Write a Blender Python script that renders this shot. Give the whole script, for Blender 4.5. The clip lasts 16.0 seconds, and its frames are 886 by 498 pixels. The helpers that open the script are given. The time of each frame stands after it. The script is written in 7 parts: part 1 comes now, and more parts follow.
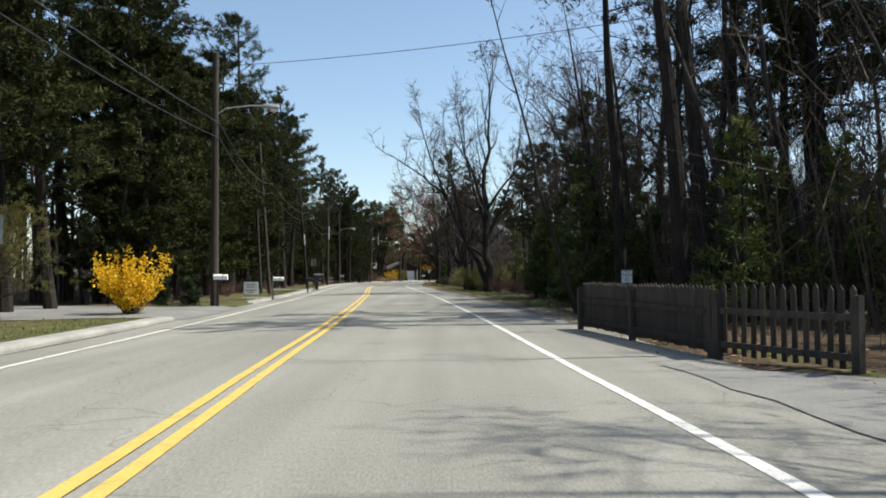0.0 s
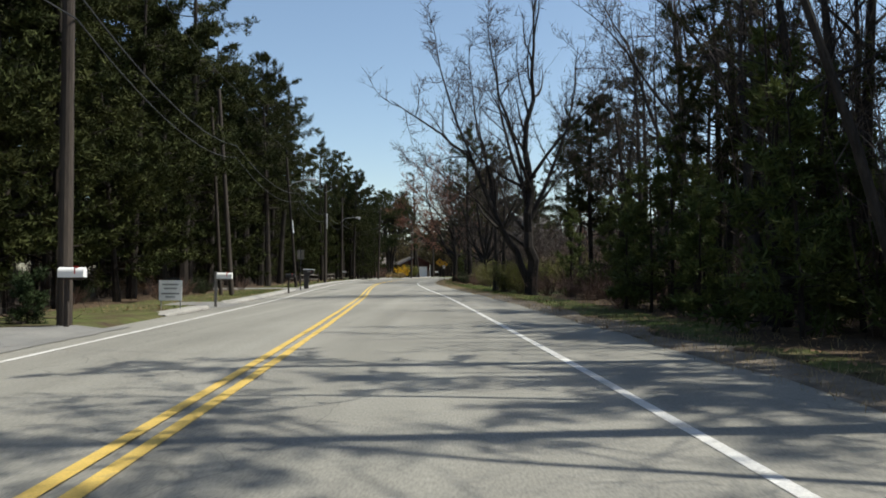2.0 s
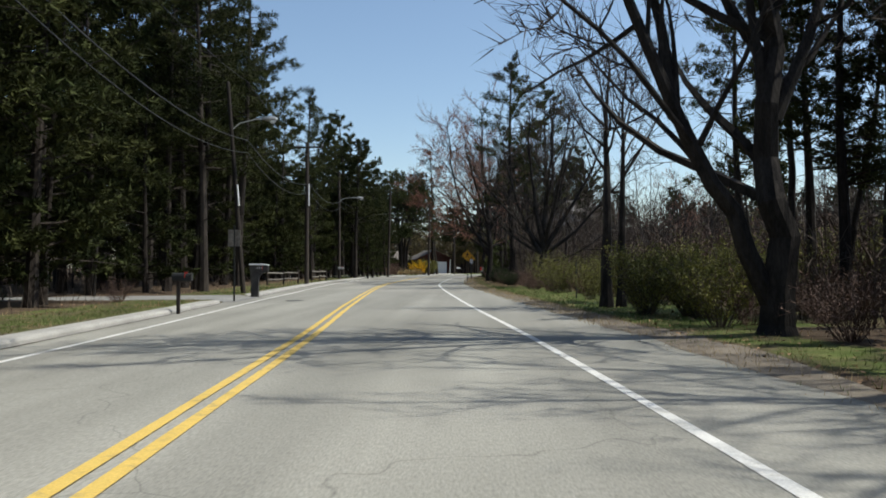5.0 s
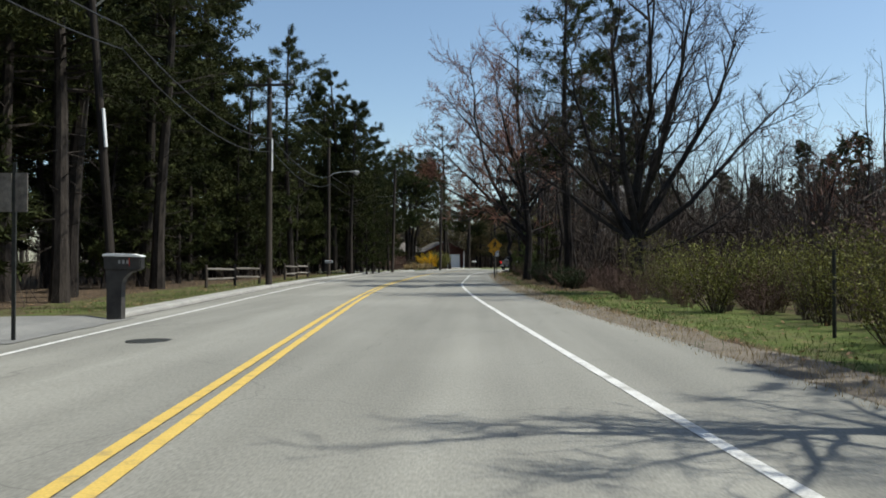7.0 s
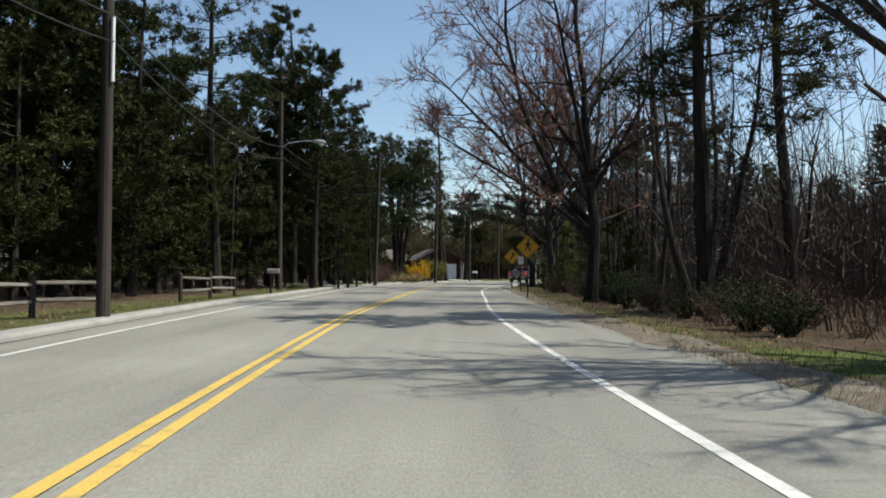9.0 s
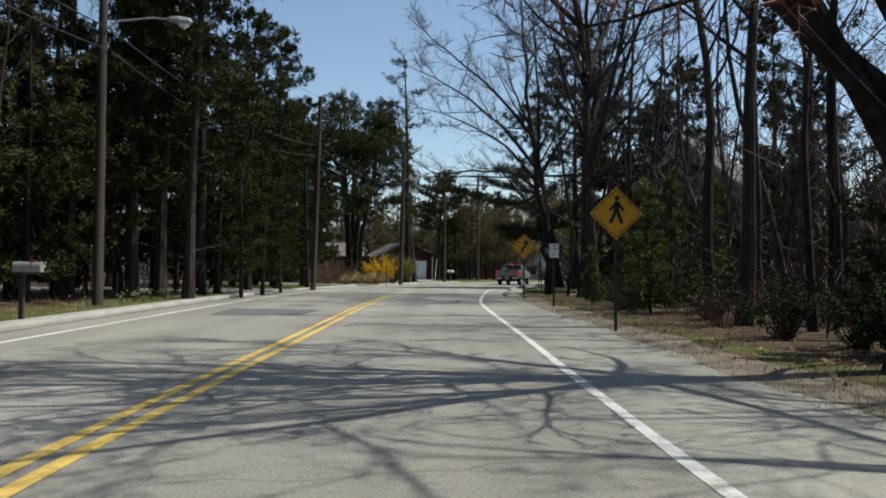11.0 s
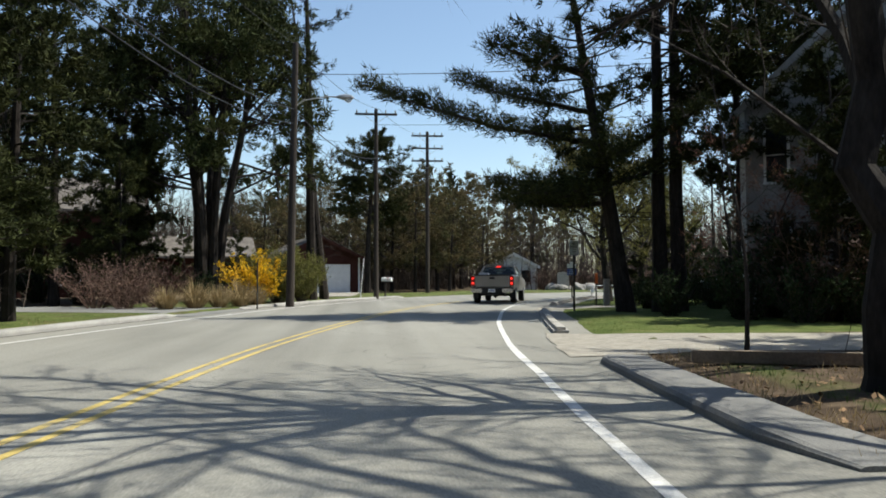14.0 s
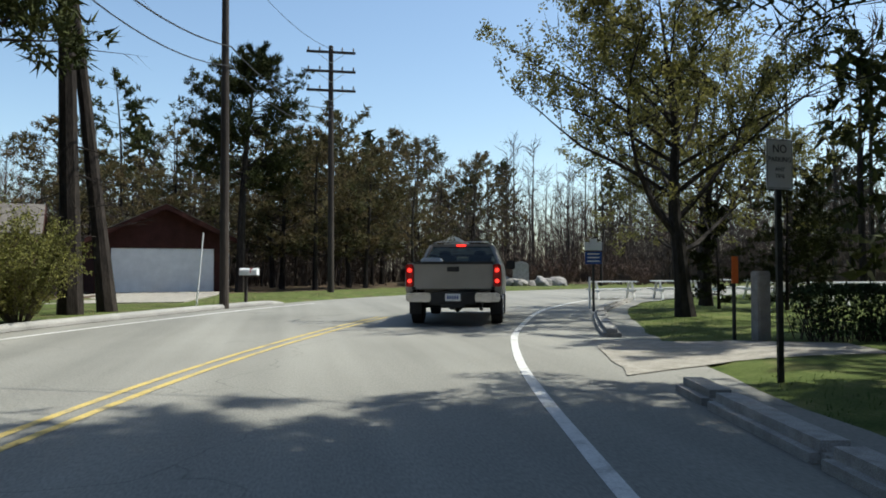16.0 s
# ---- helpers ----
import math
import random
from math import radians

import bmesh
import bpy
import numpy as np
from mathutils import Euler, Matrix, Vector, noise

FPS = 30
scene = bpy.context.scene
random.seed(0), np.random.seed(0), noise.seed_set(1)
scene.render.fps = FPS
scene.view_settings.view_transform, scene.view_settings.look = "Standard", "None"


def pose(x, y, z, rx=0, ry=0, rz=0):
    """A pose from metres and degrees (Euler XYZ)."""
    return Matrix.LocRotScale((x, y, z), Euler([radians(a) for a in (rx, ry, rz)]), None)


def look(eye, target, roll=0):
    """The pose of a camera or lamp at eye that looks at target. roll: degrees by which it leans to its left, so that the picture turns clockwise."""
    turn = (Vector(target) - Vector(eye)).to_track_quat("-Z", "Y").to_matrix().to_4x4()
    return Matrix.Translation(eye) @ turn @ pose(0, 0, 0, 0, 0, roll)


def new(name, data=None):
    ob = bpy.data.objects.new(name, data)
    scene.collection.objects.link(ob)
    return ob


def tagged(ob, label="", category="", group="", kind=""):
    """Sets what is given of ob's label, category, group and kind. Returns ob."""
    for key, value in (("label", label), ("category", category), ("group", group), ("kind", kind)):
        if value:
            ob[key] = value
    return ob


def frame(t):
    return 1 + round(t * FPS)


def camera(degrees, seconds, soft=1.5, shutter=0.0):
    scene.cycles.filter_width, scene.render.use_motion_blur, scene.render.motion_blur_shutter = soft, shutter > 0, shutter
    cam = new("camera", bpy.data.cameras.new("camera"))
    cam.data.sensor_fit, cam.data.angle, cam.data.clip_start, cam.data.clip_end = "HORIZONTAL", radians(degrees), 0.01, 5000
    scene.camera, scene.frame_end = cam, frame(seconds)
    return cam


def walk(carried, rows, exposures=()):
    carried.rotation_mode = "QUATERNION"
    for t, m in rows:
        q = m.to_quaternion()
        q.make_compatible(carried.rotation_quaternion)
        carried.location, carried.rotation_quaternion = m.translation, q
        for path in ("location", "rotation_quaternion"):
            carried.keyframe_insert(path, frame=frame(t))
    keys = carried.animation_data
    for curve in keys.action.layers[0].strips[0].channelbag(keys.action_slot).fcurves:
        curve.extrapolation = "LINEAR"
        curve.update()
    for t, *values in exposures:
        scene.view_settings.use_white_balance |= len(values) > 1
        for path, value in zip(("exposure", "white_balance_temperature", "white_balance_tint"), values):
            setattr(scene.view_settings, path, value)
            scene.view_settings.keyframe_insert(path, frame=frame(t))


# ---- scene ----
cam = camera(60.0, 16.0, soft=1.8)
PATH = [
    (0.0, 0.000, -0.000, 1.14, -0.000, 1.987, 0.309),
    (0.5, -0.128, 3.323, 1.14, 0.178, 1.778, 0.211),
    (1.0, -0.269, 6.755, 1.14, 0.432, 1.858, 0.240),
    (1.5, -0.438, 10.345, 1.14, 0.669, 1.908, 0.057),
    (2.0, -0.624, 14.053, 1.14, 0.911, 1.711, 0.031),
    (2.5, -0.831, 17.852, 1.14, 1.090, 1.432, -0.006),
    (3.0, -1.066, 21.758, 1.14, 1.221, 1.312, -0.058),
    (3.5, -1.320, 25.693, 1.14, 1.451, 1.364, -0.157),
    (4.0, -1.620, 29.632, 1.15, 1.684, 1.603, -0.188),
    (6.5, -3.104, 49.645, 1.20, 2.596, 0.932, 0.339),
    (7.0, -3.586, 54.184, 1.20, 2.692, 0.903, -0.003),
    (7.5, -4.048, 58.767, 1.18, 2.824, 1.251, -0.107),
    (8.0, -4.470, 63.388, 1.16, 2.726, 1.394, -0.092),
    (8.5, -4.840, 68.036, 1.15, 2.313, 1.781, -0.145),
    (9.0, -5.184, 72.718, 1.14, 1.861, 1.718, -0.279),
    (11.5, -6.107, 97.528, 1.14, -1.460, 1.596, -0.417),
    (12.0, -6.120, 102.599, 1.14, -2.192, 1.319, -0.333),
    (12.5, -6.078, 107.643, 1.14, -2.944, 0.904, -0.065),
    (13.0, -5.962, 112.636, 1.14, -3.724, 1.139, 0.534),
    (13.5, -5.756, 117.572, 1.14, -4.582, 1.914, 0.608),
    (14.0, -5.468, 122.490, 1.14, -5.589, 2.231, 0.212),
    (14.5, -5.060, 127.377, 1.14, -7.198, 2.714, -0.238),
    (15.0, -4.518, 132.240, 1.14, -8.666, 1.957, -0.457),
    (15.5, -3.879, 137.106, 1.14, -9.973, 1.486, -0.115),
    (16.0, -3.135, 141.995, 1.14, -11.534, 1.617, 0.180),
]
walk(cam, [(t, pose(x, y, z, 90 + p, r, a)) for t, x, y, z, a, p, r in PATH], [(0.0, 0.44, 6750, 6), (0.7, 0.32, 6750, 6), (1.5, 0.19, 6750, 6), (3.5, 0.22, 6700, 6), (6.5, 0.08, 6450, 5), (7.5, 0.14, 6500, 4), (9.0, 0.20, 6650, 5),
      (11.5, 0.10, 6700, 5), (12.5, 0.26, 6800, 5), (14.0, 0.40, 6650, 5), (15.0, 0.50, 6550, 5), (16.0, 0.36, 6450, 4)])

# world, sun and exposure
SUN_EL, SUN_AZ = 57.0, 85.0          # degrees up, degrees to the right of straight ahead (+y)
world = bpy.data.worlds.new("world")
scene.world = world
world.use_nodes = True
wn = world.node_tree.nodes
sky = wn.new("ShaderNodeTexSky")
sky.sky_type, sky.sun_disc = "NISHITA", False
sky.sun_elevation, sky.sun_rotation = radians(SUN_EL), radians(SUN_AZ)
sky.air_density, sky.dust_density, sky.ozone_density = 1.0, 0.8, 1.3
wn["Background"].inputs["Strength"].default_value = 0.138
world.node_tree.links.new(sky.outputs[0], wn["Background"].inputs["Color"])
sun = new("sun", bpy.data.lights.new("sun", "SUN"))
sun.data.energy, sun.data.angle, sun.data.color = 4.8, radians(0.55), (1.0, 0.965, 0.90)
_e, _a = radians(SUN_EL), radians(SUN_AZ)
to_sun = Vector((math.sin(_a) * math.cos(_e), math.cos(_a) * math.cos(_e), math.sin(_e)))
sun.matrix_world = look(to_sun * 100, (0, 0, 0))


# ---------------------------------------------------------------- materials
def material(name, stops, scale=3.0, rough=0.85, metal=0.0, bump=0.0, bump_scale=None, fine=0.0, fine_scale=60.0,
             island=0.0, stretch=(1, 1, 1), detail=6.0, spec=0.35, object_random=0.0, translucent=0.0):
    """A node material: a noise ramp over object space, a finer grain on top, relief and random shifts by piece."""
    m = bpy.data.materials.new(name)
    m.use_nodes = True
    nt = m.node_tree
    n, l = nt.nodes, nt.links
    b = n["Principled BSDF"]
    b.inputs["Roughness"].default_value, b.inputs["Metallic"].default_value = rough, metal
    b.inputs["Specular IOR Level"].default_value = spec
    co = n.new("ShaderNodeTexCoord")
    mp = n.new("ShaderNodeMapping")
    mp.inputs["Scale"].default_value = stretch
    l.new(co.outputs["Object"], mp.inputs["Vector"])
    tx = n.new("ShaderNodeTexNoise")
    tx.inputs["Scale"].default_value, tx.inputs["Detail"].default_value = scale, detail
    tx.inputs["Roughness"].default_value = 0.6
    l.new(mp.outputs[0], tx.inputs["Vector"])
    ramp = n.new("ShaderNodeValToRGB")
    el = ramp.color_ramp.elements
    for i, (p, c) in enumerate(stops):
        e = el[i] if i < 2 else el.new(p)
        e.position, e.color = p, (*c, 1)
    l.new(tx.outputs["Fac"], ramp.inputs[0])
    out = ramp.outputs[0]
    ft = n.new("ShaderNodeTexNoise")
    ft.inputs["Scale"].default_value, ft.inputs["Detail"].default_value = fine_scale, 3.0
    l.new(mp.outputs[0], ft.inputs["Vector"])
    if fine:
        k = n.new("ShaderNodeMapRange")
        k.inputs["From Min"].default_value, k.inputs["From Max"].default_value = 0.25, 0.75
        k.inputs["To Min"].default_value, k.inputs["To Max"].default_value = 1 - fine, 1 + fine
        l.new(ft.outputs["Fac"], k.inputs["Value"])
        mx = n.new("ShaderNodeVectorMath")
        mx.operation = "SCALE"
        l.new(out, mx.inputs[0])
        l.new(k.outputs[0], mx.inputs["Scale"])
        out = mx.outputs[0]
    for amount, node, socket in ((island, "ShaderNodeNewGeometry", "Random Per Island"),
                                 (object_random, "ShaderNodeObjectInfo", "Random")):
        if amount:
            g = n.new(node)
            k = n.new("ShaderNodeMapRange")
            k.inputs["To Min"].default_value, k.inputs["To Max"].default_value = 1 - amount, 1 + amount
            l.new(g.outputs[socket], k.inputs["Value"])
            mx = n.new("ShaderNodeVectorMath")
            mx.operation = "SCALE"
            l.new(out, mx.inputs[0])
            l.new(k.outputs[0], mx.inputs["Scale"])
            out = mx.outputs[0]
    l.new(out, b.inputs["Base Color"])
    if bump:
        bp = n.new("ShaderNodeBump")
        bp.inputs["Strength"].default_value, bp.inputs["Distance"].default_value = bump, 0.02
        l.new((ft if bump_scale is None else tx).outputs["Fac"], bp.inputs["Height"])
        l.new(bp.outputs[0], b.inputs["Normal"])
    if translucent:
        tr = n.new("ShaderNodeBsdfTranslucent")
        l.new(out, tr.inputs["Color"])
        ms = n.new("ShaderNodeMixShader")
        ms.inputs[0].default_value = translucent
        l.new(b.outputs[0], ms.inputs[1])
        l.new(tr.outputs[0], ms.inputs[2])
        l.new(ms.outputs[0], n["Material Output"].inputs["Surface"])
    return m


def two(a, b, lo=0.35, hi=0.65):
    return [(lo, a), (hi, b)]


ASPHALT = material("asphalt", two((0.212, 0.205, 0.178), (0.262, 0.253, 0.221)), 0.35, 0.92, bump=0.12, fine=0.22, fine_scale=60, stretch=(1, 0.25, 1))
ASPHALT_PATCH = material("asphalt_patch", two((0.10, 0.10, 0.098), (0.13, 0.128, 0.122)), 1.5, 0.9, bump=0.3, fine=0.25, fine_scale=80)
DRIVE = material("driveway_asphalt", two((0.17, 0.168, 0.16), (0.22, 0.215, 0.2)), 0.6, 0.92, bump=0.3, fine=0.25, fine_scale=60)
GRAVEL = material("gravel", two((0.25, 0.23, 0.19), (0.36, 0.33, 0.28)), 4.0, 0.95, bump=0.6, fine=0.35, fine_scale=45)
BERM = material("berm_asphalt", two((0.27, 0.262, 0.24), (0.37, 0.355, 0.325)), 0.9, 0.93, bump=0.4, fine=0.25, fine_scale=50)
GRANITE = material("granite", two((0.27, 0.255, 0.23), (0.39, 0.37, 0.335)), 7.0, 0.85, bump=0.5, fine=0.25, fine_scale=90, object_random=0.12)
YELLOW = material("yellow_paint", [(0.3, (0.38, 0.28, 0.11)), (0.45, (0.58, 0.40, 0.10)), (0.8, (0.64, 0.45, 0.12))], 5.0, 0.75, fine=0.14, fine_scale=50, bump=0.2)
YELLOW_WORN = material("rubbed_yellow_paint", [(0.30, (0.27, 0.24, 0.17)), (0.5, (0.50, 0.38, 0.13)), (0.8, (0.58, 0.44, 0.13))], 3.0, 0.8, fine=0.2, fine_scale=40, bump=0.2)
WHITE_LINE = material("white_line_paint", [(0.32, (0.36, 0.35, 0.32)), (0.46, (0.58, 0.57, 0.54)), (0.8, (0.70, 0.69, 0.66))], 3.0, 0.8, fine=0.16, fine_scale=50, bump=0.2)
GRASS = material("grass_blades", two((0.05, 0.09, 0.018), (0.105, 0.145, 0.036)), 1.2, 0.7, island=0.35, translucent=0.25, spec=0.2)
DRY_GRASS = material("dry_grass", two((0.27, 0.20, 0.10), (0.40, 0.31, 0.17)), 2.0, 0.85, island=0.3, translucent=0.2)
LITTER = material("dead_leaves", two((0.16, 0.09, 0.045), (0.30, 0.19, 0.10)), 2.0, 0.85, island=0.45)
PINE_BARK = material("pine_bark", two((0.019, 0.0155, 0.0138), (0.044, 0.036, 0.030)), 5.0, 0.95, bump=0.8, fine=0.35, fine_scale=26, stretch=(1, 1, 0.25), object_random=0.25, spec=0.15)
BARK = material("grey_bark", two((0.023, 0.0195, 0.0178), (0.052, 0.045, 0.040)), 5.0, 0.95, bump=0.7, fine=0.3, fine_scale=30, stretch=(1, 1, 0.3), object_random=0.25, spec=0.15)
TWIG = material("twigs", two((0.052, 0.040, 0.033), (0.11, 0.085, 0.068)), 2.0, 0.9, object_random=0.25, spec=0.2)
BUDS = material("red_buds", two((0.15, 0.06, 0.04), (0.26, 0.12, 0.07)), 2.0, 0.8, island=0.3)
NEEDLES = material("pine_needles", two((0.019, 0.026, 0.008), (0.052, 0.056, 0.018)), 0.5, 0.8, island=0.5, object_random=0.3, translucent=0.06, spec=0.1)
NEEDLES_RUSTY = material("rust_tinged_needles", two((0.06, 0.066, 0.028), (0.14, 0.10, 0.05)), 0.5, 0.8, island=0.5, translucent=0.25, spec=0.1)
NEEDLES_YOUNG = material("young_pine_needles", two((0.05, 0.072, 0.02), (0.10, 0.115, 0.035)), 0.7, 0.7, island=0.4, object_random=0.2, translucent=0.2, spec=0.15)
NEEDLES_BROWN = material("browned_needles", two((0.065, 0.04, 0.02), (0.12, 0.07, 0.034)), 0.8, 0.7, island=0.35, translucent=0.2)
LEAF = material("spring_leaves", two((0.11, 0.11, 0.03), (0.22, 0.20, 0.06)), 1.0, 0.6, island=0.35, translucent=0.45, spec=0.2)
SHRUB_LEAF = material("shrub_leaves", two((0.10, 0.105, 0.026), (0.20, 0.19, 0.05)), 1.2, 0.65, island=0.45, translucent=0.25, spec=0.2)
DARK_LEAF = material("dark_evergreen", two((0.022, 0.035, 0.016), (0.05, 0.07, 0.03)), 1.5, 0.85, island=0.4, translucent=0.15, spec=0.08)
RUSSET = material("russet_twigs", two((0.075, 0.043, 0.033), (0.15, 0.092, 0.066)), 1.5, 0.85, island=0.35)
PETAL = material("yellow_petals", two((0.72, 0.42, 0.01), (0.88, 0.60, 0.03)), 2.0, 0.6, island=0.2, translucent=0.3)
DAFFODIL = material("daffodil_petals", two((0.80, 0.74, 0.35), (0.85, 0.80, 0.6)), 3.0, 0.6, island=0.15)
POLE_WOOD = material("weathered_pole_wood", two((0.038, 0.031, 0.027), (0.082, 0.067, 0.056)), 2.0, 0.9, bump=0.5, fine=0.3, fine_scale=30, stretch=(3, 3, 0.12), object_random=0.15, spec=0.2)
DARK_POLE = material("creosoted_pole_wood", two((0.018, 0.014, 0.012), (0.042, 0.034, 0.028)), 2.0, 0.9, bump=0.5, fine=0.3, fine_scale=30, stretch=(3, 3, 0.12), spec=0.2)
GREY_PLASTIC = material("weathered_grey_plastic", two((0.034, 0.031, 0.029), (0.062, 0.057, 0.052)), 3.0, 0.7, fine=0.1)
RAIL_WOOD = material("grey_rail_wood", two((0.12, 0.105, 0.092), (0.24, 0.215, 0.185)), 2.0, 0.9, bump=0.5, fine=0.25, fine_scale=30, stretch=(3, 0.2, 3), object_random=0.2)
FENCE_WOOD = material("dark_fence_wood", two((0.032, 0.027, 0.023), (0.075, 0.063, 0.054)), 3.0, 0.9, bump=0.5, fine=0.3, fine_scale=30, stretch=(3, 3, 0.3), object_random=0.3)
TIMBER = material("landscape_timber", two((0.16, 0.12, 0.085), (0.28, 0.22, 0.16)), 2.0, 0.9, bump=0.4, fine=0.25, fine_scale=30)
STEEL = material("galvanised_steel", two((0.30, 0.30, 0.30), (0.45, 0.45, 0.44)), 6.0, 0.5, 0.7, fine=0.1)
DARK_STEEL = material("dark_post_steel", two((0.03, 0.032, 0.03), (0.06, 0.06, 0.055)), 6.0, 0.6, 0.3, fine=0.15)
BLACK = material("black_plastic", two((0.012, 0.012, 0.012), (0.025, 0.025, 0.025)), 5.0, 0.55, fine=0.1)
RUBBER = material("tyre_rubber", two((0.014, 0.014, 0.014), (0.03, 0.03, 0.03)), 8.0, 0.85, bump=0.2, fine=0.2)
CHROME = material("chrome", two((0.55, 0.55, 0.56), (0.68, 0.68, 0.69)), 3.0, 0.22, 0.95)
TRUCK_PAINT = material("truck_silver_beige", two((0.29, 0.272, 0.245), (0.33, 0.31, 0.28)), 1.5, 0.35, 0.35, fine=0.04, spec=0.5)
SILVER_PAINT = material("silver_car_paint", two((0.36, 0.36, 0.355), (0.42, 0.42, 0.41)), 1.5, 0.3, 0.5, fine=0.04, spec=0.5)
LENS_RED = material("red_lens", two((0.32, 0.012, 0.012), (0.42, 0.02, 0.018)), 8.0, 0.2, spec=0.6)
SIGN_YELLOW = material("sign_yellow", two((0.62, 0.30, 0.02), (0.72, 0.37, 0.03)), 2.5, 0.45, fine=0.05)
SIGN_WHITE = material("sign_white", two((0.80, 0.79, 0.77), (0.88, 0.875, 0.86)), 2.5, 0.5, fine=0.05)
SIGN_BLACK = material("sign_black", two((0.015, 0.015, 0.015), (0.03, 0.03, 0.03)), 4.0, 0.5)
SIGN_RED = material("sign_red", two((0.38, 0.03, 0.02), (0.48, 0.05, 0.03)), 4.0, 0.5)
SIGN_BLUE = material("sign_blue", two((0.02, 0.06, 0.24), (0.03, 0.09, 0.32)), 3.0, 0.5)
ORANGE = material("orange_plastic", two((0.62, 0.12, 0.03), (0.75, 0.18, 0.04)), 3.0, 0.5)
WHITE_PAINT = material("white_paint", two((0.70, 0.70, 0.68), (0.80, 0.80, 0.78)), 2.0, 0.6, fine=0.05, fine_scale=20)
RED_SIDING = material("dark_red_siding", two((0.040, 0.016, 0.013), (0.066, 0.026, 0.021)), 1.5, 0.9, fine=0.15, fine_scale=20, spec=0.15)
GREY_SIDING = material("grey_shingle_siding", two((0.24, 0.23, 0.225), (0.32, 0.31, 0.30)), 1.2, 0.85, fine=0.15, fine_scale=20, object_random=0.08)
ROOF = material("grey_brown_shingles", two((0.105, 0.093, 0.081), (0.165, 0.147, 0.128)), 2.0, 0.95, bump=0.4, fine=0.25, fine_scale=24, object_random=0.12, spec=0.15)
DARK_ROOF = material("dark_shingles", two((0.10, 0.095, 0.09), (0.16, 0.15, 0.145)), 2.0, 0.95, bump=0.4, fine=0.25, fine_scale=24, object_random=0.12)
ROCK = material("rock", two((0.20, 0.185, 0.165), (0.34, 0.315, 0.285)), 3.0, 0.9, bump=0.6, fine=0.25, fine_scale=30, object_random=0.2)
WIRE = material("black_cable", two((0.015, 0.015, 0.016), (0.03, 0.03, 0.03)), 3.0, 0.7)
CERAMIC = material("insulator_ceramic", two((0.22, 0.20, 0.19), (0.34, 0.32, 0.30)), 3.0, 0.3)


def glass_material():
    m = bpy.data.materials.new("tinted_glass")
    m.use_nodes = True
    b = m.node_tree.nodes["Principled BSDF"]
    b.inputs["Base Color"].default_value = (0.035, 0.06, 0.058, 1)
    b.inputs["Roughness"].default_value, b.inputs["Transmission Weight"].default_value = 0.04, 0.85
    b.inputs["IOR"].default_value = 1.45
    return m


def window_material():
    m = bpy.data.materials.new("window_glass")
    m.use_nodes = True
    b = m.node_tree.nodes["Principled BSDF"]
    b.inputs["Base Color"].default_value = (0.02, 0.025, 0.03, 1)
    b.inputs["Roughness"].default_value, b.inputs["Specular IOR Level"].default_value = 0.05, 0.6
    return m


def lamp_material(name, colour, strength):
    m = bpy.data.materials.new(name)
    m.use_nodes = True
    b = m.node_tree.nodes["Principled BSDF"]
    b.inputs["Base Color"].default_value = (*colour, 1)
    b.inputs["Emission Color"].default_value = (*colour, 1)
    b.inputs["Emission Strength"].default_value = strength
    return m


GLASS, WINDOW = glass_material(), window_material()
BRAKE = lamp_material("brake_lamp_lit", (1.0, 0.03, 0.02), 2.2)


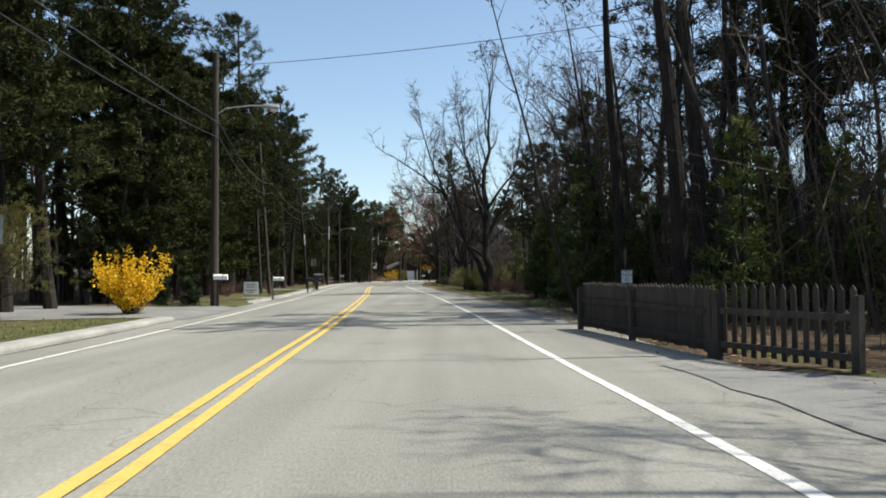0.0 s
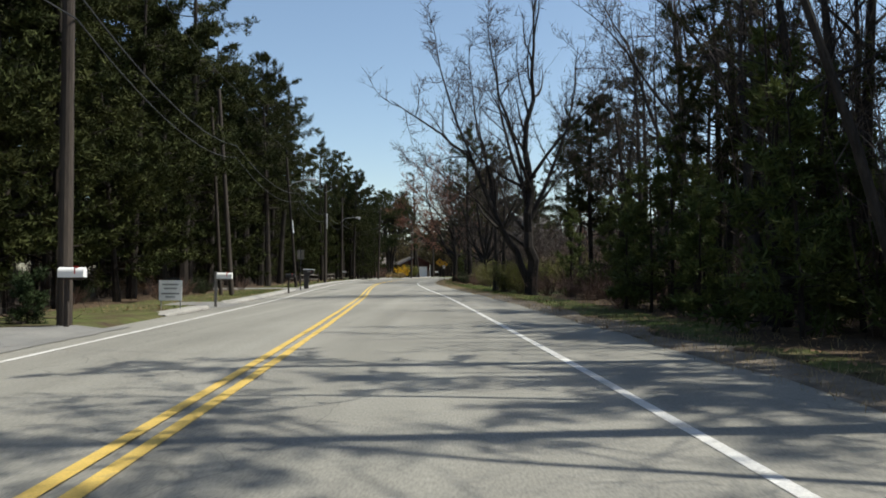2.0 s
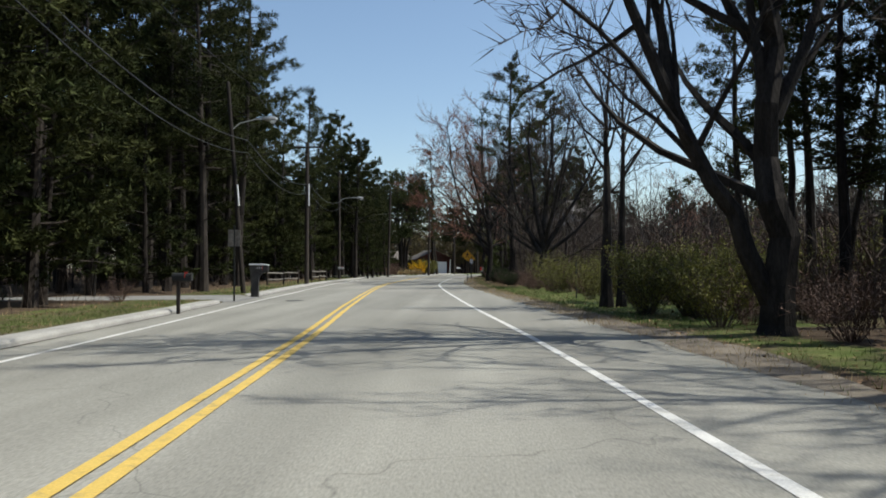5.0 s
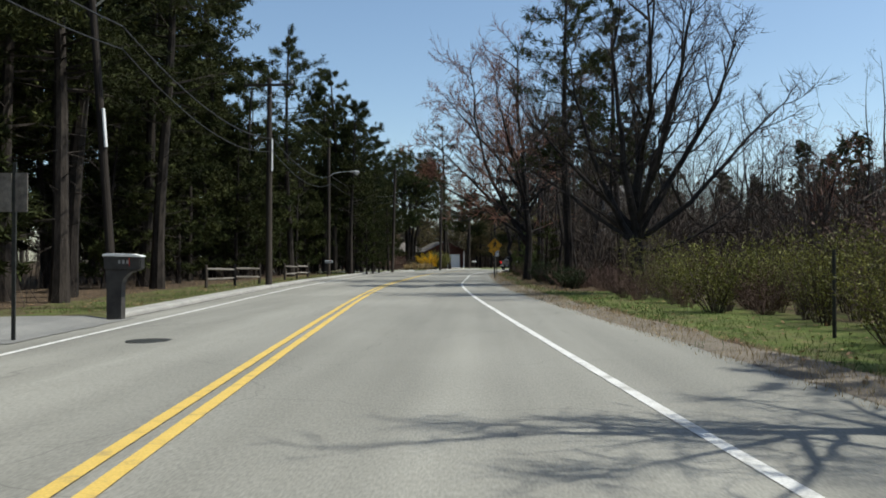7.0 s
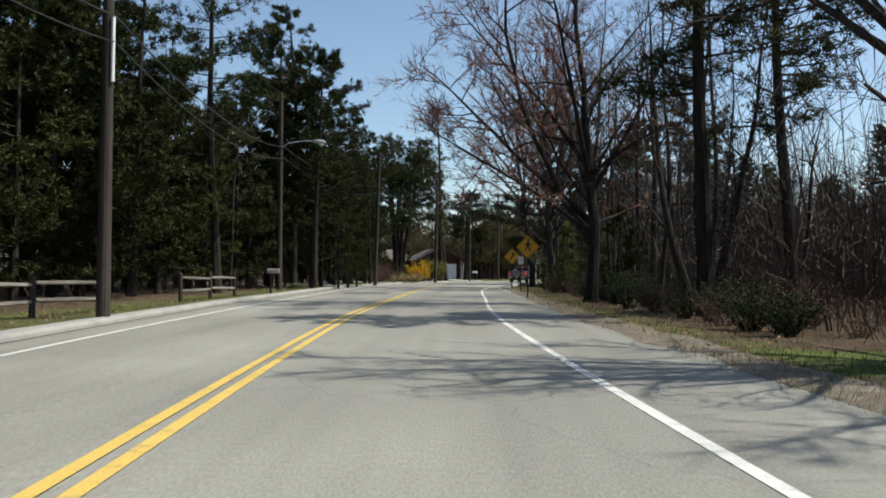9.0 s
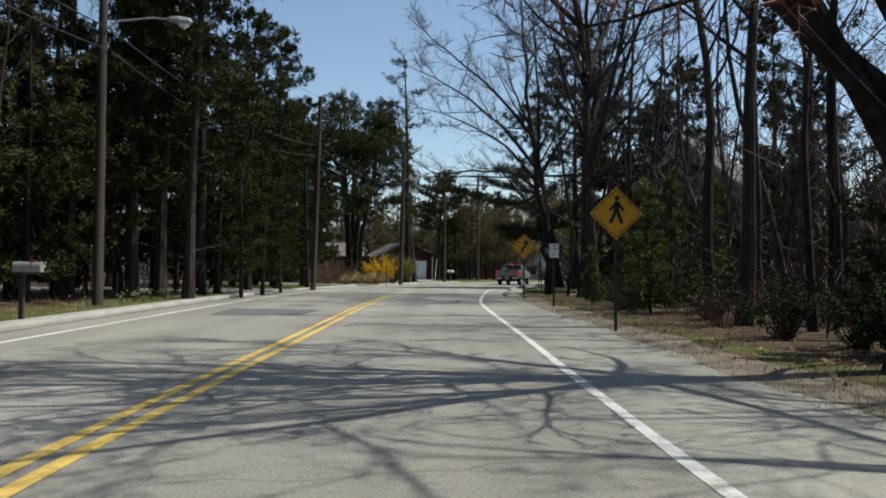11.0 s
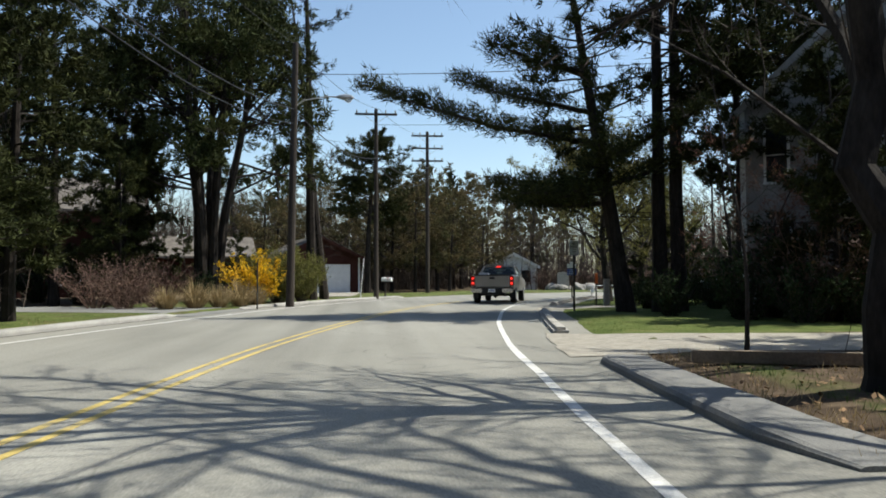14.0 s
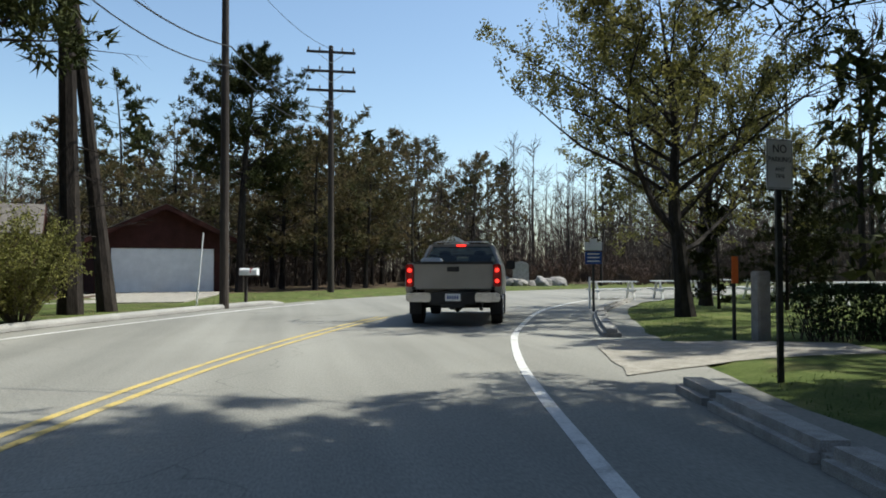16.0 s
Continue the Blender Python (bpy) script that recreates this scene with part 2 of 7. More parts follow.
def ground_material():
    """Soil, leaf litter and turf; the turf's share comes from the sheet's own mask."""
    m = bpy.data.materials.new("ground_cover")
    m.use_nodes = True
    n, l = m.node_tree.nodes, m.node_tree.links
    b = n["Principled BSDF"]
    b.inputs["Roughness"].default_value = 0.95
    b.inputs["Specular IOR Level"].default_value = 0.1
    co = n.new("ShaderNodeTexCoord")

    def noise_ramp(scale, stops, detail=8):
        t = n.new("ShaderNodeTexNoise")
        t.inputs["Scale"].default_value, t.inputs["Detail"].default_value = scale, detail
        t.inputs["Roughness"].default_value = 0.65
        l.new(co.outputs["Object"], t.inputs["Vector"])
        r = n.new("ShaderNodeValToRGB")
        for i, (p, c) in enumerate(stops):
            e = r.color_ramp.elements[i] if i < 2 else r.color_ramp.elements.new(p)
            e.position, e.color = p, (*c, 1)
        l.new(t.outputs["Fac"], r.inputs[0])
        return t, r
    _, soil = noise_ramp(2.2, [(0.3, (0.048, 0.033, 0.022)), (0.55, (0.092, 0.066, 0.044)), (0.75, (0.16, 0.12, 0.08))])
    _, turf = noise_ramp(1.4, [(0.3, (0.055, 0.082, 0.02)), (0.52, (0.095, 0.12, 0.034)), (0.75, (0.19, 0.175, 0.075))])
    fine, _r = noise_ramp(38.0, [(0.2, (0, 0, 0)), (0.8, (1, 1, 1))], 3)
    blot, _r2 = noise_ramp(0.9, [(0.2, (0, 0, 0)), (0.8, (1, 1, 1))], 5)
    at = n.new("ShaderNodeAttribute")
    at.attribute_name = "turf"
    add = n.new("ShaderNodeMath")
    add.operation = "ADD"
    l.new(at.outputs["Fac"], add.inputs[0])
    l.new(blot.outputs["Fac"], add.inputs[1])
    k = n.new("ShaderNodeMapRange")
    k.inputs["From Min"].default_value, k.inputs["From Max"].default_value = 0.85, 1.15
    l.new(add.outputs[0], k.inputs["Value"])
    mx = n.new("ShaderNodeMix")
    mx.data_type = "RGBA"
    l.new(k.outputs[0], mx.inputs[0])
    l.new(soil.outputs[0], mx.inputs[6])
    l.new(turf.outputs[0], mx.inputs[7])
    fk = n.new("ShaderNodeMapRange")
    fk.inputs["From Min"].default_value, fk.inputs["From Max"].default_value = 0.25, 0.75
    fk.inputs["To Min"].default_value, fk.inputs["To Max"].default_value = 0.6, 1.4
    l.new(fine.outputs["Fac"], fk.inputs["Value"])
    sc = n.new("ShaderNodeVectorMath")
    sc.operation = "SCALE"
    l.new(mx.outputs[2], sc.inputs[0])
    l.new(fk.outputs[0], sc.inputs["Scale"])
    l.new(sc.outputs[0], b.inputs["Base Color"])
    bp = n.new("ShaderNodeBump")
    bp.inputs["Strength"].default_value, bp.inputs["Distance"].default_value = 0.7, 0.03
    l.new(fine.outputs["Fac"], bp.inputs["Height"])
    l.new(bp.outputs[0], b.inputs["Normal"])
    return m


GROUND = ground_material()


def weather_asphalt(m):
    """Lengthwise wear, pale aggregate and hairline cracks on the road's surface."""
    n, l = m.node_tree.nodes, m.node_tree.links
    b = n["Principled BSDF"]
    src = b.inputs["Base Color"].links[0].from_socket
    co = n.new("ShaderNodeTexCoord")
    mp = n.new("ShaderNodeMapping")
    mp.inputs["Scale"].default_value = (1.1, 0.035, 1)
    l.new(co.outputs["Object"], mp.inputs["Vector"])
    st = n.new("ShaderNodeTexNoise")
    st.inputs["Scale"].default_value, st.inputs["Detail"].default_value = 1.0, 4.0
    l.new(mp.outputs[0], st.inputs["Vector"])
    k = n.new("ShaderNodeMapRange")
    k.inputs["From Min"].default_value, k.inputs["From Max"].default_value = 0.3, 0.7
    k.inputs["To Min"].default_value, k.inputs["To Max"].default_value = 0.82, 1.14
    l.new(st.outputs["Fac"], k.inputs["Value"])
    big = n.new("ShaderNodeTexNoise")
    big.inputs["Scale"].default_value, big.inputs["Detail"].default_value = 0.16, 3.0
    l.new(co.outputs["Object"], big.inputs["Vector"])
    k2 = n.new("ShaderNodeMapRange")
    k2.inputs["From Min"].default_value, k2.inputs["From Max"].default_value = 0.3, 0.7
    k2.inputs["To Min"].default_value, k2.inputs["To Max"].default_value = 0.9, 1.1
    l.new(big.outputs["Fac"], k2.inputs["Value"])
    warp = n.new("ShaderNodeTexNoise")
    warp.inputs["Scale"].default_value = 0.9
    l.new(co.outputs["Object"], warp.inputs["Vector"])
    wm = n.new("ShaderNodeVectorMath")
    wm.operation = "MULTIPLY_ADD"
    wm.inputs[1].default_value = (1.6, 1.6, 0)
    l.new(warp.outputs["Color"], wm.inputs[0])
    l.new(co.outputs["Object"], wm.inputs[2])
    vo = n.new("ShaderNodeTexVoronoi")
    vo.feature = "DISTANCE_TO_EDGE"
    vo.inputs["Scale"].default_value = 0.22
    l.new(wm.outputs[0], vo.inputs["Vector"])
    k3 = n.new("ShaderNodeMapRange")
    k3.inputs["From Min"].default_value, k3.inputs["From Max"].default_value = 0.0, 0.0035
    k3.inputs["To Min"].default_value, k3.inputs["To Max"].default_value = 0.72, 1.0
    l.new(vo.outputs["Distance"], k3.inputs["Value"])
    out = src
    for q in (k, k2, k3):
        v = n.new("ShaderNodeVectorMath")
        v.operation = "SCALE"
        l.new(out, v.inputs[0])
        l.new(q.outputs[0], v.inputs["Scale"])
        out = v.outputs[0]
    l.new(out, b.inputs["Base Color"])


weather_asphalt(ASPHALT)



# ---------------------------------------------------------------- mesh helpers
class Geo:
    """Vertices and faces gathered in plain lists."""

    def __init__(self):
        self.v, self.f = [], []

    def tube(self, pts, radii, sides=6, cap=True):
        base = len(self.v)
        n = len(pts)
        side = None
        for i, p in enumerate(pts):
            a = pts[min(i + 1, n - 1)] - pts[max(i - 1, 0)]
            if a.length < 1e-9:
                a = Vector((0, 0, 1))
            a.normalize()
            if side is None:
                side = a.orthogonal().normalized()
            side = (side - a * side.dot(a))
            if side.length < 1e-6:
                side = a.orthogonal()
            side.normalize()
            up = a.cross(side)
            for k in range(sides):
                w = 2 * math.pi * k / sides
                self.v.append(tuple(p + (side * math.cos(w) + up * math.sin(w)) * radii[i]))
        for i in range(n - 1):
            for k in range(sides):
                k2 = (k + 1) % sides
                self.f.append((base + i * sides + k, base + i * sides + k2, base + (i + 1) * sides + k2, base + (i + 1) * sides + k))
        if cap:
            self.f.append(tuple(base + k for k in reversed(range(sides))))
            self.f.append(tuple(base + (n - 1) * sides + k for k in range(sides)))
        return self

    def spike(self, p, q, r):
        """A three-sided twig that ends in a point."""
        a = (q - p).normalized()
        s = a.orthogonal().normalized() * r
        t = a.cross(s)
        b = len(self.v)
        self.v += [tuple(p + s), tuple(p - s * 0.5 + t * 0.87), tuple(p - s * 0.5 - t * 0.87), tuple(q)]
        self.f += [(b, b + 1, b + 3), (b + 1, b + 2, b + 3), (b + 2, b, b + 3)]
        return self

    def tip(self, p, q, r):
        """The last thin end of a twig."""
        s = (q - p).cross(Vector((math.sin(p.x * 91), math.sin(p.y * 83), math.sin(p.z * 77) + 0.1)))
        return self.needle(p, q, r * 2.3, s.normalized() if s.length > 1e-6 else Vector((1, 0, 0)))

    def blade(self, p, q, w, side=None):
        """A narrow leaf from p to q, widest at a third."""
        a = q - p
        s = (side or a.orthogonal()).normalized() * w * 0.5
        m = p + a * 0.4
        b = len(self.v)
        self.v += [tuple(p), tuple(m + s), tuple(q), tuple(m - s)]
        self.f.append((b, b + 1, b + 2, b + 3))
        return self

    def needle(self, p, q, w, side):
        b = len(self.v)
        s = side * (w * 0.5)
        self.v += [tuple(p - s), tuple(p + s), tuple(q)]
        self.f.append((b, b + 1, b + 2))
        return self

    def box(self, cx, cy, cz, sx, sy, sz, m=None):
        b = len(self.v)
        for dz in (-1, 1):
            for dx, dy in ((-1, -1), (1, -1), (1, 1), (-1, 1)):
                p = Vector((cx + dx * sx / 2, cy + dy * sy / 2, cz + dz * sz / 2))
                self.v.append(tuple(m @ p if m else p))
        for q in ((3, 2, 1, 0), (4, 5, 6, 7), (0, 1, 5, 4), (1, 2, 6, 5), (2, 3, 7, 6), (3, 0, 4, 7)):
            self.f.append(tuple(b + i for i in q))
        return self

    def prism(self, outline, y0, y1, axis="y"):
        """An outline of (a, z) drawn out along y (a = x) or along x (a = y)."""
        b, n = len(self.v), len(outline)
        for d in (y0, y1):
            for a, z in outline:
                self.v.append((a, d, z) if axis == "y" else (d, a, z))
        self.f.append(tuple(b + i for i in range(n)))
        self.f.append(tuple(b + n + i for i in reversed(range(n))))
        for i in range(n):
            j = (i + 1) % n
            self.f.append((b + j, b + i, b + n + i, b + n + j))
        return self

    def mesh(self, name, smooth=False):
        me = bpy.data.meshes.new(name)
        me.from_pydata(self.v, [], self.f)
        me.update()
        if smooth:
            me.polygons.foreach_set("use_smooth", [True] * len(me.polygons))
        return me


def bevelled(me, width, segments=2):
    bm = bmesh.new()
    bm.from_mesh(me)
    bmesh.ops.recalc_face_normals(bm, faces=bm.faces)
    bmesh.ops.bevel(bm, geom=list(bm.edges), offset=width, segments=segments, affect="EDGES", clamp_overlap=True)
    bm.to_mesh(me)
    bm.free()
    return me


def part(name, geo, mat, parent=None, label="", bevel=0.0, smooth=False, at=None):
    """One mesh object, under a thing or a part when a parent is given."""
    me = geo if isinstance(geo, bpy.types.Mesh) else geo.mesh(name, smooth)
    if bevel:
        bevelled(me, bevel)
    if not me.materials:
        me.materials.append(mat)
    ob = new(name, me)
    if parent:
        ob.parent = parent
    if at is not None:
        ob.matrix_basis = at
    return tagged(ob, label)


def thing(name, at, label, category, group="", kind=""):
    ob = new(name)
    ob.empty_display_size = 0.2
    ob.matrix_basis = at
    return tagged(ob, label, category, group, kind)


def V(*a):
    return Vector(a)


# ---------------------------------------------------------------- the road's line
TRUCK = (0.2, 157.3, -17.0)
LEFT_BERMS = [(-58, 22.8), (36.2, 40.6), (44.4, 66.2), (71.7, 127.2), (134.0, 145.6), (151.2, 167.0)]
RIGHT_BERMS = [(127.0, 133.9)]
GRANITE_KERBS = [(139.0, 150.0), (155.5, 171.0)]
# drives: rows of (offset from the centre line, from y, to y)
LEFT_DRIVES = [[(-4.6, 22.6, 31.5), (-5.6, 22.4, 31), (-7.5, 22.2, 30), (-10, 21, 31), (-15, 22, 31), (-22, 24, 30)],
               [(-4.6, 40.6, 44.4), (-5.6, 40.9, 44.2), (-7.0, 41.5, 44)],
               [(-4.6, 66.2, 71.7), (-5.6, 66.4, 71.4), (-8, 66.8, 71), (-22, 67, 71)],
               [(-4.6, 127.2, 134), (-5.7, 127.6, 133.6), (-9, 128, 133), (-24, 129, 134)],
               [(-4.6, 145.6, 151.2), (-5.8, 146.0, 150.8), (-9, 146.5, 150), (-26, 147, 152)]]
RIGHT_DRIVES = [([(5.0, 1.0, 9.4), (6.0, 1.0, 8.6), (7.0, 1.0, 7.2), (9.5, 1.0, 6.4), (11.0, 1.0, 6.2)], DRIVE, "pale asphalt apron beside the picket fence"),
                ([(4.9, 133.9, 139.0), (6.0, 134.3, 138.7), (8, 134.5, 138.4), (22, 134.6, 138.2)], GRAVEL, "pale gravel drive beside the grey house"),
                ([(4.9, 151.0, 155.4), (6.4, 152.4, 155.1), (8.6, 153.2, 154.7)], GRAVEL, "pale gravel path to the picnic lawn")]
# the middle of the double yellow line, as x over y; past the bend it goes on to the right
LINE = [(-0.2, -60), (-0.6, -40), (-1.1, -20), (-1.75, 0), (-2.27, 10), (-2.80, 20), (-3.45, 30), (-4.16, 40), (-4.94, 50), (-5.89, 60),
        (-6.76, 70), (-7.55, 80), (-8.14, 90), (-8.33, 98), (-8.32, 106), (-8.33, 114), (-8.22, 122), (-7.85, 129), (-7.28, 135),
        (-6.50, 140), (-5.35, 146), (-3.95, 152), (-1.55, 159), (1.6, 166), (6.6, 173.2), (14.0, 179), (23.0, 183.5), (34.0, 186.5), (50.0, 188.5), (90.0, 190.0)]


def smooth_line(pts, step=1.0):
    out = []
    p = [Vector((a, b, 0)) for a, b in pts]
    for i in range(len(p) - 1):
        a, b, c, d = p[max(i - 1, 0)], p[i], p[i + 1], p[min(i + 2, len(p) - 1)]
        n = max(2, int((c - b).length / step))
        for k in range(n):
            t = k / n
            out.append(0.5 * ((2 * b) + (c - a) * t + (2 * a - 5 * b + 4 * c - d) * t * t + (3 * b - a - 3 * c + d) * t ** 3))
    out.append(p[-1])
    return out


CENTRE = smooth_line(LINE)
TANGENT = [(CENTRE[min(i + 1, len(CENTRE) - 1)] - CENTRE[max(i - 1, 0)]).normalized() for i in range(len(CENTRE))]
RIGHT = [V(t.y, -t.x, 0) for t in TANGENT]
CY = np.array([[c.x, c.y] for c in CENTRE])


def beside(y, u, z=0.0):
    """The place u metres to the right of the centre line, where that line passes y (before the bend)."""
    j = min(max(int(np.searchsorted(CY[:, 1], y)), 1), len(CY) - 1)
    k = min(max((y - CY[j - 1, 1]) / max(1e-6, CY[j, 1] - CY[j - 1, 1]), 0), 1)
    p = CENTRE[j - 1].lerp(CENTRE[j], k) + RIGHT[j - 1].lerp(RIGHT[j], k) * u
    return V(p.x, p.y, z)


def road_offset(x, y):
    """How far a place lies to the right of the centre line, in metres."""
    d = (CY[:, 0] - x) ** 2 + (CY[:, 1] - y) ** 2
    i = int(np.argmin(d))
    r = RIGHT[i]
    return (x - CENTRE[i].x) * r.x + (y - CENTRE[i].y) * r.y


def left_extra(y):
    """How much wider the far lane is where the road bends."""
    return float(np.interp(y, (58, 67, 76, 95, 130, 170), (-0.25, -0.12, -0.12, 0.05, 1.0, 1.0)))


def crossfall(u, y):
    """The far lane falls away from the road's crown."""
    return -0.022 * max(0.0, -u) * float(np.interp(y, (75, 100), (1.0, 0.0)))


def right_extra(y):
    """How much further out the near edge line swings at the start of the bend."""
    return float(np.interp(y, (45, 60, 95, 105, 120, 126, 132, 138, 143, 150, 156), (0.035, 0, 0, 0.08, 0.14, 0.32, 0.42, 0.3, 0.14, 0.03, -0.2)))


def strip(u0, u1, z0, z1=None, i0=0, i1=None, jitter0=0.0, jitter1=0.0, thick=0.0, cols=1):
    """A ribbon along the road between two offsets."""
    g = Geo()
    i1 = len(CENTRE) - 1 if i1 is None else i1
    z1 = z0 if z1 is None else z1
    for i in range(i0, i1 + 1):
        y = CENTRE[i].y
        a = u0 + jitter0 * noise.noise(V(y * 0.45, 3.1, 0)) + jitter0 * 0.5 * noise.noise(V(y * 1.9, 7.7, 0))
        b = u1 + jitter1 * noise.noise(V(y * 0.35, 9.1, 0)) + jitter1 * 0.5 * noise.noise(V(y * 1.7, 1.7, 0))
        a -= left_extra(y) if a < -3 else 0
        b -= left_extra(y) if b < -3 else 0
        a += right_extra(y) if 3 < a < 5 else 0
        b += right_extra(y) if 3 < b < 5 else 0
        for c in range(cols + 1):
            k = c / cols
            p = CENTRE[i] + RIGHT[i] * (a + (b - a) * k)
            g.v.append((p.x, p.y, z0 + (z1 - z0) * k + crossfall(a + (b - a) * k, y)))
    w = cols + 1
    for i in range(i1 - i0):
        for c in range(cols):
            g.f.append((i * w + c, i * w + c + 1, (i + 1) * w + c + 1, (i + 1) * w + c))
    return g


def index_at(y):
    return int(np.argmin(np.abs(CY[:, 1] - y)))

# ---------------------------------------------------------------- ground, road and kerbs
def ground_height(u, x, y):
    n = noise.noise(V(x * 0.11, y * 0.11, 0)) * 0.10 + noise.noise(V(x * 0.6, y * 0.6, 4)) * 0.035
    if u > 0:
        k = min(max((u - 5.6) / 1.2, 0), 1)
        edge = 0.03 * noise.noise(V(x * 1.3, y * 0.9, 2)) * (1 if 6.0 < u < 8 else 0)
        far = min(max((u - 7) / 8, 0), 1)
        return -0.05 + 0.09 * k + edge + n * far * 1.6
    u += left_extra(y)
    k = min(max((-u - 5.05) / 0.5, 0), 1)
    far = min(max((-u - 7) / 8, 0), 1)
    return -0.05 + 0.14 * k + n * far * 1.6 + crossfall(max(u, -5.2), y)


def turf_share(u, x, y):
    """How much of the ground is turf there."""
    if u < 0:
        if y > 128:
            return 0.62 if -u < 14 else 0.3
        return 0.5 if -u < 8.6 else (0.40 if -u < 13 and y < 30 else 0.12)
    if y > 137:
        return 0.75 if u < 30 else 0.2
    if u < 6.5 and y < 134:
        return 0.2
    if 52 < y < 84:
        return 0.62 if u < 10 else 0.42
    if u < 5.8:
        return 0.18
    if 28 < y < 52:
        return 0.55 if u < 8.2 else 0.22
    return 0.46 if u < 7.4 else 0.14


def build_ground():
    xs = sorted(set([-2500, -1200, -600, -300, -150, -90, -60] + list(np.arange(-45, -26, 2.0)) + list(np.arange(-26, 18, 0.3)) + list(np.arange(18, 22, 0.5)) +
                    list(np.arange(22, 60, 2.0)) + [80, 150, 300, 600, 1200, 2500]))
    ys = sorted(set([-1500, -700, -300, -120, -60, -30] + list(np.arange(-12, 176, 0.42)) + list(np.arange(176, 200, 0.8)) + list(np.arange(200, 260, 4)) +
                    [300, 400, 600, 1000, 2000, 3500]))
    g = Geo()
    turf = []
    for y in ys:
        for x in xs:
            u = road_offset(x, y)
            g.v.append((x, y, ground_height(u, x, y)))
            turf.append(turf_share(u, x, y))
    w = len(xs)
    for j in range(len(ys) - 1):
        for i in range(w - 1):
            g.f.append((j * w + i, j * w + i + 1, (j + 1) * w + i + 1, (j + 1) * w + i))
    ob = part("ground", g, GROUND, smooth=True)
    a = ob.data.attributes.new("turf", "FLOAT", "POINT")
    a.data.foreach_set("value", turf)
    return tagged(ob, "earth with leaf litter, thin spring grass and lawns", "ground", kind="structure")


build_ground()
road = part("road", strip(-5.15, 5.95, 0.0, jitter1=0.25, cols=6), ASPHALT)
tagged(road, "sun-bleached grey asphalt two-lane road with fine cracks", "road", kind="structure")
for name, u0, u1, mat, label, end in (
        ("centre_line", -0.175, -0.055, YELLOW, "worn yellow painted line along the road's middle", 126),
        ("centre_line", 0.055, 0.175, YELLOW, "worn yellow painted line along the road's middle", 126),
        ("edge_line", 3.745, 3.86, WHITE_LINE, "white painted edge line", 190),
        ("edge_line", -4.02, -3.90, WHITE_LINE, "white painted edge line", 167)):
    ob = part(name, strip(u0, u1, 0.005, i1=index_at(end), jitter0=0.012, jitter1=0.012), mat, road, label)
for u0, u1 in ((-0.165, -0.075), (0.075, 0.165)):
    part("centre_line", strip(u0, u1, 0.005, i0=index_at(126), i1=index_at(160.5), jitter0=0.014, jitter1=0.014), YELLOW_WORN, road, "rubbed pale yellow line through the bend")
SAND = material("sandy_grit", [(0.3, (0.10, 0.080, 0.060)), (0.55, (0.17, 0.142, 0.108)), (0.8, (0.25, 0.218, 0.175))], 2.5, 0.95, bump=0.6, fine=0.3, fine_scale=50)
shoulder = part("shoulder", strip(5.72, 6.5, 0.004, 0.036, i0=index_at(17), i1=index_at(126), jitter0=0.28, jitter1=0.6, cols=3), SAND)
tagged(shoulder, "sandy grit shoulder between asphalt and grass", "shoulder", kind="structure")
# the repaired patch in the other lane and the manhole
patch = Geo()
patch.v = [(-11.6, 111.5, 0.006), (-9.35, 111.8, 0.006), (-9.25, 114.5, 0.006), (-11.9, 114.9, 0.006)]
patch.f = [(0, 1, 2, 3)]
part("asphalt_patch", patch, ASPHALT_PATCH, road, "darker square repair patch")
ring = Geo()
ring.tube([V(-8.75, 66.0, -0.06), V(-8.75, 66.0, -0.044)], [0.36, 0.35], 20)
part("manhole_cover", ring, DARK_STEEL, road, "dark iron manhole cover")


def berm(y0, y1, u, name="kerb", width=0.55, h=0.125, mat=BERM, label="low rounded asphalt kerb along the roadside"):
    """A rounded asphalt kerb that tapers at both ends."""
    g = Geo()
    i0, i1 = index_at(y0), index_at(y1)
    s = -1 if u < 0 else 1
    prof = [(0, -0.06), (0.015, 0.07), (0.05, 0.115), (0.12, 0.135), (0.45, 0.13), (0.95, 0.10), (1.05, -0.06)]
    n = i1 - i0
    sub = 2
    rows = n * sub + 1
    for r in range(rows):
        f = r / sub
        i = min(i0 + int(f), len(CENTRE) - 2)
        k = f - int(f)
        c = CENTRE[i].lerp(CENTRE[i + 1], k)
        rt = RIGHT[i].lerp(RIGHT[i + 1], k)
        e = min(1.0, (min(r, rows - 1 - r) + 0.15) / (1.1 * sub))
        flare = (1 - e) * 0.25
        for a, z in prof:
            wob = 0.02 * noise.noise(V(c.y * 0.8, a * 3, u))
            p = c + rt * (u - (left_extra(c.y) if u < 0 else 0) + s * (a * width + flare) + wob)
            zz = z if z < 0 else (z * h / 0.125) * (0.25 + 0.75 * e) + 0.008 * noise.noise(V(c.y * 2, a * 5, 1))
            g.v.append((p.x, p.y, zz + crossfall(max(u, -5.2), c.y)))
    m = len(prof)
    for r in range(rows - 1):
        for a in range(m - 1):
            q = (r * m + a, (r + 1) * m + a, (r + 1) * m + a + 1, r * m + a + 1)
            g.f.append(q if s < 0 else tuple(reversed(q)))
    g.f.append(tuple(range(m)))
    g.f.append(tuple(reversed(range((rows - 1) * m, rows * m))))
    return tagged(part(name, g, mat, smooth=False), label, "kerb", kind="structure")


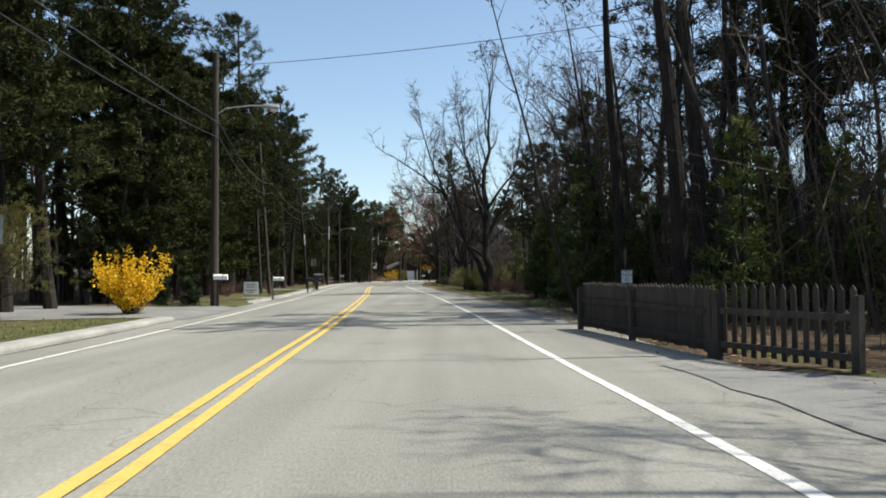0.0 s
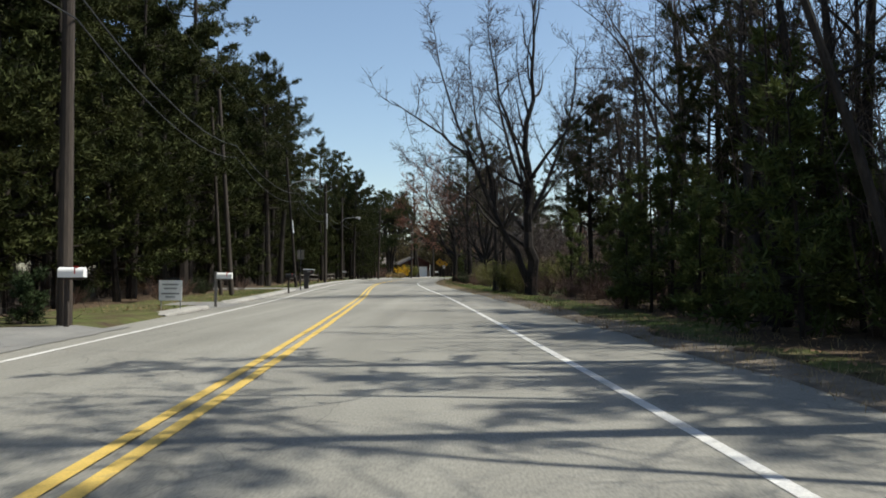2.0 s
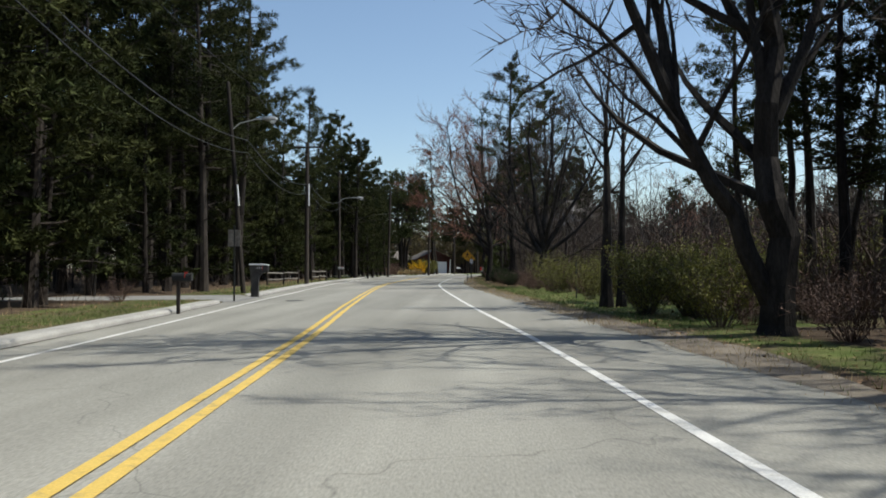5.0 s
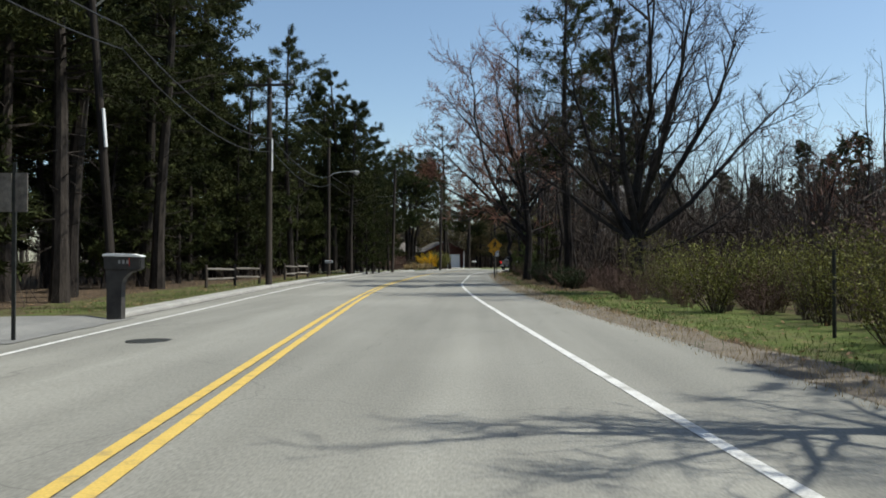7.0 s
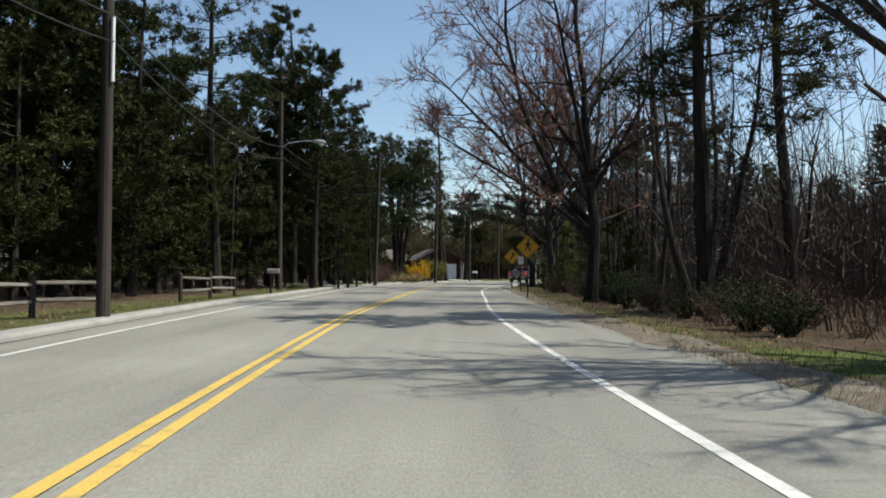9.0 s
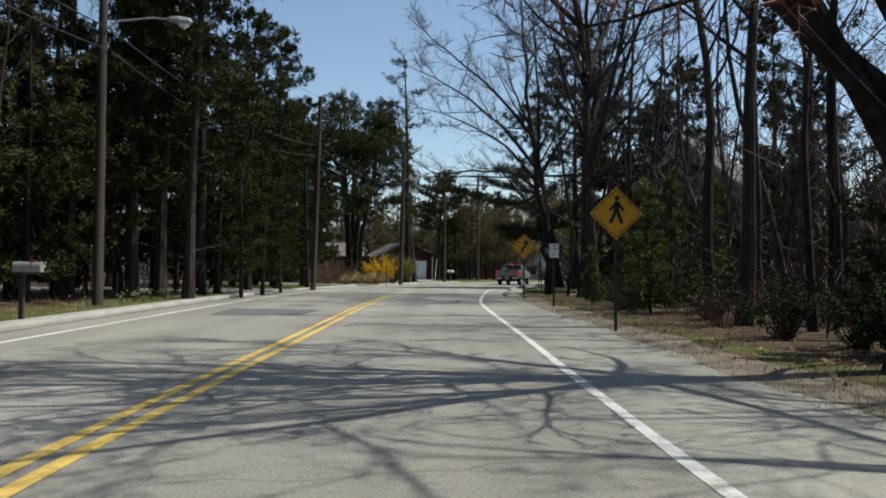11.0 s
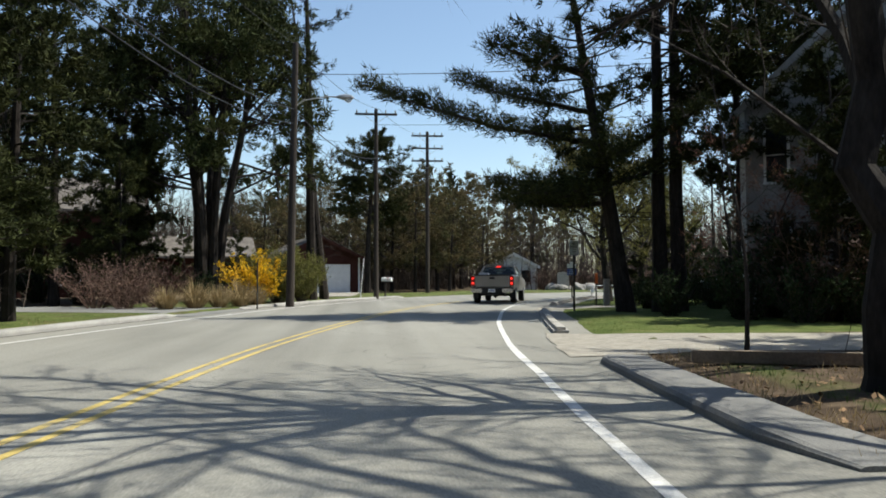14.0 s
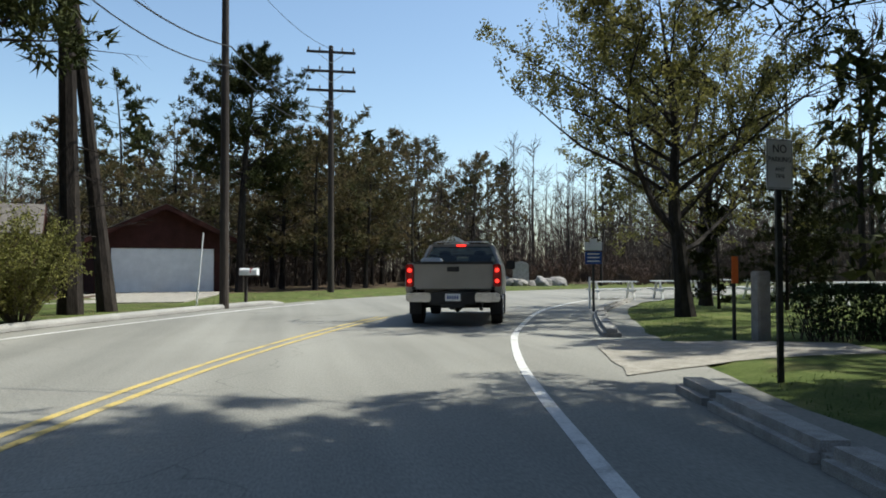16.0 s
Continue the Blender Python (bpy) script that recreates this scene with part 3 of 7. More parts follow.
for y0, y1 in LEFT_BERMS:
    berm(y0, y1, -4.95, width=0.75)
# a narrow dark strip with an uneven outer edge follows each left kerb
GUTTER = material("gutter_dirt", two((0.035, 0.029, 0.022), (0.085, 0.07, 0.052)), 6.0, 0.95, bump=0.6, fine=0.3, fine_scale=60)
for y0, y1 in LEFT_BERMS:
    part("gutter_dirt", strip(-4.955, -4.89, 0.004, 0.007, i0=index_at(y0), i1=index_at(y1) - 1, jitter1=0.045), GUTTER, road, "thin dark strip along the kerb's foot")
for y0, y1 in RIGHT_BERMS:
    berm(y0, y1, 5.15, width=0.7, h=0.10, mat=DRIVE, label="low crumbling asphalt kerb by a planting bed")


def granite_kerb(y0, y1, u):
    """A row of sawn granite kerb stones, each a piece of its own."""
    kerb = thing("granite_kerb", Matrix(), "pale granite kerb stones beside the lawn", "kerb", kind="structure")
    i, end = index_at(y0), index_at(y1)
    while i < end:
        j = min(i + 2, end)
        a, b = CENTRE[i] + RIGHT[i] * u, CENTRE[j] + RIGHT[j] * u
        d = b - a
        g = Geo().box(0.07, 0, 0.03, 0.32, d.length - 0.012, 0.21)
        part("kerb_stone", g, GRANITE, kerb, bevel=0.07,
             at=Matrix.Translation((a + b) / 2) @ Matrix.Rotation(math.atan2(-d.x, d.y), 4, "Z"))
        i = j
    return kerb


for y0, y1 in GRANITE_KERBS:
    granite_kerb(y0, y1, 5.2)


def flat_patch(name, pts, z, mat, label, category="driveway"):
    """A paved or gravelled area, set just above the ground."""
    g = Geo()
    c = sum((V(x, y, 0) for x, y in pts), V(0, 0, 0)) / len(pts)
    ring_pts = []
    for k in range(len(pts)):
        a, b = V(*pts[k], 0), V(*pts[(k + 1) % len(pts)], 0)
        n = max(1, int((b - a).length / 0.7))
        for m in range(n):
            p = a.lerp(b, m / n)
            ring_pts.append(p + V(noise.noise(p * 1.3) * 0.08, noise.noise(p * 1.1 + V(5, 0, 0)) * 0.08, 0))
    g.v = [(p.x, p.y, z) for p in ring_pts]
    g.f = [tuple(range(len(ring_pts)))]
    g.v += [(p.x, p.y, z - 0.12) for p in ring_pts]
    n = len(ring_pts)
    for k in range(n):
        j = (k + 1) % n
        g.f.append((j, k, n + k, n + j))
    ob = part(name, g, mat)
    bm = bmesh.new()
    bm.from_mesh(ob.data)
    bmesh.ops.recalc_face_normals(bm, faces=bm.faces)
    bm.to_mesh(ob.data)
    bm.free()
    return tagged(ob, label, category, kind="structure")


def drive(rows, mat, label):
    """A drive that starts flush with the road and follows the ground."""
    g = Geo()
    cols = 12
    us = []
    for (u0, a0, b0), (u1, a1, b1) in zip(rows, rows[1:]):
        n = max(1, int(abs(u1 - u0) / 0.5))
        us += [(u0 + (u1 - u0) * k / n, a0 + (a1 - a0) * k / n, b0 + (b1 - b0) * k / n) for k in range(n)]
    us.append(rows[-1])
    for u, ya, yb in us:
        for c in range(cols + 1):
            y = ya + (yb - ya) * c / cols
            uu = u - (left_extra(y) if u < 0 else 0)
            p = beside(y, uu)
            p.x += 0.08 * noise.noise(V(p.x * 1.4, p.y * 1.4, 1))
            p.y += 0.10 * noise.noise(V(p.x * 1.2, p.y * 1.2, 6)) if c in (0, cols) else 0
            uo = road_offset(p.x, p.y)
            z = max(ground_height(uo, p.x, p.y), crossfall(uo, p.y)) + 0.012
            g.v.append((p.x, p.y, z))
    w = cols + 1
    for r in range(len(us) - 1):
        for c in range(cols):
            q = (r * w + c, r * w + c + 1, (r + 1) * w + c + 1, (r + 1) * w + c)
            g.f.append(q if rows[0][0] < 0 else tuple(reversed(q)))
    return tagged(part("driveway", g, mat), label, "driveway", kind="structure")


for rows in LEFT_DRIVES:
    drive(rows, DRIVE, "grey asphalt driveway that opens onto the road")
for rows, mat, label in RIGHT_DRIVES:
    drive(rows, mat, label)


# ---------------------------------------------------------------- trees
def rand_dir(rng, up=0.0):
    v = V(rng.gauss(0, 1), rng.gauss(0, 1), rng.gauss(0, 1) + up)
    return v.normalized()


def branch_path(rng, p, d, length, n, wiggle, rise):
    pts = [p.copy()]
    step = length / n
    for _ in range(n):
        d = (d + rand_dir(rng) * wiggle + V(0, 0, rise)).normalized()
        pts.append(pts[-1] + d * step)
    return pts, d


def along(pts, t):
    f = t * (len(pts) - 1)
    i = min(int(f), len(pts) - 2)
    return pts[i].lerp(pts[i + 1], f - i), (pts[i + 1] - pts[i]).normalized()


def pine_geo(seed, h, r, crown_from=0.4, spread=2.6, branches=34, tufts=15, length=0.42, width=0.075, plume=0.0, lean=0.0, stems=1, needles=11, top_round=0.5, dead=16):
    """Trunk and needle crown of a pine: whorled limbs that bear tufts of needles."""
    rng = random.Random(seed)
    wood, leaf = Geo(), Geo()
    for s in range(stems):
        az = 2 * math.pi * s / max(stems, 1) + rng.random()
        d0 = V(math.cos(az) * 0.25, math.sin(az) * 0.25, 1) if stems > 1 else V(lean, rng.uniform(-0.03, 0.03), 1)
        hh = h * (1 if s == 0 else rng.uniform(0.82, 1.0))
        base = V(0, 0, -0.15) + (V(math.cos(az), math.sin(az), 0) * r * 0.7 if stems > 1 else V(0, 0, 0))
        trunk, _ = branch_path(rng, base, d0.normalized(), hh, 9, 0.035, 0.03)
        rr = r if stems == 1 else r * 0.72
        wood.tube(trunk, [rr * (1.25 if i == 0 else 1) * (1 - 0.86 * (i / 9) ** 1.15) for i in range(10)], 8)
        nb = branches // stems + 2
        for b in range(nb):
            t = crown_from + (1 - crown_from) * ((b + rng.random()) / nb)
            p, _ = along(trunk, min(t, 0.99))
            k = (t - crown_from) / (1 - crown_from)
            prof = (0.55 + 0.45 * math.sin(math.pi * min(1, k * 0.9 + 0.15))) if top_round > 0 else (1.05 - k)
            if k > 0.85:
                prof *= 1 - (k - 0.85) * (3.2 if top_round > 0.3 else 1)
            ln = max(0.35, spread * prof * rng.uniform(0.6, 1.2))
            a = rng.uniform(0, 2 * math.pi)
            d = V(math.cos(a), math.sin(a), rng.uniform(-0.05, 0.3) + 0.5 * max(0, k - 0.55) - plume * 0.1)
            pts, _ = branch_path(rng, p, d.normalized(), ln, 4, 0.14, 0.05)
            br = max(0.012, rr * 0.30 * (1 - 0.7 * t))
            wood.tube(pts, [br * (1 - 0.8 * i / 4) for i in range(5)], 3, cap=False)
            nt = max(4, int(tufts * (0.45 + 0.55 * ln / spread)))
            for q in range(nt):
                tt = 0.35 + 0.65 * (q + rng.random()) / nt
                c, bd = along(pts, min(tt, 0.999))
                off = rand_dir(rng) * rng.random() * ln * 0.26 * (1.2 - tt * 0.6)
                off.z *= 0.75
                c2 = c + off
                if off.length > 0.3 and rng.random() < 0.5:
                    wood.tip(c, c2, 0.014)
                ax = (bd + V(0, 0, 0.5) + rand_dir(rng) * 0.5).normalized()
                for _k in range(needles):
                    nd = (ax * 0.7 + rand_dir(rng) * 0.95).normalized()
                    side = nd.cross(rand_dir(rng))
                    if side.length < 1e-3:
                        continue
                    side.normalize()
                    st = c2 + rand_dir(rng) * 0.10
                    leaf.needle(st, st + nd * length * rng.uniform(0.6, 1.15), width * rng.uniform(0.7, 1.3), side)
        # a few dead stubs lower down
        for b in range(dead if stems == 1 else 3):
            t = rng.uniform(0.10, max(crown_from, 0.3) + 0.12)
            p, _ = along(trunk, t)
            a = rng.uniform(0, 2 * math.pi)
            q = p + V(math.cos(a), math.sin(a), rng.uniform(-0.35, 0.25)) * rng.uniform(0.3, 2.2)
            wood.spike(p, q, 0.02)
            for _k in range(3):
                c = p.lerp(q, rng.uniform(0.35, 0.95))
                wood.tip(c, c + ((q - p).normalized() + rand_dir(rng) * 0.8).normalized() * rng.uniform(0.25, 0.8), 0.008)
    return wood, leaf


def bare_geo(seed, h, r, spread=0.55, limbs=9, branches=6, twigs=6, tips=3, lean=(0, 0), first=0.28, forks=1, rise=0.06, thick_tip=0.012, tip_len=0.6):
    """Trunk with limbs, and the twigs of a leafless tree."""
    rng = random.Random(seed)
    wood, twig = Geo(), Geo()
    for s in range(forks):
        az = 2 * math.pi * s / forks + seed
        d0 = V(lean[0], lean[1], 1) + (V(math.cos(az), math.sin(az), 0) * 0.28 if forks > 1 else V(0, 0, 0))
        base = V(0, 0, -0.2) + (V(math.cos(az), math.sin(az), 0) * r * 0.6 if forks > 1 else V(0, 0, 0))
        trunk, _ = branch_path(rng, base, d0.normalized(), h * (1 if s == 0 else rng.uniform(0.8, 0.97)), 9, 0.11, 0.04)
        rr = r if forks == 1 else r * 0.75
        wood.tube(trunk, [rr * (1.3 if i == 0 else 1) * (1 - 0.93 * (i / 9) ** 0.95) for i in range(10)], 8)
        nl = max(3, limbs // forks)
        for b in range(nl):
            t = first + (0.97 - first) * (b + rng.random()) / nl
            p, td = along(trunk, min(t, 0.98))
            a = rng.uniform(0, 2 * math.pi)
            out = V(math.cos(a), math.sin(a), 0)
            d = (out * (0.75 + spread) + td * rng.uniform(0.5, 1.1)).normalized()
            ln = h * spread * (1.15 - 0.75 * t) * rng.uniform(0.65, 1.15)
            pts, _ = branch_path(rng, p, d, ln, 5, 0.22, rise)
            lr = max(0.012, rr * 0.42 * (1.05 - t))
            wood.tube(pts, [max(0.005, lr * (1 - 0.88 * i / 5)) for i in range(6)], 5, cap=False)
            for c in range(branches):
                tt = 0.2 + 0.78 * (c + rng.random()) / branches
                p2, bd = along(pts, min(tt, 0.98))
                d2 = (bd * 0.8 + rand_dir(rng, 0.25) * 0.85).normalized()
                l2 = ln * 0.48 * (1.2 - 0.6 * tt) * rng.uniform(0.6, 1.2)
                pts2, _ = branch_path(rng, p2, d2, l2, 3, 0.2, rise)
                br = max(0.006, lr * 0.38 * (1 - 0.6 * tt))
                wood.tube(pts2, [br * (1 - 0.75 * i / 3) for i in range(4)], 3, cap=False)
                for e in range(twigs):
                    t3 = 0.15 + 0.85 * (e + rng.random()) / twigs
                    p3, bd3 = along(pts2, min(t3, 0.99))
                    d3 = (bd3 * 0.8 + rand_dir(rng, 0.3) * 0.8).normalized()
                    l3 = max(0.25, l2 * 0.42 * rng.uniform(0.6, 1.25))
                    q3 = p3 + d3 * l3
                    twig.spike(p3, q3, max(0.005, br * 0.45))
                    for _k in range(tips):
                        f = rng.uniform(0.25, 0.95)
                        p4 = p3.lerp(q3, f)
                        d4 = (d3 * 0.8 + rand_dir(rng, 0.3) * 0.75).normalized()
                        twig.tip(p4, p4 + d4 * tip_len * rng.uniform(0.4, 1.1) * min(1, l3), thick_tip)
    return wood, twig


def limbed_geo(seed, limbs, subs=9, twigs=9, tips=4, reach=0.36, start=0.25, twig_r=0.011, tip_r=0.008, rise=0.06):
    """A leafless tree: a foot and great limbs along given lines, each with boughs, twigs and tips."""
    rng = random.Random(seed)
    wood, twig = Geo(), Geo()
    for line, lr in limbs:
        p = [V(*q) for q in line]
        limb = []
        for k in range(len(p) - 1):
            a, b, c, d = p[max(k - 1, 0)], p[k], p[k + 1], p[min(k + 2, len(p) - 1)]
            for m in range(3):
                t = m / 3
                q = 0.5 * ((2 * b) + (c - a) * t + (2 * a - 5 * b + 4 * c - d) * t * t + (3 * b - a - 3 * c + d) * t ** 3)
                limb.append(q + rand_dir(rng) * lr * (0.0 if k == 0 else 0.55))
        limb.append(p[-1])
        n = len(limb) - 1
        ln = sum((limb[k + 1] - limb[k]).length for k in range(n))
        wood.tube(limb, [max(0.012, lr * (1.35 if k == 0 and line[0][2] < 0 else 1) * (1 - 0.92 * (k / n) ** 0.85)) for k in range(n + 1)], 8 if lr > 0.12 else 6, cap=False)
        for c in range(max(3, int(subs * min(1.4, ln / 7)))):
            tt = start + (0.99 - start) * (c + rng.random()) / max(3, int(subs * min(1.4, ln / 7)))
            p1, bd = along(limb, min(tt, 0.985))
            d2 = (bd * 0.75 + rand_dir(rng, 0.2) * 0.85).normalized()
            l2 = ln * reach * (1.25 - 0.75 * tt) * rng.uniform(0.65, 1.25)
            sub, _ = branch_path(rng, p1, d2, l2, 5, 0.22, rise)
            sr = max(0.013, lr * 0.40 * (1 - 0.65 * tt))
            wood.tube(sub, [sr * (1 - 0.82 * k / 5) for k in range(6)], 4, cap=False)
            for e in range(twigs):
                p3, b3 = along(sub, 0.12 + 0.86 * (e + rng.random()) / twigs)
                q3 = p3 + (b3 * 0.75 + rand_dir(rng, 0.3) * 0.8).normalized() * max(0.4, l2 * 0.36) * rng.uniform(0.6, 1.35)
                twig.spike(p3, q3, twig_r)
                for _k in range(tips):
                    p4 = p3.lerp(q3, rng.uniform(0.15, 0.97))
                    twig.tip(p4, p4 + ((q3 - p3).normalized() * 0.8 + rand_dir(rng, 0.35) * 0.85).normalized() * rng.uniform(0.2, 0.65), tip_r)
    return wood, twig


def spreading_limbs(seed, h, r, fork=0.3, n=7, spread=0.5, lean=(0.0, 0.0)):
    """Limb lines of a tree that divides at a share of its height into n rising, outward-bending limbs."""
    q = random.Random(seed)
    zf = h * fork
    out = [([(0, 0, -0.25), (lean[0] * zf * 0.4, lean[1] * zf * 0.4, zf * 0.5), (lean[0] * zf, lean[1] * zf, zf),
             (lean[0] * h * 0.7 + q.uniform(-0.4, 0.4), lean[1] * h * 0.7, h * 0.7), (lean[0] * h + q.uniform(-0.8, 0.8), lean[1] * h + q.uniform(-0.8, 0.8), h)], r)]
    for k in range(n):
        a = 6.283 * (k + q.uniform(-0.3, 0.3)) / n
        z0 = zf * q.uniform(0.75, 1.9)
        w = h * spread * q.uniform(0.6, 1.05)
        top = z0 + (h - z0) * q.uniform(0.5, 0.98)
        x0, y0 = lean[0] * z0, lean[1] * z0
        ca, sa = math.cos(a), math.sin(a)
        out.append(([(x0, y0, z0), (x0 + ca * w * 0.30, y0 + sa * w * 0.30, z0 + (top - z0) * 0.30), (x0 + ca * w * 0.62, y0 + sa * w * 0.62, z0 + (top - z0) * 0.72),
                     (x0 + ca * w, y0 + sa * w, top)], r * q.uniform(0.35, 0.6)))
    return out


def dome_pine_geo(seed, h, wide, low):
    """A many-stemmed pine whose needle clumps make one broad, bumpy dome."""
    rng = random.Random(seed)
    wood, leaf = Geo(), Geo()
    stems = []
    for k in range(6):
        a = 6.283 * k / 6 + rng.uniform(-0.3, 0.3)
        w = wide * rng.uniform(0.22, 0.5)
        ca, sa = math.cos(a), math.sin(a)
        p = [V(ca * 0.3, sa * 0.3, -0.2), V(ca * w * 0.35, sa * w * 0.35, h * 0.25), V(ca * w * 0.75, sa * w * 0.75, h * 0.52), V(ca * w, sa * w, h * rng.uniform(0.8, 0.92))]
        wood.tube(p, [0.26, 0.19, 0.14, 0.03], 8)
        stems.append(p)
    lobes = []
    for _ in range(84):
        a, f = rng.uniform(0, 6.283), math.sqrt(rng.random())
        z = low + (1 - low) * (1 - f * f) ** 0.6 * rng.uniform(0.45, 0.96) + 0.03
        lobes.append((V(math.cos(a) * wide * f * 0.86, math.sin(a) * wide * f * 0.86, h * z), wide * rng.uniform(0.20, 0.31)))
    for _ in range(16):
        a = rng.uniform(0, 6.283)
        f = rng.uniform(0.55, 0.98)
        lobes.append((V(math.cos(a) * wide * f, math.sin(a) * wide * f, h * rng.uniform(0.32, 0.44)), wide * rng.uniform(0.13, 0.2)))
    for c, r in lobes:
        s = min(stems, key=lambda p: (p[2] - c).length)
        b, _d = along(s, rng.uniform(0.6, 0.85) if c.z > h * 0.45 else rng.uniform(0.38, 0.52))
        m = b.lerp(c, 0.55) + V(0, 0, -0.25)
        wood.tube([b, m, c], [0.06, 0.045, 0.015], 5, cap=False)
        for _ in range(34):
            d = rand_dir(rng, 0.25)
            q = c + V(d.x, d.y, d.z * 0.62) * r * rng.uniform(0.45, 1.05)
            if rng.random() < 0.35:
                wood.tip(c, q, 0.014)
            for _k in range(15):
                nd = (d * 0.5 + V(0, 0, 0.35) + rand_dir(rng) * 0.85).normalized()
                side = nd.cross(rand_dir(rng))
                if side.length < 1e-3:
                    continue
                st = q + rand_dir(rng) * 0.16
                leaf.needle(st, st + nd * rng.uniform(0.2, 0.36), 0.075, side.normalized())
    return wood, leaf


def shrub_geo(seed, h, w, stems=26, leaves=60, size=0.07, droop=0.25, from_height=0.15, stem_r=0.012):
    """A shrub: arching stems and single leaves or petals along them."""
    rng = random.Random(seed)
    wood, leaf = Geo(), Geo()
    for s in range(stems):
        a = rng.uniform(0, 2 * math.pi)
        k = math.sqrt(rng.random())
        d = V(math.cos(a) * k * w / h, math.sin(a) * k * w / h, 1.1).normalized()
        p0 = V(math.cos(a), math.sin(a), 0) * 0.12 * w * k + V(0, 0, -0.03)
        pts, _ = branch_path(rng, p0, d, h * rng.uniform(0.75, 1.15), 5, 0.13, -droop * 0.12)
        wood.tube(pts, [stem_r * (1 - 0.7 * i / 5) for i in range(6)], 3, cap=False)
        for b in range(4):
            p, bd = along(pts, rng.uniform(0.3, 0.95))
            q = p + (bd + rand_dir(rng, 0.2) * 0.9).normalized() * h * 0.22 * rng.uniform(0.5, 1.2)
            wood.spike(p, q, 0.006)
            for e in range(leaves // 8):
                c = p.lerp(q, rng.random()) + rand_dir(rng) * 0.03
                n = rand_dir(rng, 0.3)
                leaf.blade(c, c + n * size * rng.uniform(0.6, 1.3), size * 0.6, n.cross(rand_dir(rng)))
        for e in range(leaves // 2):
            t = from_height + (1 - from_height) * rng.random()
            c, bd = along(pts, min(t, 0.99))
            c = c + rand_dir(rng) * 0.06
            n = rand_dir(rng, 0.3)
            leaf.blade(c, c + n * size * rng.uniform(0.6, 1.3), size * 0.6, n.cross(rand_dir(rng)))
    return wood, leaf


def plume_pine_geo(seed):
    """A white pine with a few very long level boughs, thick with needles."""
    rng = random.Random(seed)
    wood, leaf = pine_geo(seed, 13.0, 0.29, 0.42, 3.2, 38, 16, length=0.34, width=0.045, needles=18)
    boughs = (((-1.0, -0.06, 0.12), 5.6, 7.8, 0.13), ((-1.0, 0.1, 0.05), 4.3, 3.6, 0.03), ((-1.0, -0.3, 0.0), 4.0, 3.0, 0.02), ((-1.0, 0.25, 0.05), 3.6, 3.4, 0.02), ((-0.8, -0.6, 0.15), 3.9, 4.4, 0.04), ((-1.0, 0.1, 0.25), 6.6, 4.5, 0.04),
              ((0.9, -0.3, 0.1), 4.2, 3.8, 0.03), ((0.5, -0.9, 0.1), 5.0, 4.0, 0.03), ((-0.3, -1.0, 0.1), 4.4, 3.6, 0.03), ((-0.9, -0.5, 0.2), 7.8, 4.0, 0.05), ((0.3, 0.9, 0.1), 5.0, 3.6, 0.03))
    for d, z, ln, rise in boughs:
        p = V(0, 0, z)
        pts, _ = branch_path(rng, p, V(*d).normalized(), ln, 9, 0.07, rise * 0.45)
        wood.tube(pts, [0.085 * (1 - 0.85 * i / 9) + 0.008 for i in range(10)], 6, cap=False)
        for q in range(int(ln * 30)):
            t = 0.12 + 0.88 * (q + rng.random()) / (ln * 30)
            c, bd = along(pts, min(t, 0.995))
            w = 0.62 * (1.2 - 0.7 * t)
            side = bd.cross(V(0, 0, 1)).normalized()
            c2 = c + side * rng.gauss(0, w) + V(0, 0, rng.uniform(-0.15, 0.5) * w) + bd * rng.uniform(-0.2, 0.4)
            wood.spike(c, c2, 0.012)
            ax = ((c2 - c).normalized() * 0.6 + bd + V(0, 0, 0.5)).normalized()
            for _k in range(22):
                nd = (ax * 0.8 + rand_dir(rng) * 0.9).normalized()
                sd = nd.cross(rand_dir(rng))
                if sd.length < 1e-3:
                    continue
                st = c2 + rand_dir(rng) * 0.2
                leaf.needle(st, st + nd * rng.uniform(0.15, 0.3), 0.032, sd.normalized())
    return wood, leaf


class Kind:
    """Meshes of one kind of tree or shrub, to be set out many times."""

    def __init__(self, name, geos, mats, names, label, category):
        self.name, self.label, self.category, self.names = name, label, category, names
        self.geos = geos
        self.meshes = []
        for g, m, n in zip(geos, mats, names):
            me = g.mesh(name + "_" + n)
            me.materials.append(m)
            self.meshes.append(me)

    def set(self, x, y, z=0.0, s=1.0, rot=0.0, label="", group="", sz=None, tilt=(0, 0)):
        e = thing(self.name, Matrix.Translation((x, y, z)) @ Euler((radians(tilt[0]), radians(tilt[1]), radians(rot))).to_matrix().to_4x4() @
                  Matrix.Diagonal((s, s, sz or s, 1)), label or self.label, self.category, group)
        for me, n in zip(self.meshes, self.names):
            ob = new(n, me)
            ob.parent = e
        return e


def spot(x, y):
    u = road_offset(x, y)
    return ground_height(u, x, y) - 0.02


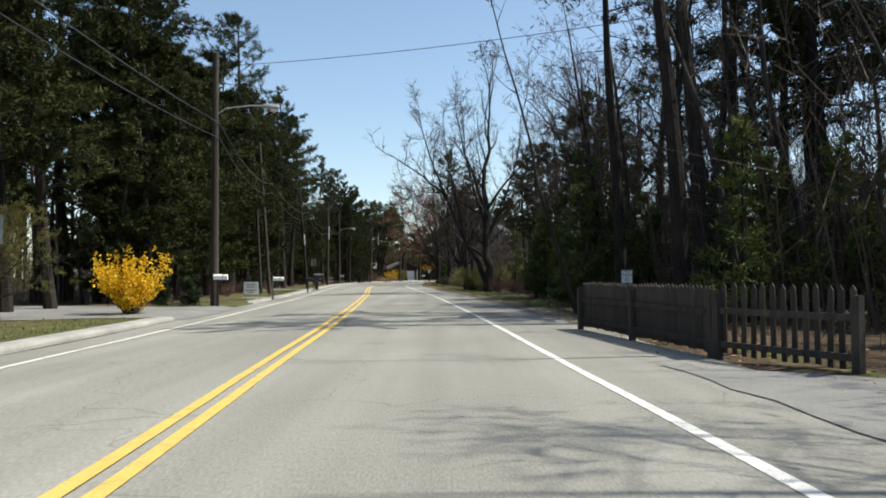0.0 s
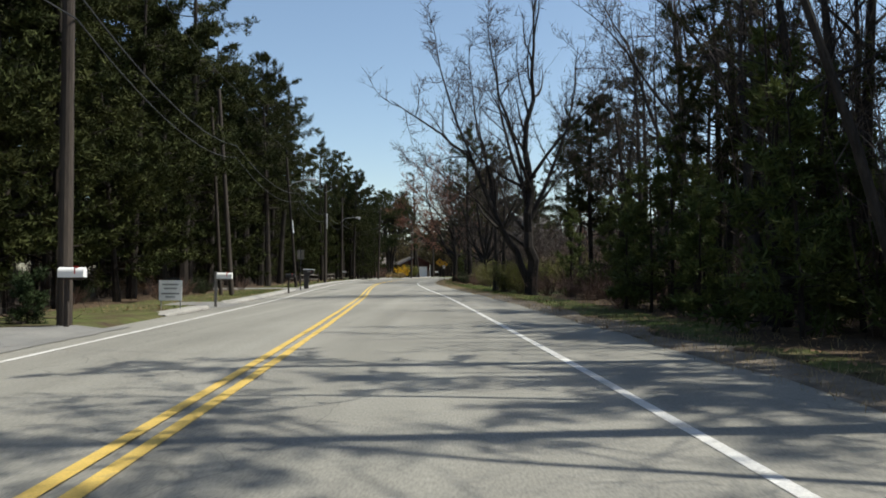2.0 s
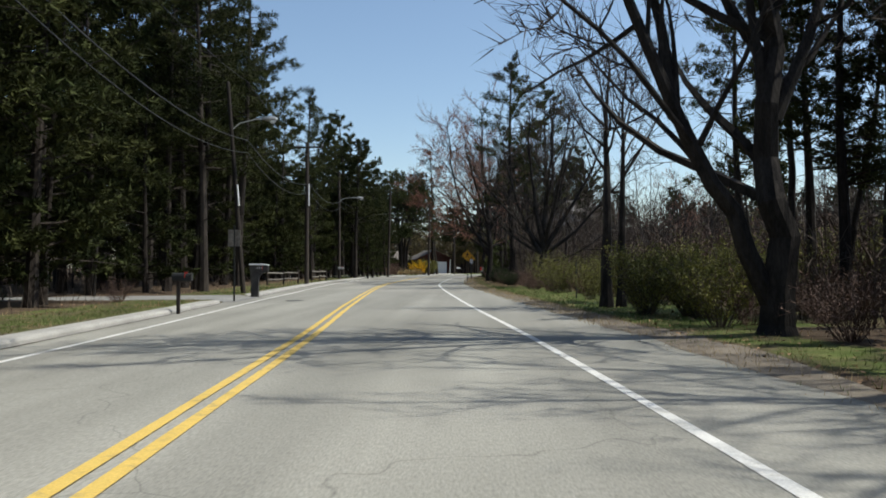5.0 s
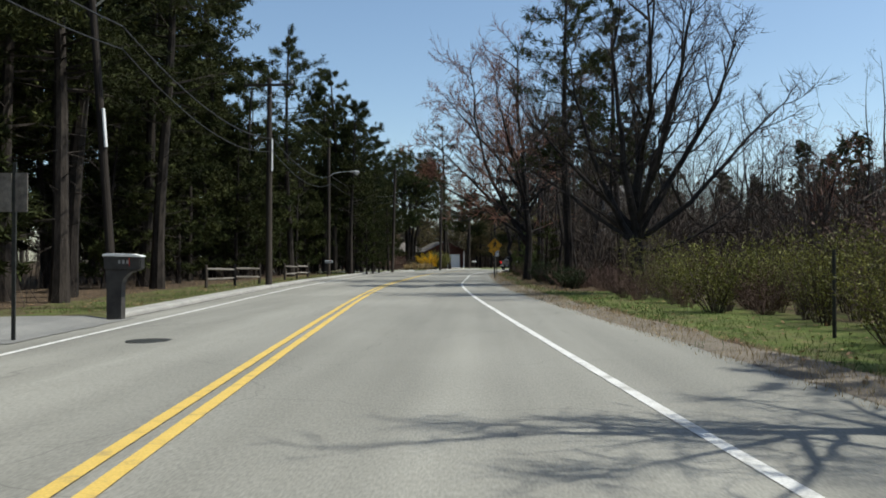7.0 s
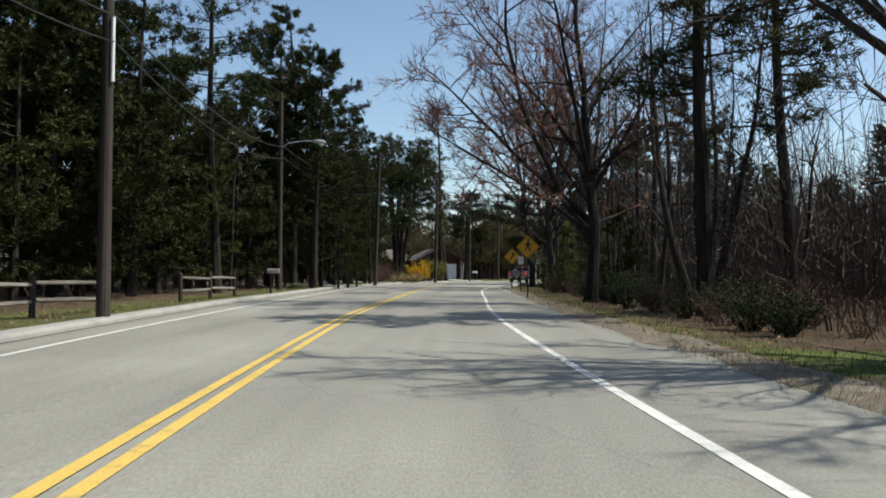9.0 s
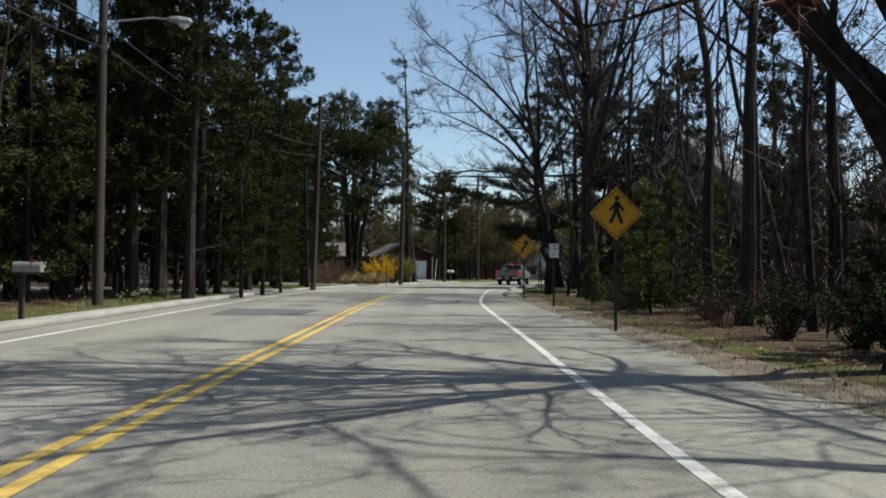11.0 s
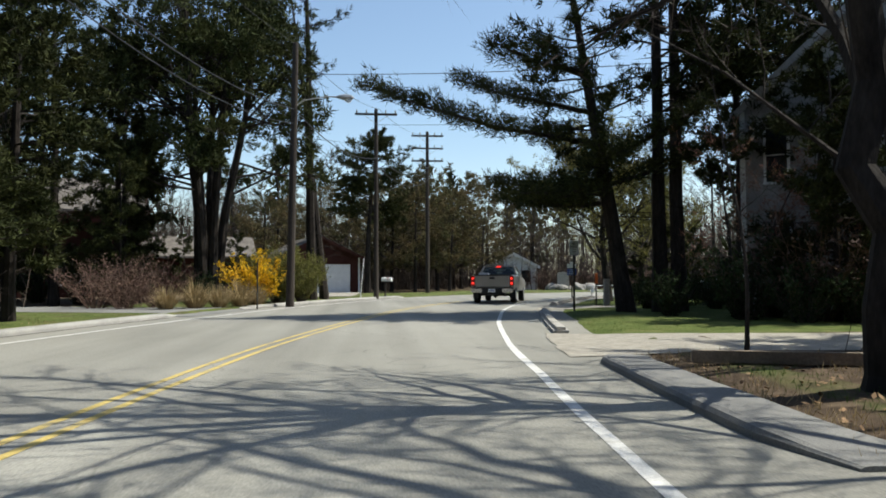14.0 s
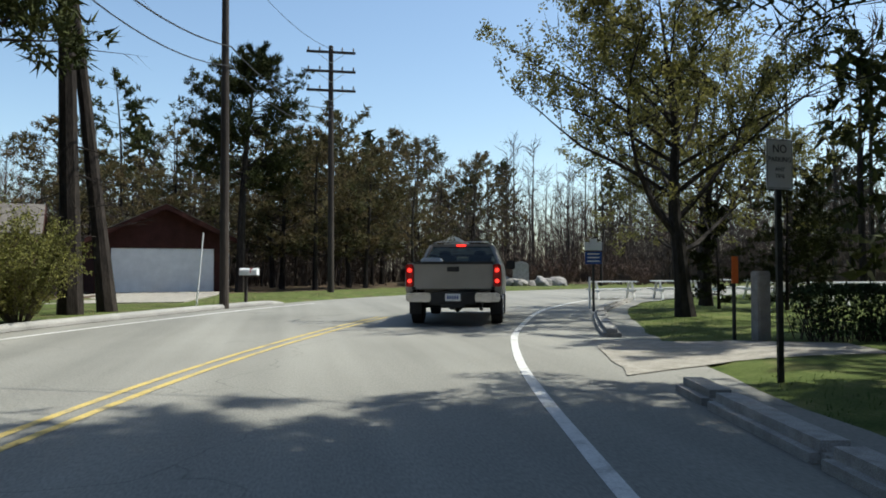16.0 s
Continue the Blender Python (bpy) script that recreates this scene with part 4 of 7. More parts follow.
TC = ("trunk", "crown")
PINES = [Kind("pine_tree", pine_geo(11 + i, h, r, cf, sp, nb, 24, length=0.27, width=0.062, needles=15), (PINE_BARK, NEEDLES), TC,
              "tall dark pine with a bare trunk and ragged crown", "tree")
         for i, (h, r, cf, sp, nb) in enumerate(((15.0, 0.21, 0.36, 3.1, 40), (16.5, 0.23, 0.30, 3.4, 46), (13.5, 0.18, 0.25, 3.0, 42), (17.0, 0.24, 0.45, 3.3, 38)))]
LOW_PINES = [Kind("pine_tree", pine_geo(31 + i, h, r, cf, sp, nb, 22, length=0.27, width=0.062, needles=15), (PINE_BARK, NEEDLES), TC,
                  "dense dark green pine with boughs low to the ground", "tree")
             for i, (h, r, cf, sp, nb) in enumerate(((9.0, 0.13, 0.06, 2.5, 46), (12.5, 0.16, 0.10, 2.8, 52)))]
YOUNG_PINES = [Kind("young_pine", pine_geo(51 + i, h, 0.05, 0.06, sp, 28, 11, length=0.24, width=0.045, top_round=0, needles=12, dead=4), (PINE_BARK, NEEDLES_YOUNG), TC,
                    "young yellow-green pine at the wood's edge", "tree") for i, (h, sp) in enumerate(((3.2, 0.95), (4.4, 1.2)))]
RUSTY_PINE = Kind("pine_tree", pine_geo(65, 9.0, 0.15, 0.2, 3.6, 46, 20, length=0.3, width=0.085, needles=7), (PINE_BARK, NEEDLES_RUSTY), TC,
                  "pine with rust-tinged needles behind the garage", "tree")
BROWNED = Kind("browned_pine", pine_geo(61, 5.0, 0.06, 0.06, 1.5, 34, 13, length=0.26, width=0.04, top_round=0, needles=16, dead=4), (PINE_BARK, NEEDLES_BROWN), TC,
               "small pine with rust-brown needles among green ones", "tree")
MID_PINES = [Kind("pine_tree", pine_geo(41 + i, h, 0.17, cf, 3.1, 26, 14, length=0.4, width=0.16, needles=6, dead=6), (PINE_BARK, NEEDLES), TC,
                  "dark pine standing deep in the wood", "tree") for i, (h, cf) in enumerate(((15.0, 0.25), (12.0, 0.1), (16.5, 0.5)))]
HIGH_PINE = Kind("pine_tree", pine_geo(91, 17.0, 0.22, 0.60, 2.3, 16, 16, length=0.26, width=0.05, needles=9, dead=30), (PINE_BARK, NEEDLES), TC,
                 "tall pine with a long dark trunk and a ragged high crown", "tree")
HERO_PINE = Kind("pine_tree", pine_geo(81, 16.0, 0.22, 0.36, 3.1, 58, 26, length=0.25, width=0.045, needles=12, dead=30), (PINE_BARK, NEEDLES), TC,
                 "tall dense dark pine at the roadside", "tree")
ROUND_PINE = Kind("pine_tree", dome_pine_geo(71, 16.0, 5.4, 0.42), (PINE_BARK, NEEDLES), TC,
                  "broad many-stemmed pine with a rounded crown", "tree")
GARAGE_PINE = Kind("pine_tree", pine_geo(77, 12.6, 0.27, 0.44, 3.5, 84, 30, length=0.25, width=0.07, needles=13, dead=26), (PINE_BARK, NEEDLES), TC,
                   "pine with a broad ragged crown behind the garage", "tree")
BARE = [Kind("bare_tree", bare_geo(101 + i, h, r, sp, nl, 6, 6, 3, first=fi, forks=fo), (BARK, TWIG), TC,
             "leafless grey tree with spreading limbs and fine twigs", "tree")
        for i, (h, r, sp, nl, fi, fo) in enumerate(((13.5, 0.19, 0.36, 13, 0.30, 1), (12.0, 0.2, 0.42, 15, 0.2, 2), (15.0, 0.17, 0.28, 13, 0.38, 1), (11.0, 0.22, 0.5, 16, 0.2, 3)))]
SLIM = [Kind("bare_tree", bare_geo(141 + i, h, r, 0.24, 9, 4, 3, 1, first=0.35, thick_tip=0.011, tip_len=0.8), (BARK, TWIG), TC,
             "slim leafless tree in the wood", "tree") for i, (h, r) in enumerate(((12.0, 0.09), (14.0, 0.12), (9.0, 0.07), (16.0, 0.14)))]
OAK = Kind("bare_tree", limbed_geo(171, [
    ([(0, 0, -0.25), (0.0, 0, 1.2), (0.0, 0, 2.3), (0.25, 0.1, 4.5), (0.5, 0.2, 7.5), (0.4, 0.2, 11.0)], 0.36),
    ([(0, 0, 1.7), (-0.9, 0, 3.2), (-1.9, 0.2, 6.0), (-2.6, 0.2, 9.4)], 0.17), ([(0, 0, 2.3), (-0.5, -0.3, 4.5), (-0.9, -0.5, 7.5), (-0.7, -0.6, 10.6)], 0.18),
    ([(0.1, 0, 2.4), (1.3, 0.1, 4.2), (2.8, 0.2, 6.8), (3.6, 0.2, 9.6)], 0.18), ([(0.1, 0, 2.0), (1.8, -0.3, 3.3), (3.6, -0.4, 5.4), (5.2, -0.5, 6.9)], 0.14),
    ([(0.0, 0, 1.4), (1.5, -0.3, 1.9), (3.2, -0.4, 2.9), (4.8, -0.5, 4.3)], 0.085), ([(0, 0, 2.2), (-1.4, 0.6, 3.9), (-3.2, 1.0, 5.8), (-4.4, 1.2, 7.6)], 0.12),
    ([(0, 0, 2.5), (0.3, 1.3, 4.6), (0.4, 2.8, 7.6), (0.5, 3.4, 9.4)], 0.13), ([(0, 0, 2.5), (0.4, -1.3, 4.6), (0.9, -2.8, 7.6), (1.2, -3.4, 9.6)], 0.13),
    ([(0.1, 0, 2.9), (0.9, 0.4, 5.5), (1.7, 0.6, 8.3), (2.0, 0.6, 10.9)], 0.15)], 11, 12, 5, 0.34, tip_r=0.009), (BARK, TWIG), TC,
           "broad leafless roadside tree with a thick trunk and spreading limbs", "tree")
BUDDING = Kind("bare_tree", bare_geo(181, 11.0, 0.2, 0.46, 16, 7, 7, 4, first=0.2, forks=2), (BARK, BUDS), TC,
               "spreading tree with reddish buds and no leaves", "tree")
FORSYTHIA = Kind("forsythia_bush", shrub_geo(201, 1.75, 1.5, 60, 90, 0.085), (TWIG, PETAL), ("branching", "blossom"), "forsythia bush in full yellow bloom", "bush")
SHRUB = Kind("green_shrub", shrub_geo(211, 1.9, 1.6, 36, 72, 0.075), (TWIG, SHRUB_LEAF), ("branching", "foliage"), "olive-green shrub just coming into leaf", "bush")
FEATHER = Kind("green_shrub", shrub_geo(215, 2.5, 1.1, 22, 34, 0.085, droop=0.0, from_height=0.12), (TWIG, SHRUB_LEAF), ("branching", "foliage"), "tall feathery olive-green shrub in the thicket", "bush")
RUSSET_SHRUB = Kind("russet_shrub", shrub_geo(221, 1.3, 1.3, 64, 14, 0.06, stem_r=0.006), (RUSSET, RUSSET), ("branching", "foliage"), "low russet-brown leafless shrub", "bush")
EVERGREEN = Kind("evergreen_bush", shrub_geo(231, 1.2, 1.1, 34, 64, 0.075, from_height=0.05), (TWIG, DARK_LEAF), ("branching", "foliage"), "dark green evergreen bush beside the road", "bush")
THICKET_SHRUB = Kind("green_shrub", shrub_geo(217, 2.1, 1.9, 70, 44, 0.055, droop=0.1, stem_r=0.007), (TWIG, SHRUB_LEAF), ("branching", "foliage"), "dense tangled olive-green shrub in the thicket", "bush")
CONE = Kind("small_conifer", pine_geo(241, 1.3, 0.03, 0.05, 0.42, 30, 10, length=0.12, width=0.035, top_round=0), (PINE_BARK, DARK_LEAF), TC,
            "small cone-shaped conifer beside the drive", "tree")


def leafy_geo(seed):
    """A young broad tree whose twigs bear small fresh leaves."""
    r = random.Random(seed)
    wood, twig = bare_geo(seed, 7.0, 0.2, 0.68, 26, 7, 5, 3, first=0.22, forks=1, rise=0.03)
    leaf = Geo()
    vs = twig.v
    for f in twig.f[::2]:
        p, q = Vector(vs[f[0]]), Vector(vs[f[2]])
        for _ in range(13):
            c = p.lerp(q, r.uniform(0.1, 1.15)) + rand_dir(r) * 0.10
            n = rand_dir(r, 0.2)
            leaf.blade(c, c + n * r.uniform(0.05, 0.10), 0.05, n.cross(rand_dir(r)))
    wood.f += [tuple(i + len(wood.v) for i in f) for f in twig.f]
    wood.v += twig.v
    return wood, leaf


LEAFY = Kind("leafing_tree", leafy_geo(251), (BARK, LEAF), TC, "broad young tree with fresh yellow-green leaves on the lawn", "tree")


def grass_clump_geo(seed):
    """A clump of ornamental grass: arching dry blades."""
    r = random.Random(seed)
    g = Geo()
    for _ in range(420):
        a, k = r.uniform(0, 6.283), r.random()
        p = V(math.cos(a), math.sin(a), 0) * 0.22 * k
        d = V(math.cos(a) * (0.25 + 0.75 * k), math.sin(a) * (0.25 + 0.75 * k), 1.0).normalized()
        h = r.uniform(0.6, 1.1)
        m = p + d * h * 0.6
        e = m + (d + V(0, 0, -0.9 * k)).normalized() * h * 0.45
        s = d.cross(V(0, 0, 1))
        s = s.normalized() if s.length > 1e-3 else V(1, 0, 0)
        b = len(g.v)
        g.v += [tuple(p - s * 0.008), tuple(p + s * 0.008), tuple(m + s * 0.009), tuple(m - s * 0.009), tuple(e)]
        g.f += [(b, b + 1, b + 2, b + 3), (b + 3, b + 2, b + 4)]
    return (g,)


CLUMP = Kind("ornamental_grass", grass_clump_geo(261), (DRY_GRASS,), ("blade_mass",), "clump of dry straw-coloured ornamental grass", "grass")

# ---------------------------------------------------------------- the trees, one by one
rng = random.Random(5)
placed = []


def plant(kind, x, y, s=1.0, rot=None, **kw):
    placed.append((x, y))
    return kind.set(x, y, spot(x, y), s, rng.uniform(0, 360) if rot is None else rot, **kw)


def free(x, y, gap):
    return all((x - a) ** 2 + (y - b) ** 2 > gap * gap for a, b in placed)


def scatter(kinds, y0, y1, u0, u1, n, gap, s0=0.8, s1=1.15, group="", tilt=2.5):
    """n trees of these kinds beside the road, between two offsets."""
    done = tries = 0
    while done < n and tries < n * 30:
        tries += 1
        y, u = rng.uniform(y0, y1), rng.uniform(u0, u1)
        p = beside(y, u)
        if not free(p.x, p.y, gap):
            continue
        plant(rng.choice(kinds), p.x, p.y, rng.uniform(s0, s1), group=group, tilt=(rng.gauss(0, tilt), rng.gauss(0, tilt)))
        done += 1


# those that stand out, in the order the road passes them
LEAN_TREE = Kind("leaning_tree", bare_geo(301, 12.0, 0.06, 0.2, 8, 4, 5, 3, lean=(-0.24, -0.05), first=0.45), (BARK, TWIG), TC,
                 "thin leafless tree that leans towards the road", "tree")
plant(LEAN_TREE, 3.75, 21.0, rot=0)
for x, y, s in ((5.7, 18.0, 1.0), (6.9, 20.2, 1.05), (5.7, 24.4, 0.9), (9.0, 24.0, 0.95)):
    plant(HIGH_PINE, x, y, s, tilt=(1, 2))
for x, y, s in ((11.0, 21.5, 0.95), (9.8, 30.5, 0.9), (12.6, 28.0, 1.0), (9.6, 56.4, 0.85)):
    plant(HERO_PINE, x, y, s)


FORK_TREE = Kind("bare_tree", limbed_geo(311, [
    ([(0, 0, -0.25), (0.05, 0, 1.5), (-0.05, 0, 4.0), (-0.1, 0.1, 7.0), (0.1, 0.2, 10.5), (0.3, 0.2, 14.5)], 0.34),
    ([(-0.05, 0, 0.5), (-0.75, 0, 2.0), (-1.7, -0.1, 4.0), (-2.6, -0.1, 6.0), (-4.3, -0.2, 7.7), (-6.6, -0.4, 9.2)], 0.20),
    ([(-1.7, -0.1, 4.0), (-2.0, 0.2, 6.2), (-2.6, 0.5, 8.8), (-2.9, 0.8, 12.2)], 0.11), ([(-2.6, -0.1, 6.0), (-3.4, -0.5, 8.0), (-4.2, -0.9, 10.4), (-4.6, -1.0, 12.6)], 0.09),
    ([(-1.2, 0, 3.0), (-2.6, -0.8, 4.4), (-4.2, -1.4, 5.6), (-5.8, -1.8, 6.2)], 0.07), ([(0, 0, 4.4), (-0.8, 0.8, 6.5), (-1.4, 1.4, 9.5), (-1.6, 1.8, 12.8)], 0.13),
    ([(0, 0, 3.6), (1.0, 0.3, 5.8), (2.0, 0.5, 8.8), (2.4, 0.6, 12.0)], 0.13), ([(0, 0, 5.5), (1.2, -0.8, 7.2), (2.8, -1.4, 8.8), (4.2, -1.8, 10.6)], 0.10),
    ([(0, 0, 5.0), (-0.9, -1.2, 7.2), (-1.8, -2.4, 9.8), (-2.2, -3.0, 12.4)], 0.11)], 11, 11, 5, 0.32, tip_r=0.010),
    (BARK, TWIG), TC, "large leafless tree with a great limb reaching over the verge", "tree")
plant(FORK_TREE, 2.95, 50.4, rot=0)
SPREADING = [Kind("bare_tree", limbed_geo(320 + i, spreading_limbs(330 + i, h, r, f, n, sp), 9, 9, 4, 0.34, tip_r=0.010), (BARK, TWIG), TC,
                  "broad leafless tree with dark forking limbs and fine twigs", "tree")
             for i, (h, r, f, n, sp) in enumerate(((13.5, 0.28, 0.28, 8, 0.46), (14.5, 0.25, 0.38, 7, 0.36), (13.0, 0.22, 0.38, 8, 0.44)))]
for x, y, k, sc in ((9.9, 39.4, 0, 0.85), (8.6, 45.0, 1, 0.95)):
    plant(SPREADING[k], x, y, sc)
for x, y, k, s in ((7.9, 26.5, 2, 1.0), (10.8, 36.2, 2, 0.95), (7.6, 50.3, 2, 0.8), (7.5, 52.2, 0, 0.8), (5.8, 29.5, 1, 0.95), (7.2, 31.5, 1, 1.05), (8.1, 52.1, 0, 0.95), (9.3, 45.9, 2, 1.0), (6.5, 44.5, 0, 0.85), (8.3, 41.4, 3, 0.85)):
    plant(BARE[k], x, y, s)
TWIN = Kind("bare_tree", limbed_geo(371, [
    ([(0, 0, -0.25), (0.0, 0, 2.5), (0.05, 0.05, 5.0), (0.05, 0.1, 7.8)], 0.20), ([(0.46, 0.2, -0.25), (0.48, 0.2, 2.5), (0.58, 0.25, 5.0), (0.7, 0.3, 7.4)], 0.15),
    ([(0.0, 0, 5.3), (-0.6, 0.2, 6.0), (-1.1, 0.4, 7.0)], 0.05), ([(0.05, 0, 5.0), (-0.2, -0.6, 6.0), (-0.4, -1.1, 7.0)], 0.05),
    ([(0.5, 0.2, 3.8), (1.3, 0.4, 5.0), (2.1, 0.6, 6.4)], 0.06), ([(0.5, 0.2, 4.6), (0.9, 1.0, 5.8), (1.2, 1.7, 7.0)], 0.05)], 9, 9, 5, 0.34, start=0.5), (BARK, TWIG), TC,
            "dark twin-stemmed leafless tree close to the verge", "tree")
plant(TWIN, 1.8, 59.9, 1.0, rot=0)
for x, y in ((6.8, 56.0), (7.9, 56.2), (10.5, 47.5)):
    plant(PINES[1], x, y, 0.66)
for x, y, s in ((4.6, 49.0, 0.9), (6.2, 47.5, 1.0), (5.4, 33.5, 0.9)):
    plant(YOUNG_PINES[1], x, y, s)
plant(OAK, 2.08, 82.0, 1.0, rot=0)
plant(HERO_PINE, 0.9, 92.5, 1.0)
plant(HERO_PINE, 3.8, 94.2, 0.9)
OVERHANG = Kind("bare_tree", limbed_geo(351, [
    ([(0, 0, -0.25), (0.1, 0, 2.0), (0.0, 0, 4.5), (-0.3, 0, 8.0), (-0.6, 0, 11.5), (-0.7, 0, 14.6)], 0.27),
    ([(0, 0, 2.2), (-1.2, -0.2, 4.2), (-2.6, -0.4, 7.2), (-3.2, -0.5, 11.0), (-3.4, -0.5, 13.2)], 0.16), ([(0, 0, 3.0), (-2.0, 0.2, 4.8), (-4.2, 0.4, 7.0), (-6.4, 0.4, 9.0)], 0.14),
    ([(0, 0, 2.6), (-1.9, -0.9, 3.8), (-4.0, -1.6, 5.0), (-6.2, -2.0, 6.2)], 0.11), ([(-0.1, 0, 5.0), (-1.6, 0.8, 7.4), (-3.6, 1.4, 9.8), (-5.2, 1.6, 11.8)], 0.12),
    ([(-0.1, 0, 4.2), (-0.4, 1.6, 6.4), (-0.8, 3.4, 9.0), (-1.0, 4.2, 11.6)], 0.12), ([(-0.1, 0, 4.8), (-0.8, -1.6, 7.0), (-1.6, -3.4, 9.4), (-2.0, -4.2, 11.6)], 0.12),
    ([(0, 0, 4.0), (1.4, 0.3, 6.4), (2.8, 0.5, 9.2), (3.4, 0.6, 12.0)], 0.12)], 13, 13, 7, 0.34, tip_r=0.011, rise=0.03),
    (BARK, BUDS), TC, "spreading tree with reddish buds that overhangs the road", "tree")
BOUGH_TREE = Kind("bare_tree", limbed_geo(356, [
    ([(0, 0, -0.25), (-0.1, 0, 1.5), (-0.4, 0, 4.0), (-0.8, 0.1, 7.5), (-1.2, 0.2, 11.0), (-1.4, 0.3, 14.5)], 0.27),
    ([(-0.5, 0, 5.0), (-1.8, 0.4, 5.9), (-3.8, 1.0, 6.1), (-5.4, 1.6, 6.0), (-6.9, 2.0, 6.9)], 0.085), ([(-0.6, 0, 6.0), (-2.4, -0.6, 8.0), (-4.8, -1.0, 9.8), (-7.0, -1.2, 10.8)], 0.11), ([(-0.5, 0, 5.2), (-2.2, -0.8, 7.0), (-4.6, -1.6, 8.2), (-6.6, -2.2, 8.6)], 0.09),
    ([(-0.7, 0, 6.8), (-1.0, 1.5, 8.8), (-1.6, 3.0, 11.0), (-2.0, 3.8, 13.2)], 0.11), ([(-0.6, 0, 5.6), (0.8, 0.2, 8.0), (2.0, 0.4, 10.6), (2.4, 0.5, 13.2)], 0.12),
    ([(-0.8, 0, 7.6), (-2.6, 0.4, 9.8), (-5.0, 0.8, 12.0), (-6.6, 1.0, 13.4)], 0.10), ([(-0.6, 0, 6.4), (-0.8, -1.6, 8.6), (-1.2, -3.2, 10.8), (-1.4, -3.8, 12.8)], 0.10)],
    11, 11, 5, 0.30, rise=0.02), (BARK, TWIG), TC, "tall leafless tree with one long level bough over the road", "tree")
plant(OVERHANG, -0.7, 101.0, 1.0, rot=0)
for x, y, k, r0 in ((0.5, 108.6, 1.0, 30), (1.3, 112.4, 1.05, 140), (3.0, 109.6, 0.95, 250), (2.6, 105.2, 0.9, 80)):
    plant(BARE[2], x, y, k, rot=r0)
plant(BARE[1], 1.8, 96.0, 0.95)
plant(SPREADING[1], 0.25, 122.4, 1.08, rot=40, tilt=(0, -4))
plant(SPREADING[2], 0.5, 126.0, 1.1, rot=200, tilt=(0, -3))
plant(SLIM[3], 3.25, 127.7, 1.1)
plant(BARE[3], 6.2, 130.2, 0.9)
plant(SLIM[2], 0.1, 127.4, 1.0, tilt=(3, 6))
plant(YOUNG_PINES[0], -0.6, 118.7, 0.62)
plant(YOUNG_PINES[0], 0.2, 118.0, 0.75)
plant(YOUNG_PINES[1], 1.3, 119.6, 0.6)
for x, y, k in ((0.4, 115.2, 0.9), (1.4, 116.6, 1.0), (-0.2, 113.0, 0.7), (1.8, 113.6, 0.9)):
    plant(YOUNG_PINES[1], x, y, k)
plant(BARE[2], 1.2, 129.5, 0.95)
plant(BOUGH_TREE, -0.4, 129.5, 1.0, rot=0)
plant(BARE[1], 1.8, 132.2, 0.95)
PLUME_PINE = Kind("pine_tree", plume_pine_geo(331), (PINE_BARK, NEEDLES), TC, "white pine with long plume-like boughs over the road", "tree")
plant(PLUME_PINE, 2.9, 146.8, 1.0, rot=0, tilt=(0, -9))
plant(PINES[0], 3.95, 146.5, 1.2)
plant(PINES[0], 4.7, 146.8, 1.25)
for x, y, k in ((11.6, 147.0, 3), (12.6, 152.6, 1), (10.6, 154.4, 0), (14.2, 156.4, 1)):
    plant(PINES[k], x, y, 0.95)
plant(PINES[2], 7.0, 146.9, 1.0)
plant(PINES[2], 9.6, 148.2, 1.0)
plant(LOW_PINES[0], 8.2, 144.6, 0.8)
plant(ROUND_PINE, -13.2, 160.6, 1.08, rot=20)
plant(HIGH_PINE, -8.35, 162.4, 1.2, rot=rng.uniform(0, 1))
plant(HIGH_PINE, -7.75, 163.6, 1.0, rot=rng.uniform(0, 1), tilt=(0, -5))
plant(GARAGE_PINE, -5.5, 183.6, 1.0)
plant(HERO_PINE, -15.0, 54.2, 1.25)
for x, y, k in ((-17.0, 85.6, 1.2), (-17.2, 79.0, 1.25), (-15.8, 76.0, 1.1)):
    plant(HERO_PINE, x, y, k)
plant(PINES[2], -15.5, 131.8, 1.0)
plant(PINES[0], -14.8, 135.6, 0.95)
plant(PINES[1], -16.8, 137.0, 1.0)
plant(FORSYTHIA, -9.9, 24.4, 1.12, label="large forsythia bush in full yellow bloom on the lawn")
plant(FORSYTHIA, -10.3, 157.0, 1.25)
DENSE_SHRUB = Kind("green_shrub", shrub_geo(216, 2.3, 1.7, 120, 230, 0.06, stem_r=0.008), (TWIG, SHRUB_LEAF), ("branching", "foliage"), "large dense olive-green shrub beside a utility pole", "bush")
plant(DENSE_SHRUB, -9.5, 157.9, 1.05)
plant(DENSE_SHRUB, -8.6, 159.4, 0.95)
plant(LEAFY, 6.1, 158.6, 1.12, rot=0)
plant(LEAFY, 9.5, 163.5, 1.0, rot=70)
for x, y, k in ((10.2, 160.6, 0.42), (11.6, 161.6, 0.46), (8.9, 161.8, 0.34)):
    plant(LOW_PINES[0], x, y, k, label="small dark conifer behind the lawn")
plant(LEAFY, -12.2, 21.0, 0.45, label="small tree in fresh yellow-green leaf beside the drive")
for x, y in ((-11.6, 31.6), (-10.3, 31.3)):
    plant(CONE, x, y, 0.95)
for x, y, k in ((4.2, 141.5, 1.5), (5.6, 142.6, 1.9), (4.9, 139.9, 1.2), (7.5, 141.0, 1.6), (3.2, 143.9, 1.1), (6.2, 139.8, 1.0)):
    plant(EVERGREEN, x, y, k)
plant(BUDDING, 5.2, 143.4, 0.5, label="small russet-budded tree in front of the grey house")
plant(BUDDING, 7.6, 141.9, 0.5, label="small russet-budded tree in front of the grey house")
plant(RUSSET_SHRUB, 5.9, 141.0, 2.3, label="tall russet-brown shrub in front of the grey house")
